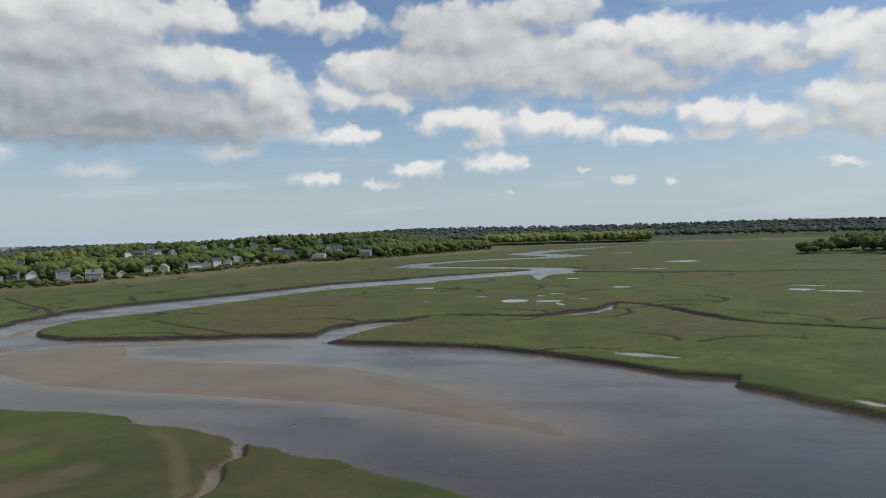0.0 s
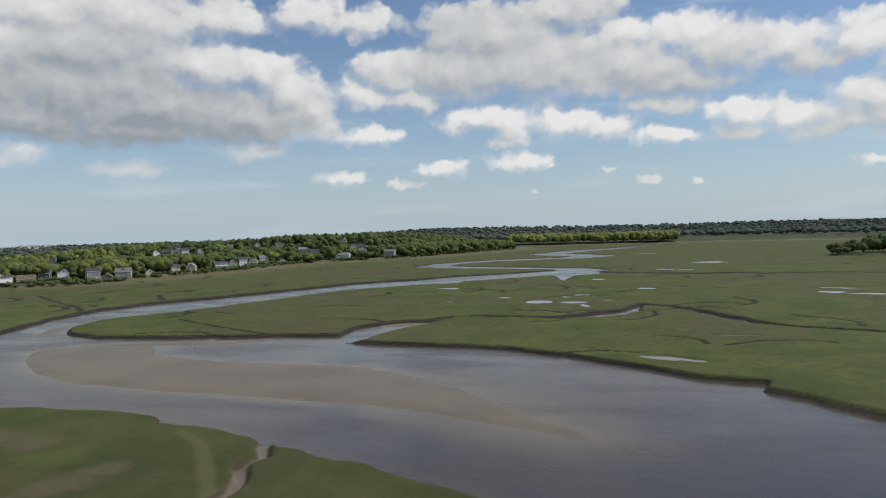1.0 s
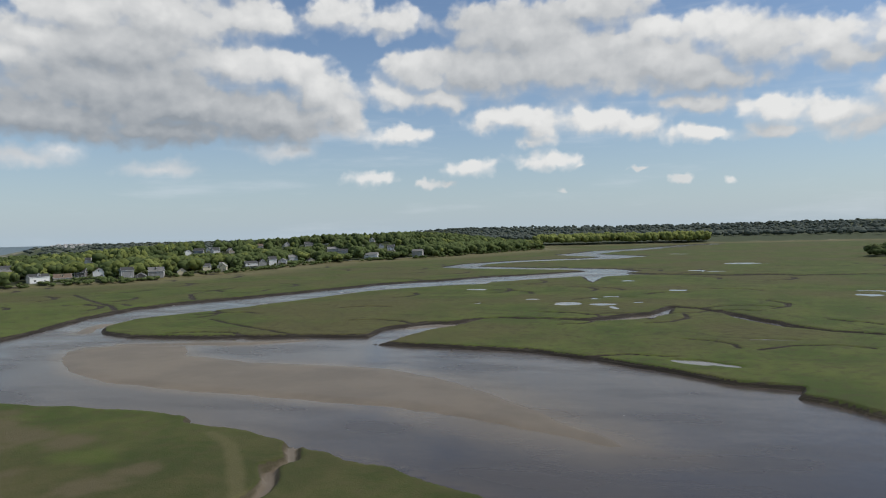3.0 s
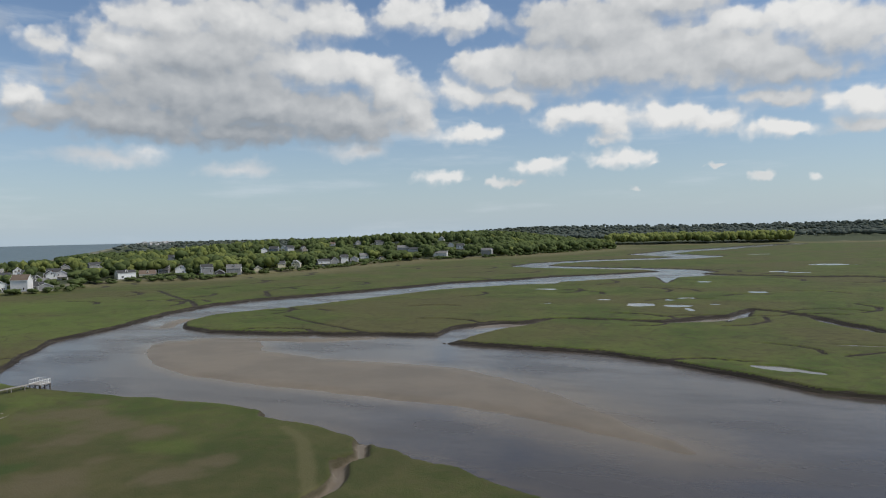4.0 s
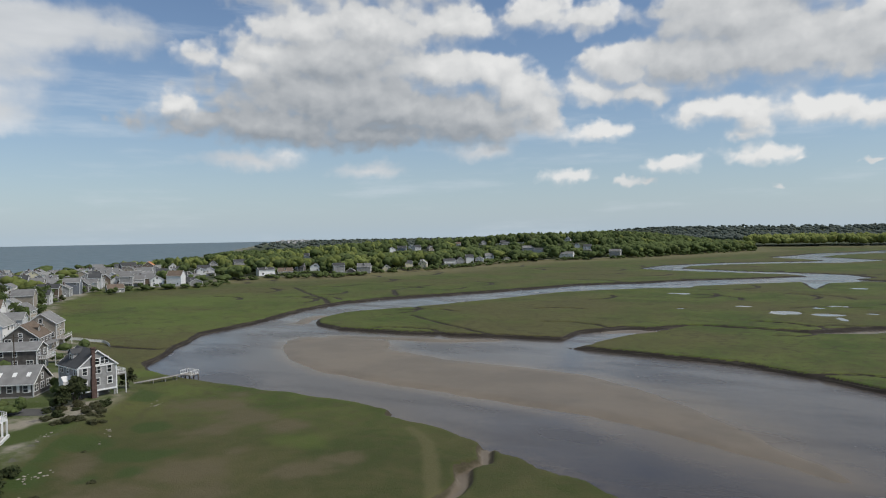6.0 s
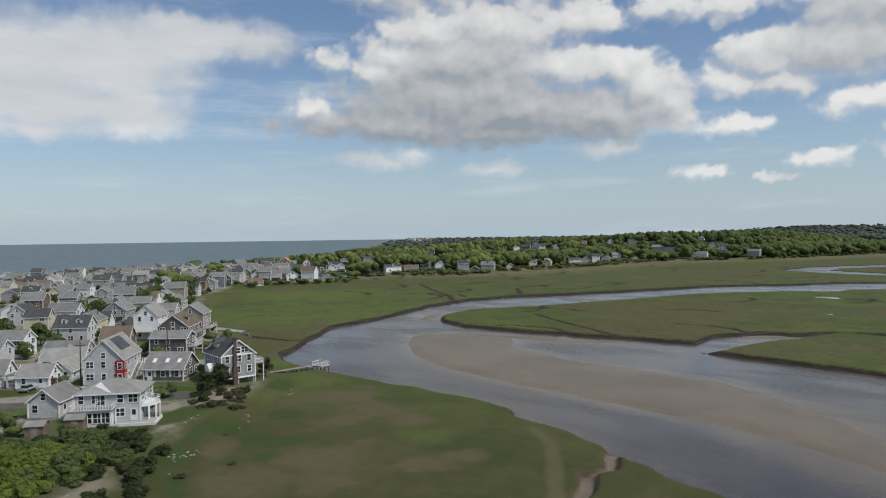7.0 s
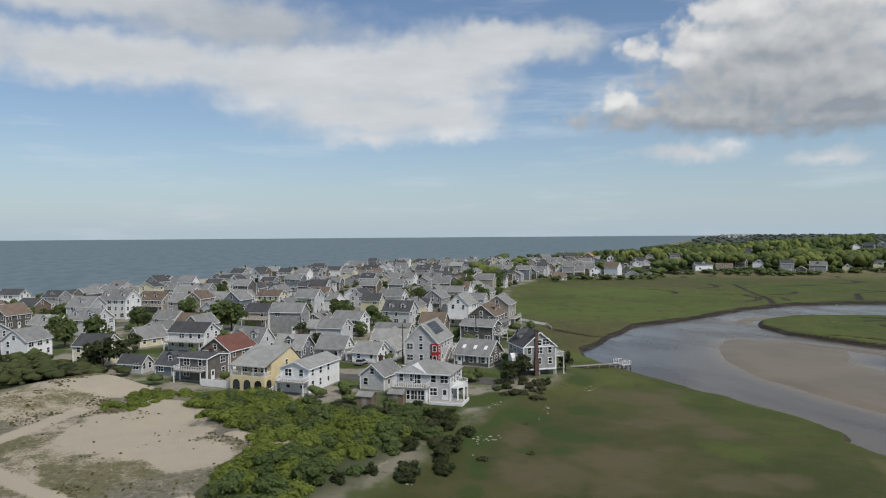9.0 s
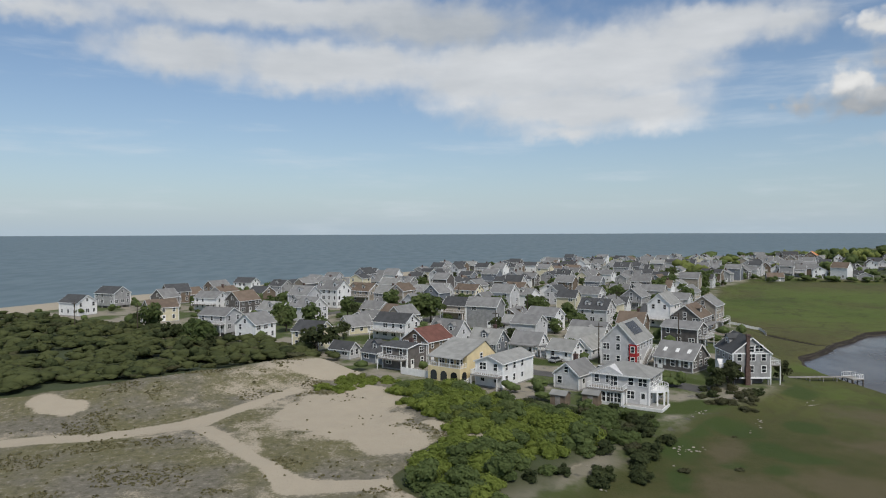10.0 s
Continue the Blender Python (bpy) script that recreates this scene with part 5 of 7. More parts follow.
def arch_house():
    """Yellow stucco house: arcade below, balcony over it, one long roof slope down to the balcony."""
    ob = tagged(new("house"), "yellow stucco house with arches, balcony and long grey roof", "house", "houses of the beach village")
    ob.matrix_world = pose(-157.0, 24.9, 2.6, 0, 0, 47)
    TAKEN.append((-157.0, 24.9, 9))
    w, y0, y1, ridge = 4.3, -6.5, 7.5, 3.0
    bm = bmesh.new()
    side = [(y0, -0.6), (y1, -0.6), (y1, 4.4), (ridge, 7.9), (-4.0, 5.6), (-4.0, 3.1), (y0, 3.1)]
    pts = [(-w, a, b) for a, b in side] + [(w, a, b) for a, b in side]
    n = len(side)
    solid(bm, pts, [tuple(range(n - 1, -1, -1)), tuple(range(n, 2 * n))] + [(k, (k + 1) % n, n + (k + 1) % n, n + k) for k in range(n)])
    part("wall", bm, WALLS["yellow"], ob)
    bm = bmesh.new()
    for a, b in (((y0 - 0.2, 5.05), (ridge, 8.0)), ((ridge, 8.0), (y1 + 0.3, 4.3))):
        top = [(-w - 0.25, a[0], a[1] + 0.15), (w + 0.25, a[0], a[1] + 0.15), (w + 0.25, b[0], b[1] + 0.15), (-w - 0.25, b[0], b[1] + 0.15)]
        solid(bm, top + [(p, q, r - 0.14) for p, q, r in top], [(0, 1, 2, 3), (7, 6, 5, 4), (0, 4, 5, 1), (1, 5, 6, 2), (2, 6, 7, 3), (3, 7, 4, 0)])
    part("roof", bm, ROOFS["light"], ob)
    # arches: dark openings with rounded heads
    for k in range(3):
        for turn, px, py in ((0, -2.7 + 2.7 * k, y0 - 0.02),) + (((90, w + 0.02, -5.0),) if k == 0 else ()):
            bm = bmesh.new()
            edge = [(-0.85, 0.25), (0.85, 0.25), (0.85, 1.5)] + [(0.85 * math.cos(t), 1.5 + 0.85 * math.sin(t)) for t in np.linspace(0.2, 2.94, 9)] + [(-0.85, 1.5)]
            m = pose(px, py, 0, 0, 0, turn)
            front = [m @ Vector((a, -0.04, b)) for a, b in edge]
            back = [m @ Vector((a, 0.03, b)) for a, b in edge]
            q = len(edge)
            solid(bm, front + back, [tuple(range(q)), tuple(range(2 * q - 1, q - 1, -1))] + [(j, q + j, q + (j + 1) % q, (j + 1) % q) for j in range(q)])
            part("arch_opening", bm, GLASS, ob, "dark glazed arch")
    add_railing(ob, [(-w + 0.1, -4.0), (-w + 0.1, y0 + 0.1), (w - 0.1, y0 + 0.1), (w - 0.1, -4.0)], 3.1)
    for px in (-w + 0.15, -1.4, 1.4, w - 0.15):
        bm = bmesh.new()
        box(bm, px - 0.1, px + 0.1, y0 + 0.1, y0 + 0.3, 3.1, 5.1)
        part("post", bm, WHITE_TRIM, ob)
    for px in (-2.4, 0, 2.4):
        add_window(ob, px, -4.02, 3.4, 0, 1.5, 1.35)
    for py, pz in ((1.5, 4.2), (-1.0, 1.2), (4.5, 1.2)):
        add_window(ob, w + 0.01, py, pz, 90)
    bm = bmesh.new()
    solid(bm, [(w + 0.3, -7.0, -0.5), (w + 0.5, -7.0, -0.5), (w + 0.5, 2.0, -0.5), (w + 0.3, 2.0, -0.5), (w + 0.3, -7.0, 0.4), (w + 0.5, -7.0, 0.4), (w + 0.5, 2.0, 1.9), (w + 0.3, 2.0, 1.9)],
          [(0, 3, 2, 1), (4, 5, 6, 7), (0, 1, 5, 4), (1, 2, 6, 5), (2, 3, 7, 6), (3, 0, 4, 7)])
    part("side_wall", bm, WHITE_TRIM, ob, "white sloping garden wall")
    bm = bmesh.new()
    box(bm, -w - 8.5, -w - 0.2, y0 + 1.0, y0 + 1.2, -0.6, 1.5)
    part("garden_wall", bm, WHITE_TRIM, ob, "white garden wall")


def terrace_house():
    """White-trimmed house at the marsh edge, with a hipped roof, porch, roof deck and round balcony."""
    ob = house(-133.2, 53.8, 52, 8.6, 11.0, 2, "pale", "light", rise=2.0, hip=True, floor=2.45, columns=2.2, label="pale grey two-storey house with hipped roof, white porches and terrace")
    add_deck(ob, -5.5, 1.5, -7.0, -4.3, 2.95, "sew", True)
    bm = bmesh.new()
    box(bm, -5.2, 1.0, -6.6, -4.31, -0.5, 2.7)
    part("sunroom", bm, WALLS["white"], ob)
    for px in (-4.2, -2.6, -1.0, 0.3):
        add_window(ob, px, -6.62, 0.7, 0, 1.3, 1.7)
    bm = bmesh.new()
    box(bm, 1.6, 8.6, -7.2, -2.0, -0.8, 0.22)
    part("terrace", bm, CONCRETE, ob, "pale stone terrace")
    bm = bmesh.new()
    for a, b in (((1.6, -7.2), (8.6, -7.2)), ((8.6, -7.2), (8.6, -2.0))):
        beam(bm, (a[0], a[1], 0.3), (b[0], b[1], 0.3), 0.25, 0.5)
    part("terrace_edge", bm, WHITE_TRIM, ob, "white terrace edging")
    # balcony at the corner: floor, columns, railing
    ring = [(5.5 + 2.6 * math.cos(t), -1.0 + 2.9 * math.sin(t)) for t in np.linspace(-1.57, 1.57, 7)]
    bm = bmesh.new()
    q = len(ring)
    solid(bm, [(a, b, 2.55) for a, b in ring] + [(a, b, 2.8) for a, b in ring], [tuple(range(q - 1, -1, -1)), tuple(range(q, 2 * q))] + [(k, (k + 1) % q, q + (k + 1) % q, q + k) for k in range(q)])
    part("balcony", bm, WHITE_TRIM, ob, "white rounded balcony")
    add_railing(ob, ring, 2.8)
    for a, b in ring[1:-1]:
        bm = bmesh.new()
        box(bm, a - 0.13, a + 0.13, b - 0.13, b + 0.13, -0.6, 2.55)
        part("column", bm, WHITE_TRIM, ob)
    for px, py, turn in ((-1.2, -4.31, 0), (5.51, -0.9, 90), (5.51, 1.2, 90)):
        add_window(ob, px, py, 3.1, turn, 1.5, 1.9)
    # front gable over the entrance
    bm = bmesh.new()
    solid(bm, [(-5.3, -4.5, 5.2), (1.2, -4.5, 5.2), (-2.0, -4.5, 6.8), (-2.0, -1.0, 6.8), (-5.3, -1.0, 5.2), (1.2, -1.0, 5.2)], [(0, 1, 2), (1, 5, 3, 2), (4, 0, 2, 3), (0, 4, 5, 1), (4, 3, 5)])
    part("front_gable", bm, WALLS["pale"], ob)


def red_bay_house():
    ob = house(-168.8, 67.4, 141, 8.4, 13.0, 2, "pale", "light", rise=4.3, floor=2.75, columns=2.6, label="pale grey house with steep roof, red corner bay and solar panels")
    bm = bmesh.new()
    box(bm, -6.8, -4.7, -4.5, -2.7, 0.3, 5.5)
    bay = part("corner_bay", bm, RED_PAINT, ob, "bright red corner bay")
    for z in (1.1, 3.6):
        add_window(bay, -5.8, -4.51, z, 0, 0.9, 1.35)
        add_window(bay, -6.81, -3.6, z, -90, 0.8, 1.35)
    for k in range(3):
        for j in range(2):
            f0, f1 = 0.12 + 0.3 * j, 0.40 + 0.3 * j
            x0 = -3.4 + 2.2 * k
            bm = bmesh.new()
            top = [(x, -4.2 * f, 5.85 + 4.3 * (1 - f) + 0.30) for x, f in ((x0, f0), (x0 + 2.1, f0), (x0 + 2.1, f1), (x0, f1))]
            solid(bm, top + [(a, b, c - 0.1) for a, b, c in top], [(3, 2, 1, 0), (4, 5, 6, 7), (0, 1, 5, 4), (1, 2, 6, 5), (2, 3, 7, 6), (3, 0, 4, 7)])
            part("solar_panel", bm, SOLAR, ob, "dark solar panel")
    # outside stair
    for k in range(14):
        bm = bmesh.new()
        box(bm, -2.0 + 0.42 * k, -1.55 + 0.42 * k, -5.5, -4.25, 0.2 * k, 0.2 * k + 0.12)
        part("stair_tread", bm, DECK_WOOD, ob, "grey wooden stair tread")
    bm = bmesh.new()
    for y in (-5.5, -4.4):
        beam(bm, (-2.0, y, 0.9), (3.9, y, 3.7), 0.08, 0.08)
        for k in range(8):
            box(bm, -2.0 + 0.8 * k - 0.04, -2.0 + 0.8 * k + 0.04, y - 0.04, y + 0.04, 0.38 * k - 0.4, 0.38 * k + 0.9)
    part("stair_rail", bm, WHITE_TRIM, ob, "white stair rail")
    add_deck(ob, 3.9, 6.4, -5.8, -4.2, 2.8, "se", True)


def pile_house():
    ob = house(-146.0, 84.4, -7, 7.8, 9.4, 2, "grey", "charcoal", rise=3.2, raised=1.4, dormers=((-1.6, -1),), deck="n", columns=2.6, label="grey shingled house on piles with tall brick chimney and white trim")
    bm = bmesh.new()
    box(bm, 4.7, 5.25, -1.4, -0.4, -0.6, 4.0)
    box(bm, 4.7, 5.15, -1.25, -0.55, 4.0, 10.6)
    box(bm, 4.6, 5.35, -1.4, -0.4, 10.3, 10.5)
    part("chimney", bm, BRICK, ob, "tall red brick chimney")
    bm = bmesh.new()
    box(bm, 4.69, 4.85, -3.9, 3.9, 6.4, 6.7)
    box(bm, 4.69, 4.85, -3.9, 3.9, 1.3, 1.6)
    part("band_board", bm, WHITE_TRIM, ob, "white band boards")
    bm = bmesh.new()
    gable_prism(bm, 2.6, 2.2, 3.9, 1.0, 1.2)
    bmesh.ops.transform(bm, matrix=pose(1.6, -4.7, 0, 0, 0, 90), verts=bm.verts)
    part("entry_porch", bm, WALLS["white"], ob, "white gabled entry porch")
    add_window(ob, 4.71, 1.5, 7.0, 90, 1.5, 1.25)


def cape_house():
    ob = house(-159.5, 77.0, 40, 8.4, 9.2, 1, "dark", "grey", rise=3.1, floor=2.7, label="dark shingled cape house with skylights and white shutters")
    for px in (-2.8, 0.2, 3.0):
        bm = bmesh.new()
        f0, f1 = 0.45, 0.68
        top = [(x, -4.2 * f, 3.05 + 3.1 * (1 - f) + 0.24) for x, f in ((px - 0.4, f0), (px + 0.4, f0), (px + 0.4, f1), (px - 0.4, f1))]
        solid(bm, top + [(a, b, c - 0.12) for a, b, c in top], [(3, 2, 1, 0), (4, 5, 6, 7), (0, 1, 5, 4), (1, 2, 6, 5), (2, 3, 7, 6), (3, 0, 4, 7)])
        part("skylight", bm, WHITE_TRIM, ob, "white-framed skylight")
    for px in (-4.0, -2.0, 1.6, 3.8):
        bm = bmesh.new()
        box(bm, px - 0.28, px + 0.28, -4.26, -4.20, 1.15, 2.6)
        part("shutter", bm, WHITE_TRIM, ob, "white shutter")


arch_house()
terrace_house()
red_bay_house()
pile_house()
cape_house()
house(-150.4, 33.4, 138, 6.5, 12.6, 2, "white", "light", rise=1.3, deck="w", label="white two-storey beach house with low pale grey roof")
house(-144.5, 47.1, 134, 5.6, 7.4, 1, "pale", "grey", rise=2.2, chimney=True, floor=2.9, label="pale grey clapboard cottage with grey gabled roof")
house(-190.4, 92.1, 42, 6.5, 10.2, 2, "dark", "grey", rise=1.6, deck="e", label="dark shingled house with white end decks")
house(-214.6, 105.6, 138, 9.3, 12.1, 2, "dark", "brown", rise=3.6, porch="s", dormers=((0, -1),), label="dark shingled house with brown roof and white porch")
house(-222.8, 115.0, 138, 8.4, 9.3, 3, "tan", "grey", rise=3.0, deck="s")
house(-228.4, 102.9, 138, 7.4, 10.2, 3, "white", "light", rise=3.4, deck="w", floor=2.5)
house(-219.6, 88.7, 50, 6.5, 8.4, 1, "brown", "brown", rise=3.2, chimney=True)
house(-238.4, 83.0, 50, 8.4, 10.2, 2, "pale", "charcoal", rise=3.3, dormers=((-2.2, -1), (2.2, -1)), porch="w")
house(-174.0, 53.4, 45, 6.0, 7.0, 1, "white", "light", rise=2.2, porch="w")
house(-177.1, 60.2, 138, 5.6, 8.4, 1, "white", "light", rise=2.4)
house(-183.0, 46.4, 50, 6.5, 7.9, 1, "white", "grey", rise=3.0, porch="s")
house(-188.6, 36.5, 50, 7.0, 8.4, 1, "slate", "light", rise=3.2, dormers=((0, -1),), chimney=True)
house(-201.1, 27.3, 45, 7.4, 10.2, 1, "pale", "grey", rise=3.9, floor=2.8, dormers=((-2.6, -1), (2.6, -1)))
house(-179.5, 19.2, 138, 8.4, 10.2, 2, "brown", "red", rise=2.9, label="dark brown shingled house with a faded red skylit roof")
house(-169.5, 13.0, 48, 7.4, 7.4, 2, "dark", "charcoal", rise=0.6, deck="s", chimney=True, label="dark wooden house with flat roof and open decks")
house(-176.6, 7.4, 45, 6.0, 7.4, 1, "slate", "charcoal", rise=2.4, dormers=((0, -1),))
house(-183.3, -1.7, 52, 3.9, 6.5, 1, "pale", "charcoal", rise=1.7, floor=2.2, label="small pale grey shed with charcoal roof in the scrub")
house(-198.9, -10.9, 60, 7.4, 8.4, 2, "cream", "charcoal", rise=2.4, label="cream-yellow two-storey house with charcoal roof")
house(-213.7, 12.7, 52, 7.4, 11.6, 2, "white", "charcoal", rise=2.4, deck="s")
house(-225.6, 0.4, 120, 6.5, 8.4, 1, "cream", "grey", rise=3.0)
house(-272.5, 7.0, 50, 7.0, 9.3, 1, "white", "grey", rise=2.5)
house(-302.8, -10.6, 50, 8.4, 12.1, 3, "white", "grey", rise=3.4, floor=2.5, dormers=((-4, -1), (3.6, -1)))
house(-259.9, -17.5, 50, 8.4, 11.2, 2, "pale", "grey", rise=3.3, dormers=((-3.5, -1), (2.5, -1)), deck="w")
house(-216.4, -29.2, 145, 7.9, 8.4, 2, "white", "grey", rise=2.9)
house(-225.8, -41.3, 60, 7.4, 10.2, 2, "pale", "grey", rise=2.0, deck="s", raised=1.6)
house(-287.4, -45.4, 140, 8.4, 10.2, 2, "dark", "brown", rise=3.4)
house(-273.1, -30.9, 50, 7.4, 12.1, 1, "pale", "light", rise=2.8, dormers=((0, -1),))
house(-324.2, 2.4, 50, 9.3, 13.0, 2, "tan", "brown", rise=3.2, dormers=((-4, -1), (2, -1)), deck="s")
house(-309.9, 13.0, 50, 7.4, 10.2, 2, "grey", "light", rise=2.8, chimney=True)
house(-265.5, -70.5, 120, 8.4, 10.2, 2, "cream", "brown", rise=2.6, porch="w")
house(-316.0, -104.9, 60, 8.4, 11.2, 2, "grey", "charcoal", rise=2.6, raised=1.0)
house(-288.9, -108.4, 60, 8.4, 10.2, 2, "white", "charcoal", rise=2.6)
house(-331.0, -82.6, 125, 8.4, 10.2, 2, "brown", "charcoal", rise=3.2)
house(-299.1, -59.9, 60, 7.4, 11.2, 2, "white", "grey", rise=2.4, deck="s")
house(-381.6, -59.9, 60, 7.4, 11.2, 2, "white", "charcoal", rise=2.4)
house(-319.0, 49.9, 50, 7.4, 11.2, 2, "cream", "brown", rise=2.4, porch="s")
house(-315.6, 71.4, 50, 8.4, 9.3, 2, "tan", "brown", rise=3.3, porch="s", dormers=((0, -1),))
house(-301.4, 86.0, 138, 7.4, 9.3, 2, "pale", "charcoal", rise=3.0)
house(-280.3, 113.5, 138, 8.4, 10.2, 2, "grey", "grey", rise=3.2, porch="w")
house(-223.8, 61.1, 45, 6.5, 10.2, 2, "white", "grey", rise=2.2)
house(-222.3, 51.5, 45, 6.5, 8.4, 1, "white", "light", rise=2.4, porch="s")
house(-205.5, 70.1, 45, 6.5, 11.2, 1, "grey", "grey", rise=2.4)
house(-294.6, 143.2, 138, 7.4, 8.4, 2, "tan", "grey", rise=2.8)

def within(x, y, poly):
    return float(inside_by(np.array([x]), np.array([y]), poly)[0])


# houses that stand farther back, street by street
rng = random.Random(11)
COLOURS = ["grey"] * 8 + ["pale"] * 7 + ["white"] * 7 + ["tan"] * 3 + ["cream"] * 2 + ["dark"] * 4 + ["slate"] * 2 + ["brown"] * 2
ROOF_PICK = ["grey"] * 10 + ["light"] * 2 + ["charcoal"] * 8 + ["brown"] * 2


def row_house(x, y, turn, group="houses of the beach village", wall=None, storeys=None, long=None):
    st = storeys or rng.choice((1, 2, 2, 2, 3))
    w, l = rng.uniform(6.2, 8.8), long or rng.uniform(7.5, 11)
    house(x, y, turn, round(w, 1), round(l, 1), st, wall or rng.choice(COLOURS), rng.choice(ROOF_PICK), rise=rng.uniform(1.9, 3.3), floor=2.35,
          dormers=((0, rng.choice((-1, 1))),) if rng.random() < 0.25 else (), chimney=rng.random() < 0.25, deck=rng.choice(("", "", "", "", "s", "w")) if st > 1 else "", columns=5.5, group=group, attic=rng.random() < 0.6, plain=True, skip=0.64)


for row, d in enumerate(np.arange(38, 262, 21.0)):
    for s in np.arange(22, 450, 16.5):
        s1, d1 = s + rng.uniform(-3, 3), d + rng.uniform(-2.5, 2.5)
        x, y = village_point(s1, d1)
        turn = GRID - 180 + rng.choice((0, 90, 90)) + rng.uniform(-4, 4)
        if float(inside_by(np.array([x]), np.array([y]), VILLAGE)[0]) < 7 or float(inside_by(np.array([x]), np.array([y]), UPLAND)[0]) < 8:
            continue
        if rng.random() < 0.2 or any(math.hypot(x - a, y - b) < 6.2 + c for a, b, c in TAKEN):
            continue
        row_house(x, y, turn)
CORNER = [(-352, 195), (-440, 268), (-408, 300), (-410, 325), (-450, 375), (-520, 425), (-720, 430), (-650, 190), (-470, 120)]
for d in np.arange(40, 300, 24.0):
    for s in np.arange(330, 640, 21.0):
        x, y = village_point(s + rng.uniform(-4, 4), d + rng.uniform(-4, 4))
        if within(x, y, CORNER) < 6 or within(x, y, UPLAND) < 14 or rng.random() < 0.3 or any(math.hypot(x - a, y - b) < 7.0 + c for a, b, c in TAKEN):
            continue
        row_house(x, y, GRID - 180 + rng.choice((0, 90, 90)) + rng.uniform(-6, 6), "houses of the beach village", None, rng.choice((1, 2, 2)))
SHORE_HOUSES = [(-448, 412, 17, 2, "white"), (-443, 430, 15, 1, "cream"), (-444, 449, 9, 2, "dark"), (-433, 456, 9, 2, "white"), (-399, 449, 11, 3, "grey"), (-396, 461, 10, 1, "dark"), (-401, 486, 12.5, 2, "pale"), (-499, 396, 8, 2, "pale"), (-397, 480, 14, 2, "grey"), (-396, 511, 9, 1, "cream"), (-398, 548, 8, 2, "cream"), (-386, 556, 10.5, 2, "cream"), (-385, 601, 15, 2, "white"), (-386, 623, 12.5, 2, "grey"), (-386, 643, 9.6, 3, "white"), (-385, 663, 11, 2, "pale"), (-405, 720, 12, 2, "white"), (-383, 722, 11.6, 1, "cream"), (-344, 808, 20, 2, "white")]
SLOPE_HOUSES = [(-605, 435, 8.5, 2, "white"), (-619, 530, 14, 2, "grey"), (-628, 502, 11, 2, "grey"), (-588, 605, 8, 2, "white"), (-515, 675, 8, 2, "white"), (-522, 706, 13, 2, "slate"), (-492, 725, 10, 2, "tan"), (-547, 880, 10, 2, "white"), (-524, 915, 9, 2, "pale"), (-455, 853, 14, 2, "grey"), (-404, 823, 18, 2, "grey"), (-387, 821, 15.5, 2, "pale"), (-363, 888, 9, 2, "white"), (-344, 876, 12, 3, "white"), (-409, 965, 8, 2, "white"), (-298, 853, 16.7, 3, "grey"), (-620, 862, 8, 2, "white"), (-508, 718, 10, 2, "pale")]
MARSH_CORNER = [(-456, 283, 14, 2, "white"), (-445, 292, 10.6, 2, "pale"), (-431, 297, 13, 2, "white"), (-419, 304, 12, 3, "white"), (-412, 314, 11, 1, "grey"), (-424, 262, 12, 1, "grey"), (-467, 276, 12, 2, "pale"), (-602, 362, 15, 2, "grey"), (-621, 397, 17, 3, "dark"), (-568, 380, 15, 2, "pale")]
VIEWS = [(-600, 405, 12, 3.0)]
for k, (x, y, long, st, wall) in enumerate(SHORE_HOUSES + SLOPE_HOUSES + MARSH_CORNER):
    facing = math.degrees(math.atan2(y, x)) - 90
    gable = k % 2 == 1 and long < 15
    row_house(x, y, facing + (90 if gable else 0) + rng.uniform(-25, 25), "houses at the wood's edge", wall, st, max(7.0, 0.82 * long))
    if k < len(SHORE_HOUSES):
        VIEWS.append((x, y, 0.5 * long, 1.5))
    else:
        VIEWS.append((x, y, 0.5 * long, 2.0))
house(-600.0, 405.0, -38, 10, 20, 3, "brown", "orange", rise=3.5, columns=4.2, label="large house with bright orange roof near the sea")

# streets
road([(-137, 72), (-146, 67), (-151.5, 59), (-154.5, 48), (-160, 41), (-170, 37)], 2.6, "worn grey asphalt lane between the houses")
for d in (49, 91, 133, 175, 217):
    road([village_point(s, d) for s in range(20, 450, 40)], 2.6, "worn grey asphalt street between the houses")

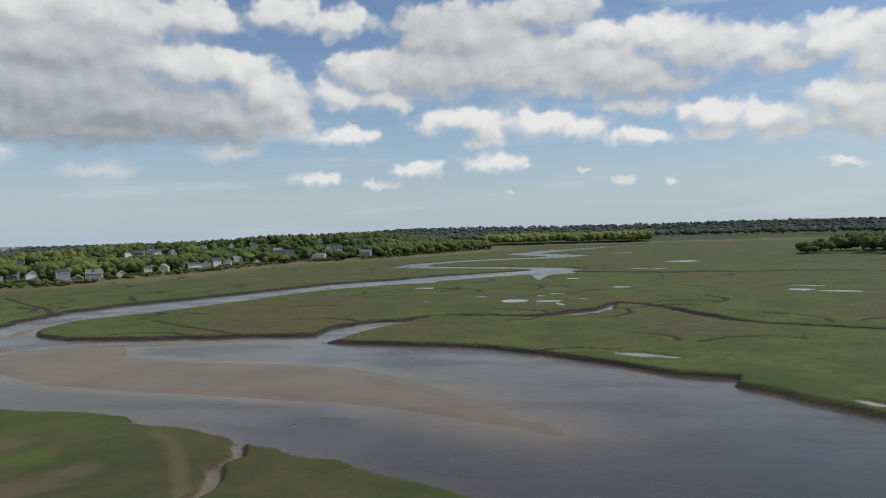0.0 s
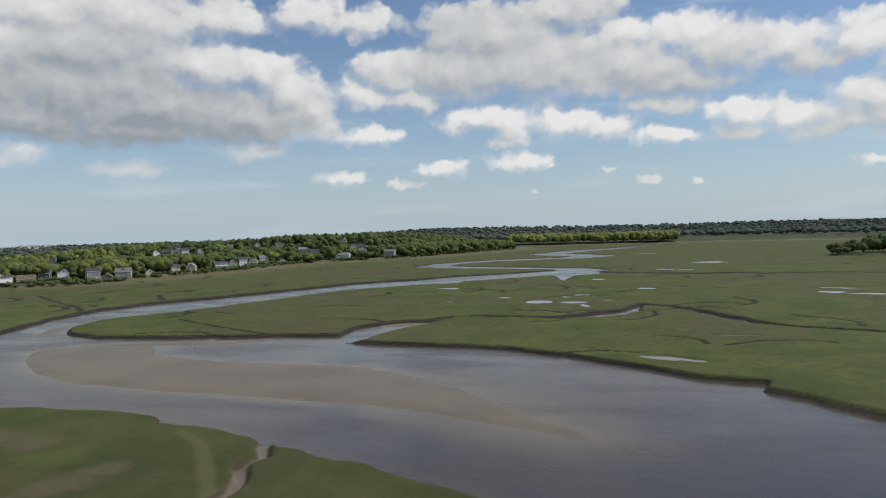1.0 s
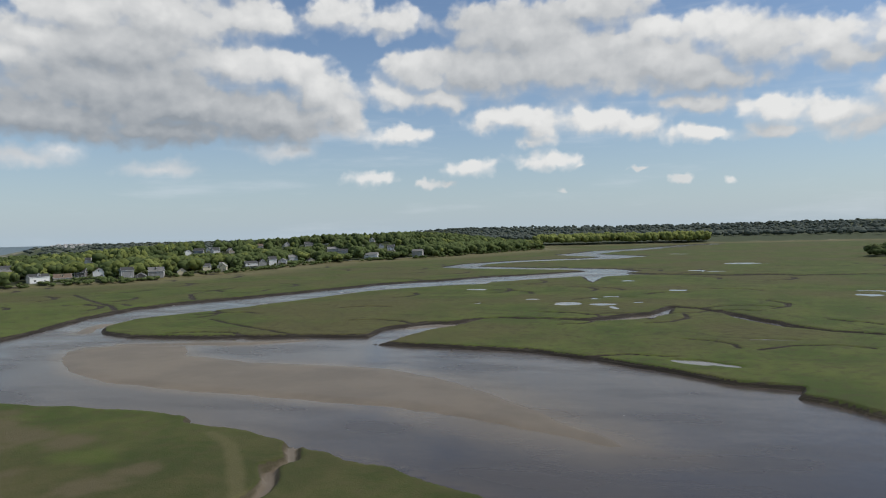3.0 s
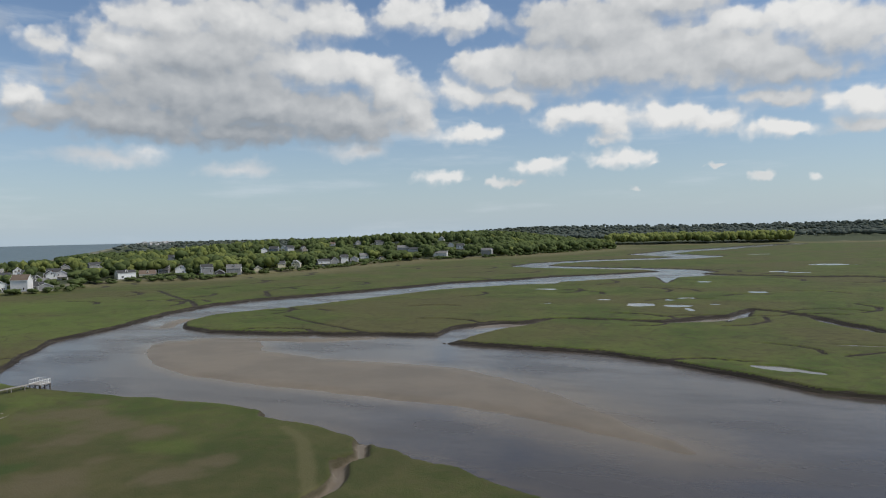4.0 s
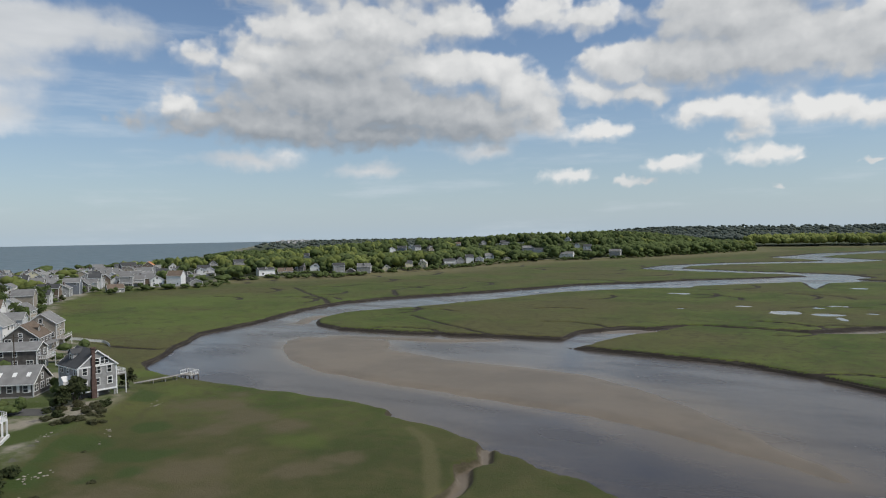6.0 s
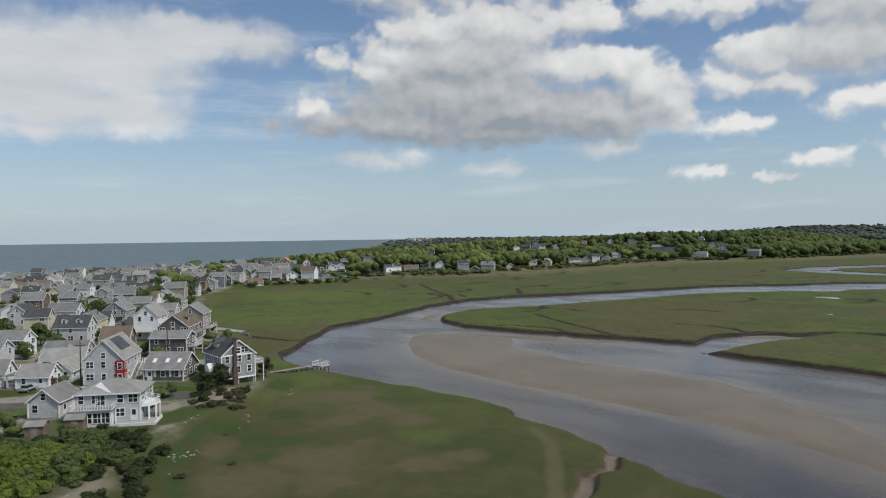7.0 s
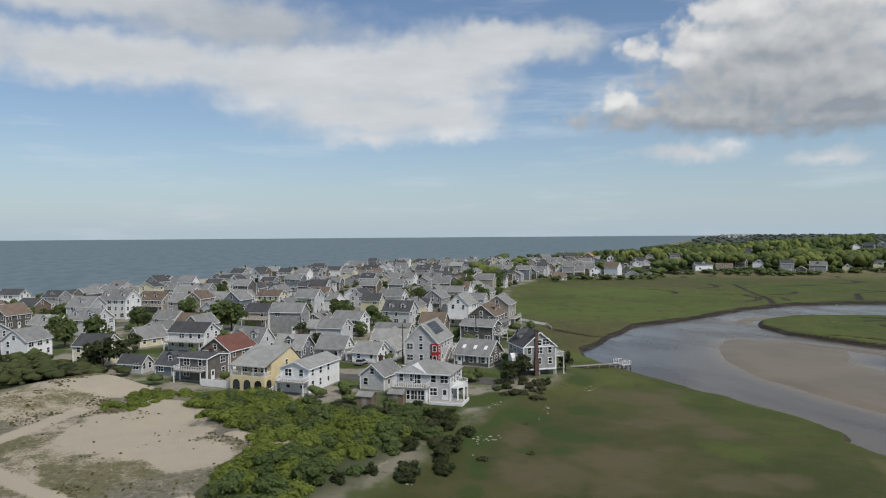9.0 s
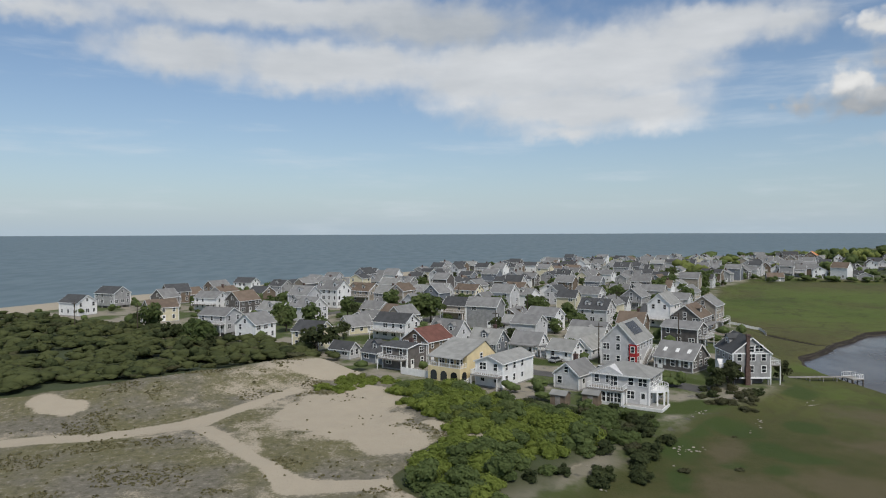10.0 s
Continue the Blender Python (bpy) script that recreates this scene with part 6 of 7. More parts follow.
# parked cars
def car_kind():
    car = tagged(new("car"), "parked car beside a house", "car", "parked cars")
    bm = bmesh.new()
    box(bm, -2.2, 2.2, -0.87, 0.87, 0.35, 0.88)
    bmesh.ops.bevel(bm, geom=bm.edges[:], offset=0.14, segments=2, affect="EDGES")
    part("body", bm, None or SOLAR, car)
    bm = bmesh.new()
    solid(bm, [(-1.5, -0.75, 0.86), (0.95, -0.75, 0.86), (0.95, 0.75, 0.86), (-1.5, 0.75, 0.86), (-1.1, -0.62, 1.42), (0.35, -0.62, 1.42), (0.35, 0.62, 1.42), (-1.1, 0.62, 1.42)],
          [(0, 3, 2, 1), (4, 5, 6, 7), (0, 1, 5, 4), (1, 2, 6, 5), (2, 3, 7, 6), (3, 0, 4, 7)])
    part("cabin_glass", bm, GLASS, car, "dark car windows")
    bm = bmesh.new()
    box(bm, -1.1, 0.35, -0.63, 0.63, 1.41, 1.46)
    part("car_roof", bm, SOLAR, car)
    for px in (-1.4, 1.4):
        for py in (-0.82, 0.82):
            bm = bmesh.new()
            bmesh.ops.create_cone(bm, cap_ends=True, segments=14, radius1=0.33, radius2=0.33, depth=0.22, matrix=pose(px, py, 0.33, 90, 0, 0))
            wheel = part("wheel", bm, RUBBER, car)
            bm = bmesh.new()
            bmesh.ops.create_cone(bm, cap_ends=True, segments=12, radius1=0.2, radius2=0.2, depth=0.05, matrix=pose(px, py + math.copysign(0.11, py), 0.33, 90, 0, 0))
            part("rim", bm, CONCRETE, wheel)
    return car


PAINTS = {"dark grey": (0.05, 0.05, 0.055), "white": (0.6, 0.6, 0.6), "silver": (0.35, 0.36, 0.37), "blue": (0.05, 0.08, 0.16), "red": (0.3, 0.03, 0.03)}
kind = car_kind()
for k, (x, y, turn) in enumerate([(-160.5, 62.5, 20), (-157.5, 57.5, 60), (-170.5, 50, 130), (-193, 58, 40), (-183, 100, 50), (-206, 47, 135), (-240, 40, 142), (-275, 20, 142), (-262, 60, 50), (-291, 5, 52), (-210, 86, 45), (-300, 120, 140)]):
    colour = list(PAINTS)[k % 5]
    key = "paint_" + colour.replace(" ", "_")
    m = bpy.data.materials.get(key) or surface(key, PAINTS[colour], 0.35, 0.05, spec=0.6)
    one = copy_thing(kind, pose(x, y, 2.66, 0, 0, turn))
    tagged(one, f"parked {colour} car beside a house")
    for ob in one.children:
        if ob.data.materials[0] == SOLAR:
            ob.data = ob.data.copy()
            ob.data.materials[0] = m
put_away(kind)

# poles along the streets
def pole_kind():
    ob = tagged(new("utility_pole"), "weathered wooden utility pole with crossarm", "utility pole", "utility poles")
    bm = bmesh.new()
    bmesh.ops.create_cone(bm, cap_ends=True, segments=8, radius1=0.17, radius2=0.11, depth=10.5, matrix=pose(0, 0, 4.6))
    part("pole", bm, BARK, ob)
    bm = bmesh.new()
    box(bm, -1.1, 1.1, -0.06, 0.06, 8.9, 9.05)
    part("crossarm", bm, BARK, ob)
    return ob


kind = pole_kind()
for x, y in [(-232, -68), (-235, -88), (-197, 40), (-168, 60), (-185, 88), (-245, 60), (-280, 40), (-255, 96), (-300, 30), (-290, -30), (-330, 90), (-360, 150), (-390, 180)]:
    copy_thing(kind, pose(x, y, height(x, y), 0, 0, 52))
put_away(kind)


# boardwalk and landing stage
def boardwalk():
    ob = tagged(new("boardwalk"), "narrow grey wooden boardwalk across the marsh", "boardwalk")
    a, b = Vector((-149.0, 92.0)), Vector((-147.4, 109.2))
    way = (b - a).normalized()
    for k in range(39):
        p = a + way * (0.44 * k)
        bm = bmesh.new()
        box(bm, -0.2, 0.2, -0.65, 0.65, 2.3, 2.36, Matrix.Translation((p.x, p.y, 0)) @ Matrix.Rotation(math.atan2(way.y, way.x), 4, "Z"))
        part("plank", bm, DECK_WOOD, ob)
    for k in range(6):
        for e in (-0.6, 0.6):
            p = a + way * (3.0 * k)
            bm = bmesh.new()
            box(bm, p.x + e - 0.07, p.x + e + 0.07, p.y - 0.07, p.y + 0.07, 0.4, 2.3)
            part("post", bm, DECK_WOOD, ob)
    stage = tagged(new("landing_stage"), "weathered landing stage on posts at the river", "landing stage")
    stage.matrix_world = pose(-147.4, 110.9, 0, 0, 0, 4) @ Matrix.Diagonal((0.8, 0.9, 1, 1))
    bm = bmesh.new()
    box(bm, -2.2, 2.2, -1.6, 1.6, 1.9, 2.1)
    part("platform", bm, DECK_WOOD, stage)
    for px in (-2.0, 0, 2.0):
        for py in (-1.4, 1.4):
            bm = bmesh.new()
            box(bm, px - 0.11, px + 0.11, py - 0.11, py + 0.11, -1.2, 1.9)
            part("post", bm, BARK, stage)
    add_railing(stage, [(-2.1, -1.5), (-2.1, 1.5), (2.1, 1.5), (2.1, -1.5)], 2.1, 1.0, 0.6)
    bm = bmesh.new()
    beam(bm, (-1.9, 1.2, 0.1), (1.9, 1.2, 1.8), 0.09, 0.09)
    beam(bm, (1.9, -1.2, 0.1), (-1.9, -1.2, 1.8), 0.09, 0.09)
    part("brace", bm, BARK, stage)


boardwalk()


def picket_fence(points):
    ob = tagged(new("fence"), "white board fence round a marsh-edge garden", "fence")
    for (ax, ay), (bx, by) in zip(points, points[1:]):
        n = round(math.hypot(bx - ax, by - ay) / 0.9)
        for k in range(n):
            f = (k + 0.5) / n
            bm = bmesh.new()
            turn = math.degrees(math.atan2(by - ay, bx - ax))
            px, py = ax + f * (bx - ax), ay + f * (by - ay)
            box(bm, -0.44, 0.44, -0.03, 0.03, -0.5, 0.85, pose(px, py, max(1.3, height(px, py)), 0, 0, turn))
            part("panel", bm, WHITE_TRIM, ob)


picket_fence([(-232, 124), (-222, 133), (-213, 130)])
picket_fence([(-214, 113), (-200, 114)])


def garden_shed(x, y, turn):
    ob = tagged(new("shed"), "small weathered garden shed with pale roof", "shed", "garden sheds")
    ob.matrix_world = pose(x, y, height(x, y), 0, 0, turn)
    bm = bmesh.new()
    gable_prism(bm, 3.0, 2.4, 2.0, 0.6, -0.4)
    part("wall", bm, WALLS["brown"], ob)
    bm = bmesh.new()
    roof_slabs(bm, 3.0, 2.4, 2.0, 0.6, 0.2, 0.1)
    part("roof", bm, ROOFS["light"], ob)
    bm = bmesh.new()
    box(bm, -0.5, 0.5, -1.24, -1.19, 0, 1.8)
    part("door", bm, DECK_WOOD, ob)


garden_shed(-130.5, 40.0, 50)
garden_shed(-130.0, 46.0, 52)


# ---- trees, scrub and woods ----
OAK = [tree_kind("tree", "leafy green broadleaf tree among the houses", 100 + k, 6.5, 5.2, 1.6, LEAF_OAK, 480, 0.42) for k in range(3)]
CEDAR = [tree_kind("tree", "dark evergreen tree at the village edge", 110 + k, 4.0, 5.4, 0.8, LEAF_DARK, 480, 0.33, 14) for k in range(2)]


def shrub_kind(label, seed, wide, tall, material, count, size, group):
    ob = tagged(new("shrub"), label, "shrub", group)
    placed("foliage", crown_mesh("foliage", seed, wide, tall, 13, count, size, material, True), ob, Matrix.Identity(4))
    return ob


BRIGHT = [shrub_kind("bright green shrub on the dune", 200 + k, 4.8, 1.75, LEAF_SUNNY, 1100, 0.13, "bright dune shrubs") for k in range(4)]
GREEN = [shrub_kind("mid-green thicket shrub behind the dune", 210 + k, 4.2, 2.3, LEAF_OAK, 900, 0.13, "thicket shrubs") for k in range(4)]
OLIVE = [shrub_kind("dark olive shrub at the marsh edge", 230 + k, 3.4, 2.4, LEAF_DARK, 800, 0.12, "dark shrubs at the marsh edge") for k in range(3)]
GREYISH = [shrub_kind("grey-green bayberry shrub in the sand", 220 + k, 3.6, 1.7, LEAF_GREY, 800, 0.11, "bayberry shrubs") for k in range(3)]
rng = random.Random(21)


def strew(kinds, poly, step, size, jitter=0.45, keep=1.0, clear=(), sink=0.3, edge=0.0):
    xs, ys = [p[0] for p in poly], [p[1] for p in poly]
    y = min(ys)
    while y < max(ys):
        x = min(xs)
        while x < max(xs):
            px, py = x + rng.uniform(-jitter, jitter) * step, y + rng.uniform(-jitter, jitter) * step
            if rng.random() < keep and within(px, py, poly) > edge and not any(math.hypot(px - a, py - b) < c for a, b, c in clear):
                set_down(rng.choice(kinds), px, py, rng.uniform(*size), rng.uniform(0, 360), sink, rng.uniform(0.62, 1.08))
            x += step
        y += step


HOLES = [(-114, 16, 3.2), (-109.5, 21, 2.6), (-96, 33, 3.0), (-88, 29, 2.8), (-96, 37, 3.0), (-90, 31, 2.5), (-103, 39, 2.2), (-112, 31, 2.4), (-109, 25, 2.0)] + [(a, b, c * 0.9) for a, b, c in TAKEN]
SUNNY_SCRUB = [(-138, 9), (-153, 17), (-138, 28), (-122, 36), (-112, 44), (-104, 38), (-94, 22), (-84, 20), (-80, 12), (-92, 8), (-104, 14), (-113, 19), (-124, 14)]
strew(BRIGHT + BRIGHT + GREEN, SUNNY_SCRUB, 2.95, (0.6, 1.35), clear=HOLES)
strew(GREEN + GREYISH + OLIVE + OLIVE, [(-128, 38), (-134, 32), (-122, 34), (-104, 36), (-90, 24), (-84, 28), (-92, 40), (-104, 50), (-114, 53), (-120, 46)], 3.1, (0.55, 1.15), clear=HOLES)
strew(BRIGHT, [(-143, -6), (-150, -2), (-157, 8), (-152, 12), (-144, 5), (-140, -1)], 2.4, (0.45, 0.7), clear=HOLES)
strew(GREYISH, [(-86, 30), (-98, 50), (-112, 62), (-120, 76), (-112, 78), (-100, 62), (-88, 46)], 3.0, (0.3, 0.65), keep=0.08, clear=HOLES)
strew(GREYISH + OLIVE, [(-120, 74), (-133, 82), (-140, 78), (-137, 70), (-128, 66)], 2.8, (0.5, 0.8), clear=[(-146.0, 84.4, 7.5), (-133.2, 53.8, 9)])
for x, y, k, size in [(-139, 77.5, 0, 0.95), (-136.5, 74, 1, 0.85), (-141.5, 80, 1, 0.8), (-143.5, 92, 0, 0.75), (-116, 45, 1, 0.55), (-189, -9, 0, 1.3), (-191, -5, 1, 1.2), (-193, -12, 1, 1.1), (-214, -3, 0, 0.9), (-199, 45, 1, 0.8), (-218, 44, 0, 0.9), (-268, 70, 1, 1.2)]:
    set_down(CEDAR[k], x, y, size, rng.uniform(0, 360), 0.2)
for x, y, size in [(-243, 22, 1.5), (-248, 26, 1.4), (-238, 18, 1.2), (-246, 50, 1.3), (-252, 46, 1.2), (-225, 72, 0.8), (-262, 66, 1.1), (-240, -14, 1.2), (-232, -22, 1.1), (-246, -24, 1.2), (-208, 20, 0.7), (-186, 58, 0.5), (-192, 66, 0.6), (-320, 140, 1.3), (-335, 152, 1.4), (-352, 168, 1.3), (-366, 184, 1.4), (-380, 196, 1.3), (-395, 196, 1.2)]:
    set_down(OAK[rng.randrange(3)], x, y, size, rng.uniform(0, 360), 0.2)
for x, y, k in [(-224, -57, 0), (-216, -52, 1), (-213, -47, 2), (-199, -41, 3), (-239, -66, 4), (-251, -74, 0), (-193, -37, 1), (-206, -9, 2), (-288, -29, 3), (-277, 13, 4)]:
    set_down((CEDAR + OAK)[k], x, y, 0.8 + 0.12 * k, rng.uniform(0, 360), 0.2)
for k in range(235):
    x, y = village_point(rng.uniform(30, 470), rng.uniform(40, 250))
    if within(x, y, VILLAGE) > 5 and within(x, y, UPLAND) > 4 and not any(math.hypot(x - a, y - b) < 1.5 + c for a, b, c in TAKEN):
        set_down(rng.choice(OAK + OAK + CEDAR), x, y, rng.uniform(0.5, 1.1), rng.uniform(0, 360), 0.2)
for kind in OAK + CEDAR + BRIGHT + GREEN + GREYISH + OLIVE:
    put_away(kind)


def woodland(name, label, spots, seed, count, size, material, swell=3):
    """Many crowns joined: spots are rows of x, y, width, height."""
    rng_ = np.random.default_rng(seed)
    # moulds: a few rounded, uneven lumps of leaves with a ragged fringe of leaf clumps
    bm = bmesh.new()
    bmesh.ops.create_icosphere(bm, subdivisions=1, radius=1)
    ball = np.array([v.co[:] for v in bm.verts])
    tri = np.array([[v.index for v in f.verts] for f in bm.faces])
    bm.free()
    moulds = []
    for k in range(6):
        lumps = [(np.array([0, 0, 0.46]), 0.36)]
        for j in range(swell):
            way, out = 6.283 * (j + rng_.uniform(-0.25, 0.25)) / swell, rng_.uniform(0.2, 0.32)
            lumps.append((np.array([math.cos(way) * out, math.sin(way) * out, rng_.uniform(0.28, 0.66)]), rng_.uniform(0.19, 0.28)))
        vs_, fs_ = [], []
        for j, (c, r) in enumerate(lumps):
            out = ball * (1 + rng_.uniform(-0.22, 0.25, len(ball)))[:, None]
            vs_.append(c + out * r * 1.08 * np.array([1, 1, 0.9]))
            fs_.append(np.c_[tri, tri[:, 2]] + j * len(ball))
        v, f = leaf_cloud(rng_, lumps, count, size)
        n0 = len(lumps) * len(ball)
        tri_f = np.concatenate([np.concatenate(fs_)[:, :3], f[:, [0, 1, 2]] + n0, f[:, [0, 2, 3]] + n0])
        moulds.append((np.concatenate(vs_ + [v]), tri_f))
    spots = np.array(spots)
    ground, _ = land(spots[:, 0], spots[:, 1])
    patch = fbm(spots[:, 0] / 70, spots[:, 1] / 70, seed)
    vs, fs, tints, n = [], [], [], 0
    for k, (x, y, w, h) in enumerate(spots):
        a = rng_.uniform(0, 6.283)
        c, s = math.cos(a) * w, math.sin(a) * w
        mv, mf = moulds[k % 6]
        vs.append(mv @ np.array([[c, s, 0], [-s, c, 0], [0, 0, h]]) + np.array([x, y, ground[k] + 0.12 * h]))
        fs.append(mf + n)
        n += len(mv)
        tints.append(np.full(len(mv), float(np.clip(0.42 + 1.9 * patch[k] + rng_.uniform(-0.3, 0.3), 0, 1))))
    me = mesh_from(name, np.concatenate(vs), np.concatenate(fs), {"tint": np.concatenate(tints)}, True)
    me.materials.append(material)
    return tagged(new(name, me), label, "woodland", kind="stuff")


def wood_spots(seed, n, box_, low, high, deep):
    """Places in the upland wood, between so many metres from its edge."""
    r_ = np.random.default_rng(seed)
    x, y = r_.uniform(box_[0], box_[1], n), r_.uniform(box_[2], box_[3], n)
    up = inside_by(x, y, UPLAND)
    d, s = shore_by(x, y)
    ok = (up > low) & (up < high) & (d > np.where(s > 640, 14, deep)) & (s > 305)
    ok &= (inside_by(x, y, CORNER) < -2) | (r_.uniform(0, 1, n) < 0.15)
    for a, b, c in TAKEN:
        ok &= np.hypot(x - a, y - b) > c * 0.7 + 2.0
    return x[ok], y[ok], r_


def open_views(spots):
    """Trees below a house stay low enough for it to look out over the marsh."""
    z = land(spots[:, 0], spots[:, 1])[0]
    r = np.hypot(spots[:, 0], spots[:, 1])
    for a, b, wide, low in VIEWS:
        g, zh = math.hypot(a, b), height(a, b)
        before = (np.abs((spots[:, 0] * b - spots[:, 1] * a) / g) < wide + 0.3 * spots[:, 2]) & (r < g) & (r > g - 260)
        room = (35.5 + (zh + low - 35.5) * r / g - z) / 1.05
        spots[:, 3] = np.where(before, np.minimum(spots[:, 3], room), spots[:, 3])
    spots = spots[spots[:, 3] > 1.6]
    spots[:, 2] = np.minimum(spots[:, 2], 1.9 * spots[:, 3])
    return spots


x, y, r_ = wood_spots(31, 16000, (-760, -150, 190, 1320), -3, 60, 60)
wide = 4.5 + 13 * r_.uniform(0, 1, len(x)) ** 1.6
front = np.stack([x, y, wide, np.minimum(15, wide * r_.uniform(0.75, 1.3, len(x))) * (0.35 + 0.65 * tree_scale(x, y))], -1)[:1300]
front = open_views(front)
# a sun patch on the wood, given by leaf colour: more yellow-green crowns there
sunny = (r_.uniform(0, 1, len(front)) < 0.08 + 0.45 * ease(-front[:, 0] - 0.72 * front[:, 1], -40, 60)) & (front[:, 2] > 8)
woodland("woodland", "green broadleaf wood along the marsh edge", front[~sunny], 41, 46, 0.075, LEAF_OAK, 5)
woodland("woodland", "trees along the marsh edge, coloured yellow-green as if sunlit", front[sunny], 42, 46, 0.075, LEAF_SUNLIT, 5)
# the wood towards the sea
x, y, r_ = wood_spots(34, 20000, (-1000, -500, 400, 950), 250, 700, 14)
seaward = np.stack([x, y, r_.uniform(9, 16, len(x)), r_.uniform(8, 12, len(x)) * tree_scale(x, y)], -1)[:300]
woodland("woodland", "green broadleaf wood near the shore", seaward, 50, 20, 0.085, LEAF_OAK, 4)
# low bushes along the foot of the wood
x, y, r_ = wood_spots(39, 9000, (-520, -180, 250, 1250), -9, 3, 60)
bush = np.stack([x, y, r_.uniform(3, 6.5, len(x)), r_.uniform(2, 4.5, len(x))], -1)[:260]
woodland("scrub", "low green bushes at the foot of the wood", bush, 49, 30, 0.11, LEAF_OAK, 3)
x, y, r_ = wood_spots(33, 20000, (-1000, -150, 190, 1400), 60, 250, 70)
back = np.stack([x, y, 7 + 13 * r_.uniform(0, 1, len(x)) ** 1.5, r_.uniform(9, 17, len(x)) * tree_scale(x, y)], -1)[:1450]
back = open_views(back)
# the painted sun patch carried on up the hill
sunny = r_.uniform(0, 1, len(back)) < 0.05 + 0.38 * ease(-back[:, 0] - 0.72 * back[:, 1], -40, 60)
woodland("woodland", "green broadleaf wood on the low hill", back[~sunny], 43, 26, 0.085, LEAF_OAK, 4)
woodland("woodland", "trees in the wood on the hill, coloured yellow-green as if sunlit", back[sunny], 44, 26, 0.085, LEAF_SUNLIT, 4)
x, y, r_ = wood_spots(35, 60000, (-240, 95, 1390, 1620), 2, 70, 70)
band = np.stack([x, y, r_.uniform(11, 18, len(x)), r_.uniform(15, 23, len(x))], -1)[:420]
woodland("woodland", "bright green wood across the far marsh", band, 45, 18, 0.09, LEAF_SUNLIT, 3)
r_ = np.random.default_rng(36)
r, a = r_.uniform(1650, 3300, 9000), np.radians(r_.uniform(-24, 16, 9000))
ok = inside_by(-r * np.sin(a), r * np.cos(a), UPLAND) > 20
ridge = np.stack([-r * np.sin(a), r * np.cos(a), r_.uniform(12, 26, 9000), r_.uniform(11, 15, 9000)], -1)[ok][:2700]
# haze over the ridge comes from the leaf colour alone
woodland("woodland", "woods on the far ridge, coloured grey-green for haze", ridge, 46, 4, 0.10, LEAF_HAZED, 1)
r_ = np.random.default_rng(38)
r, a = r_.uniform(1250, 4300, 9000), np.radians(r_.uniform(12, 48, 9000))
x, y = -r * np.sin(a), r * np.cos(a)
ok = (inside_by(x, y, UPLAND) > 200) & (shore_by(x, y)[0] > 14)
strip = np.stack([x, y, r_.uniform(14, 30, 9000), r_.uniform(8, 13, 9000)], -1)[ok][:1000]
# same haze-tinted leaves as the ridge
woodland("woodland", "low dark woods along the far shore, haze in their colour", strip, 48, 4, 0.10, LEAF_HAZED, 1)
r_ = np.random.default_rng(37)
x, y = r_.uniform(180, 700, 1200), r_.uniform(700, 900, 1200)
ok = inside_by(x, y, WOOD_ISLAND) > 1
isle_spots = np.stack([x[ok], y[ok], r_.uniform(9, 15, ok.sum()), r_.uniform(12, 20, ok.sum()) * (0.6 + 0.4 * ease(x[ok], 195, 260))], -1)[:420]
woodland("woodland", "dark wooded island in the marsh", isle_spots, 47, 34, 0.085, LEAF_OAK, 4)


def thicket():
    """The dense low scrub behind the dune crest, and its grey-green skirts."""
    r_ = np.random.default_rng(71)
    for seed, material, low, n, wide, tall, label in ((73, LEAF_THICKET, 1.5, 760, (3.6, 7.4), (1.6, 3.3), "dense green scrub behind the dunes"), (75, LEAF_DARK, 4.0, 130, (3.0, 5.4), (2.4, 4.0), "dark evergreen scrub behind the dunes"), (77, LEAF_GREY, -1.0, 280, (2.6, 5.4), (1.0, 1.9), "grey-green bayberry scrub behind the dunes")):
        x, y = r_.uniform(-290, -136, 9000), r_.uniform(-200, 4, 9000)
        ok = inside_by(x, y, THICKET) > low
        for a, b, c in TAKEN:
            ok &= np.hypot(x - a, y - b) > c
        x, y = x[ok][:n], y[ok][:n]
        woodland("scrub", label, np.stack([x, y, r_.uniform(*wide, len(x)), r_.uniform(*tall, len(x))], -1), seed, 52, 0.085, material, 3)


thicket()


def garden_shrubs():
    """Hedges and bushes in the yards."""
    r_ = np.random.default_rng(79)
    x, y = r_.uniform(-520, -125, 9000), r_.uniform(-130, 330, 9000)
    d, s = shore_by(x, y)
    ok = (inside_by(x, y, VILLAGE) > 3) & (inside_by(x, y, UPLAND) > 3) & (d > 32)
    for a, b, c in TAKEN:
        ok &= np.hypot(x - a, y - b) > c * 0.72 + 1.2
    x, y = x[ok][:420], y[ok][:420]
    woodland("scrub", "green hedges and bushes in the village yards", np.stack([x, y, r_.uniform(2.2, 5, len(x)), r_.uniform(1.6, 4, len(x))], -1), 80, 40, 0.10, LEAF_OAK, 2)


garden_shrubs()


def distant_town():
    """Pale buildings along the far shore."""
    r_ = random.Random(81)
    bm = bmesh.new()
    for k in range(90):
        s, d = r_.uniform(2900, 4700), r_.uniform(30, 200)
        x, y = village_point(s, d)
        w, l, h = r_.uniform(8, 12), r_.uniform(9, 20), r_.uniform(4, 8)
        made = len(bm.verts)
        gable_prism(bm, l, w, h, 3, -2)
        bm.verts.ensure_lookup_table()
        bmesh.ops.transform(bm, matrix=pose(x, y, 2.6, 0, 0, r_.uniform(0, 180)), verts=bm.verts[made:])
    ob = part("distant_buildings", bm, WALLS["grey"], None)
    tagged(ob, "pale houses of a distant town along the shore", "town", kind="stuff")


distant_town()


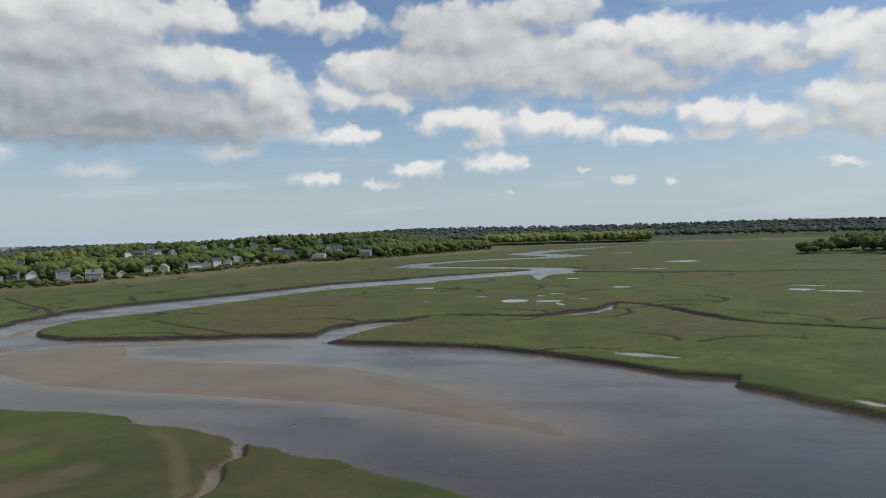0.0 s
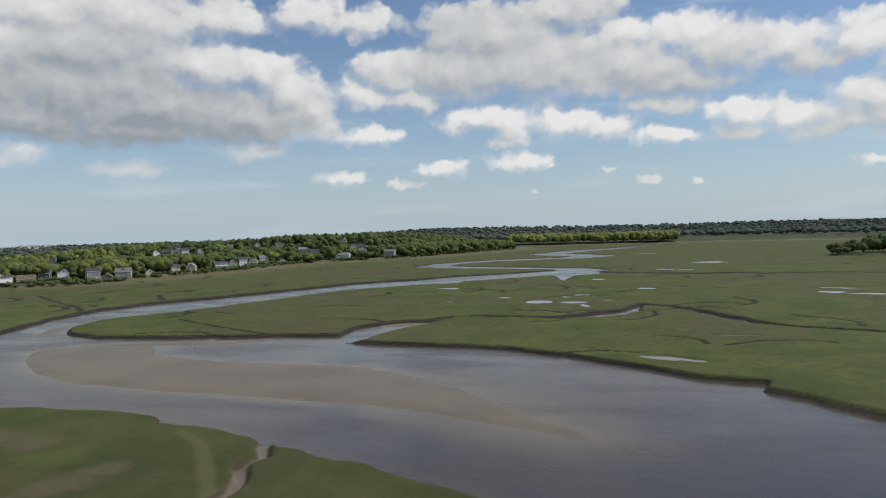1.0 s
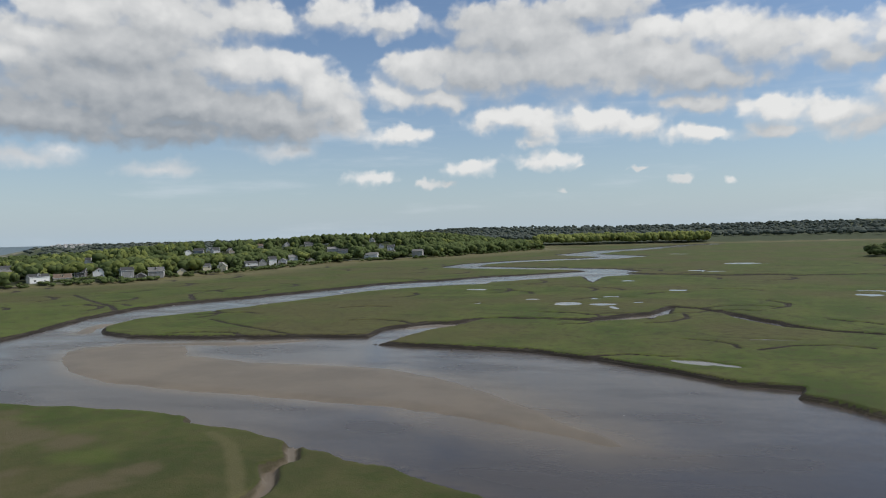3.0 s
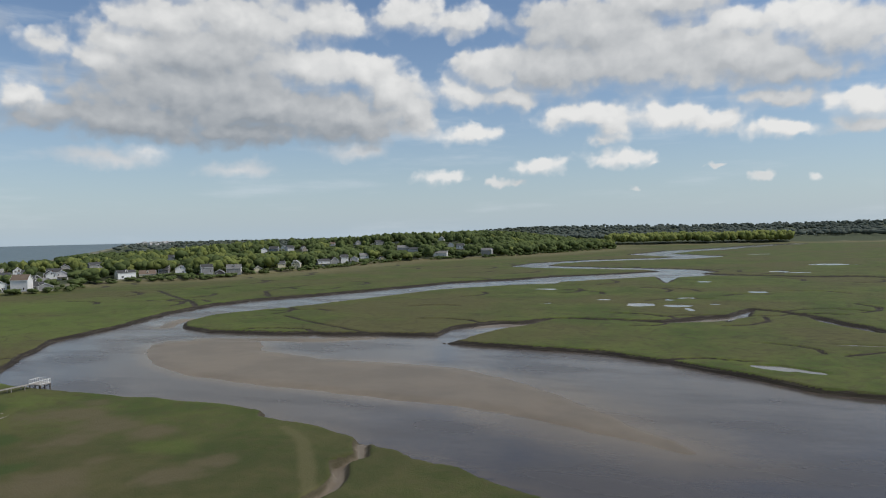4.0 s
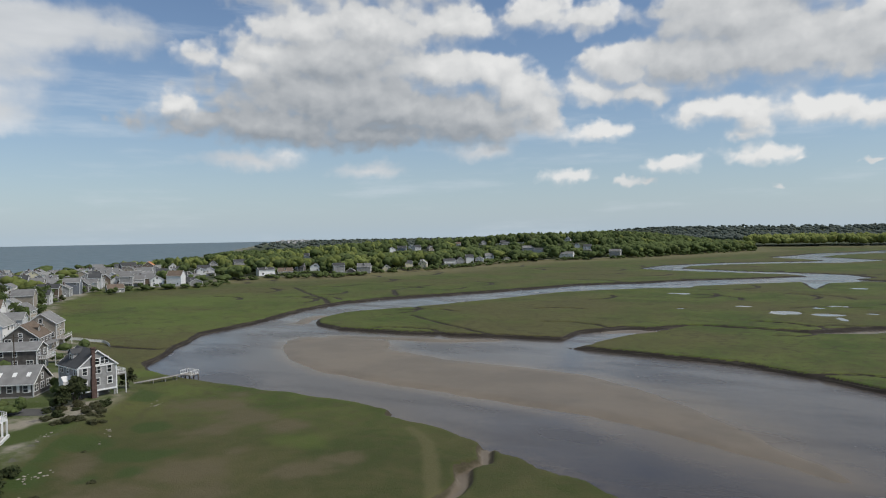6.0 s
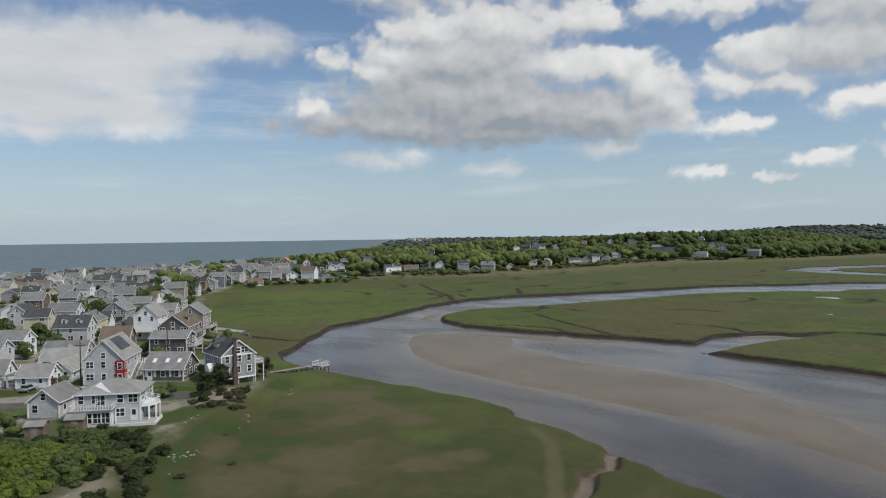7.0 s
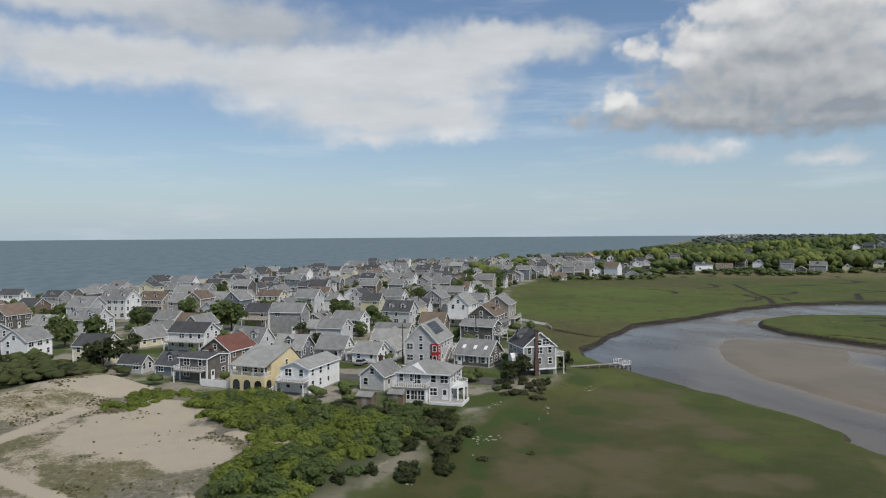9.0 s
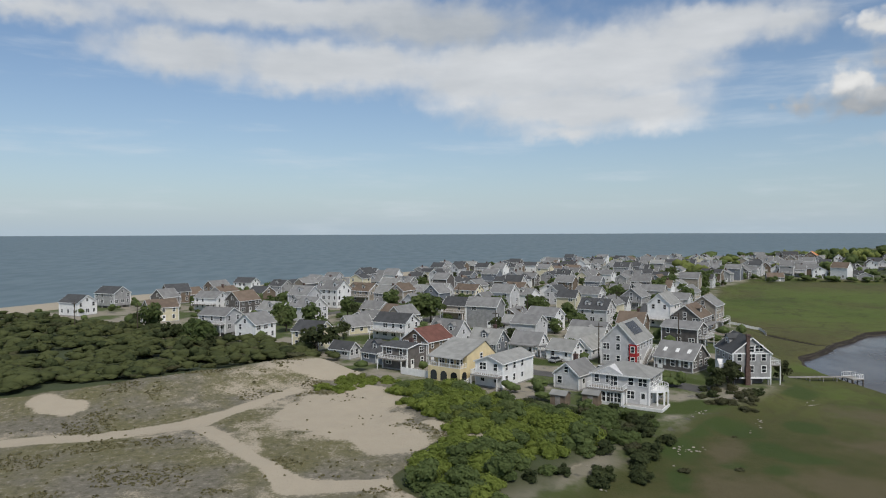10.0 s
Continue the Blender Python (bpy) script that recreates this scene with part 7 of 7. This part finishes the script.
# tufts of beach grass and pale stones, on the dunes
def tufts():
    r_ = np.random.default_rng(51)
    x, y = r_.uniform(-185, -70, 40000), r_.uniform(-75, 40, 40000)
    z, cover = land(x, y)
    clump = fbm(x / 7, y / 7, 93)
    ok = (cover["sand"] > 0.6) & (r_.uniform(0, 1, len(x)) < np.where(clump > 0.08, 0.9, 0.02) * (0.02 + cover["beachgrass"]) * 1.6)
    x, y, z = x[ok][:4000], y[ok][:4000], z[ok][:4000]
    vs, fs, n = [], [], 0
    for a, b, c in zip(x, y, z):
        size = r_.uniform(0.14, 0.42)
        v, f = leaf_cloud(r_, [(np.zeros(3), size * 0.5)], 9, size * 0.34, 0.6)
        vs.append(v + np.array([a, b, c + size * 0.12]))
        fs.append(f + n)
        n += len(v)
    v = np.concatenate(vs)
    me = mesh_from("beach_grass_tufts", v, np.concatenate(fs), {"tint": np.zeros(len(v))}, False)
    me.materials.append(TUFT)
    tagged(new("beach_grass_tufts", me), "dark tufts of beach grass on pale sand", "beach grass", kind="stuff")


tufts()


def stones():
    rng_ = random.Random(61)
    spots = []
    for a, b in (((-100, 36), (-88, 33)), ((-106, 56), (-98, 46)), ((-106, 54), (-103, 50)), ((-119, 74), (-113, 66)), ((-131, 91), (-128, 88)), ((-120, 60), (-123, 66))):
        for k in range(9):
            f = rng_.random()
            spots.append((a[0] + f * (b[0] - a[0]) + rng_.uniform(-1.2, 1.2), a[1] + f * (b[1] - a[1]) + rng_.uniform(-1.2, 1.2)))
    for x, y in spots:
        bm = bmesh.new()
        bmesh.ops.create_icosphere(bm, subdivisions=2, radius=0.5)
        for v in bm.verts:
            v.co *= 1 + 0.35 * noise.noise(v.co * 2.3 + Vector((x, y, 0)))
            v.co.z *= 0.5
        size = rng_.uniform(0.15, 0.45)
        bmesh.ops.transform(bm, matrix=pose(x, y, height(x, y) + 0.05, 0, 0, rng_.uniform(0, 360)) @ Matrix.Diagonal((size * 1.4, size, size * 0.8, 1)), verts=bm.verts)
        ob = part("stone", bm, ROCK, None)
        tagged(ob, "pale weathered stone lying in the marsh edge", "stone", "stones at the marsh edge")


stones()
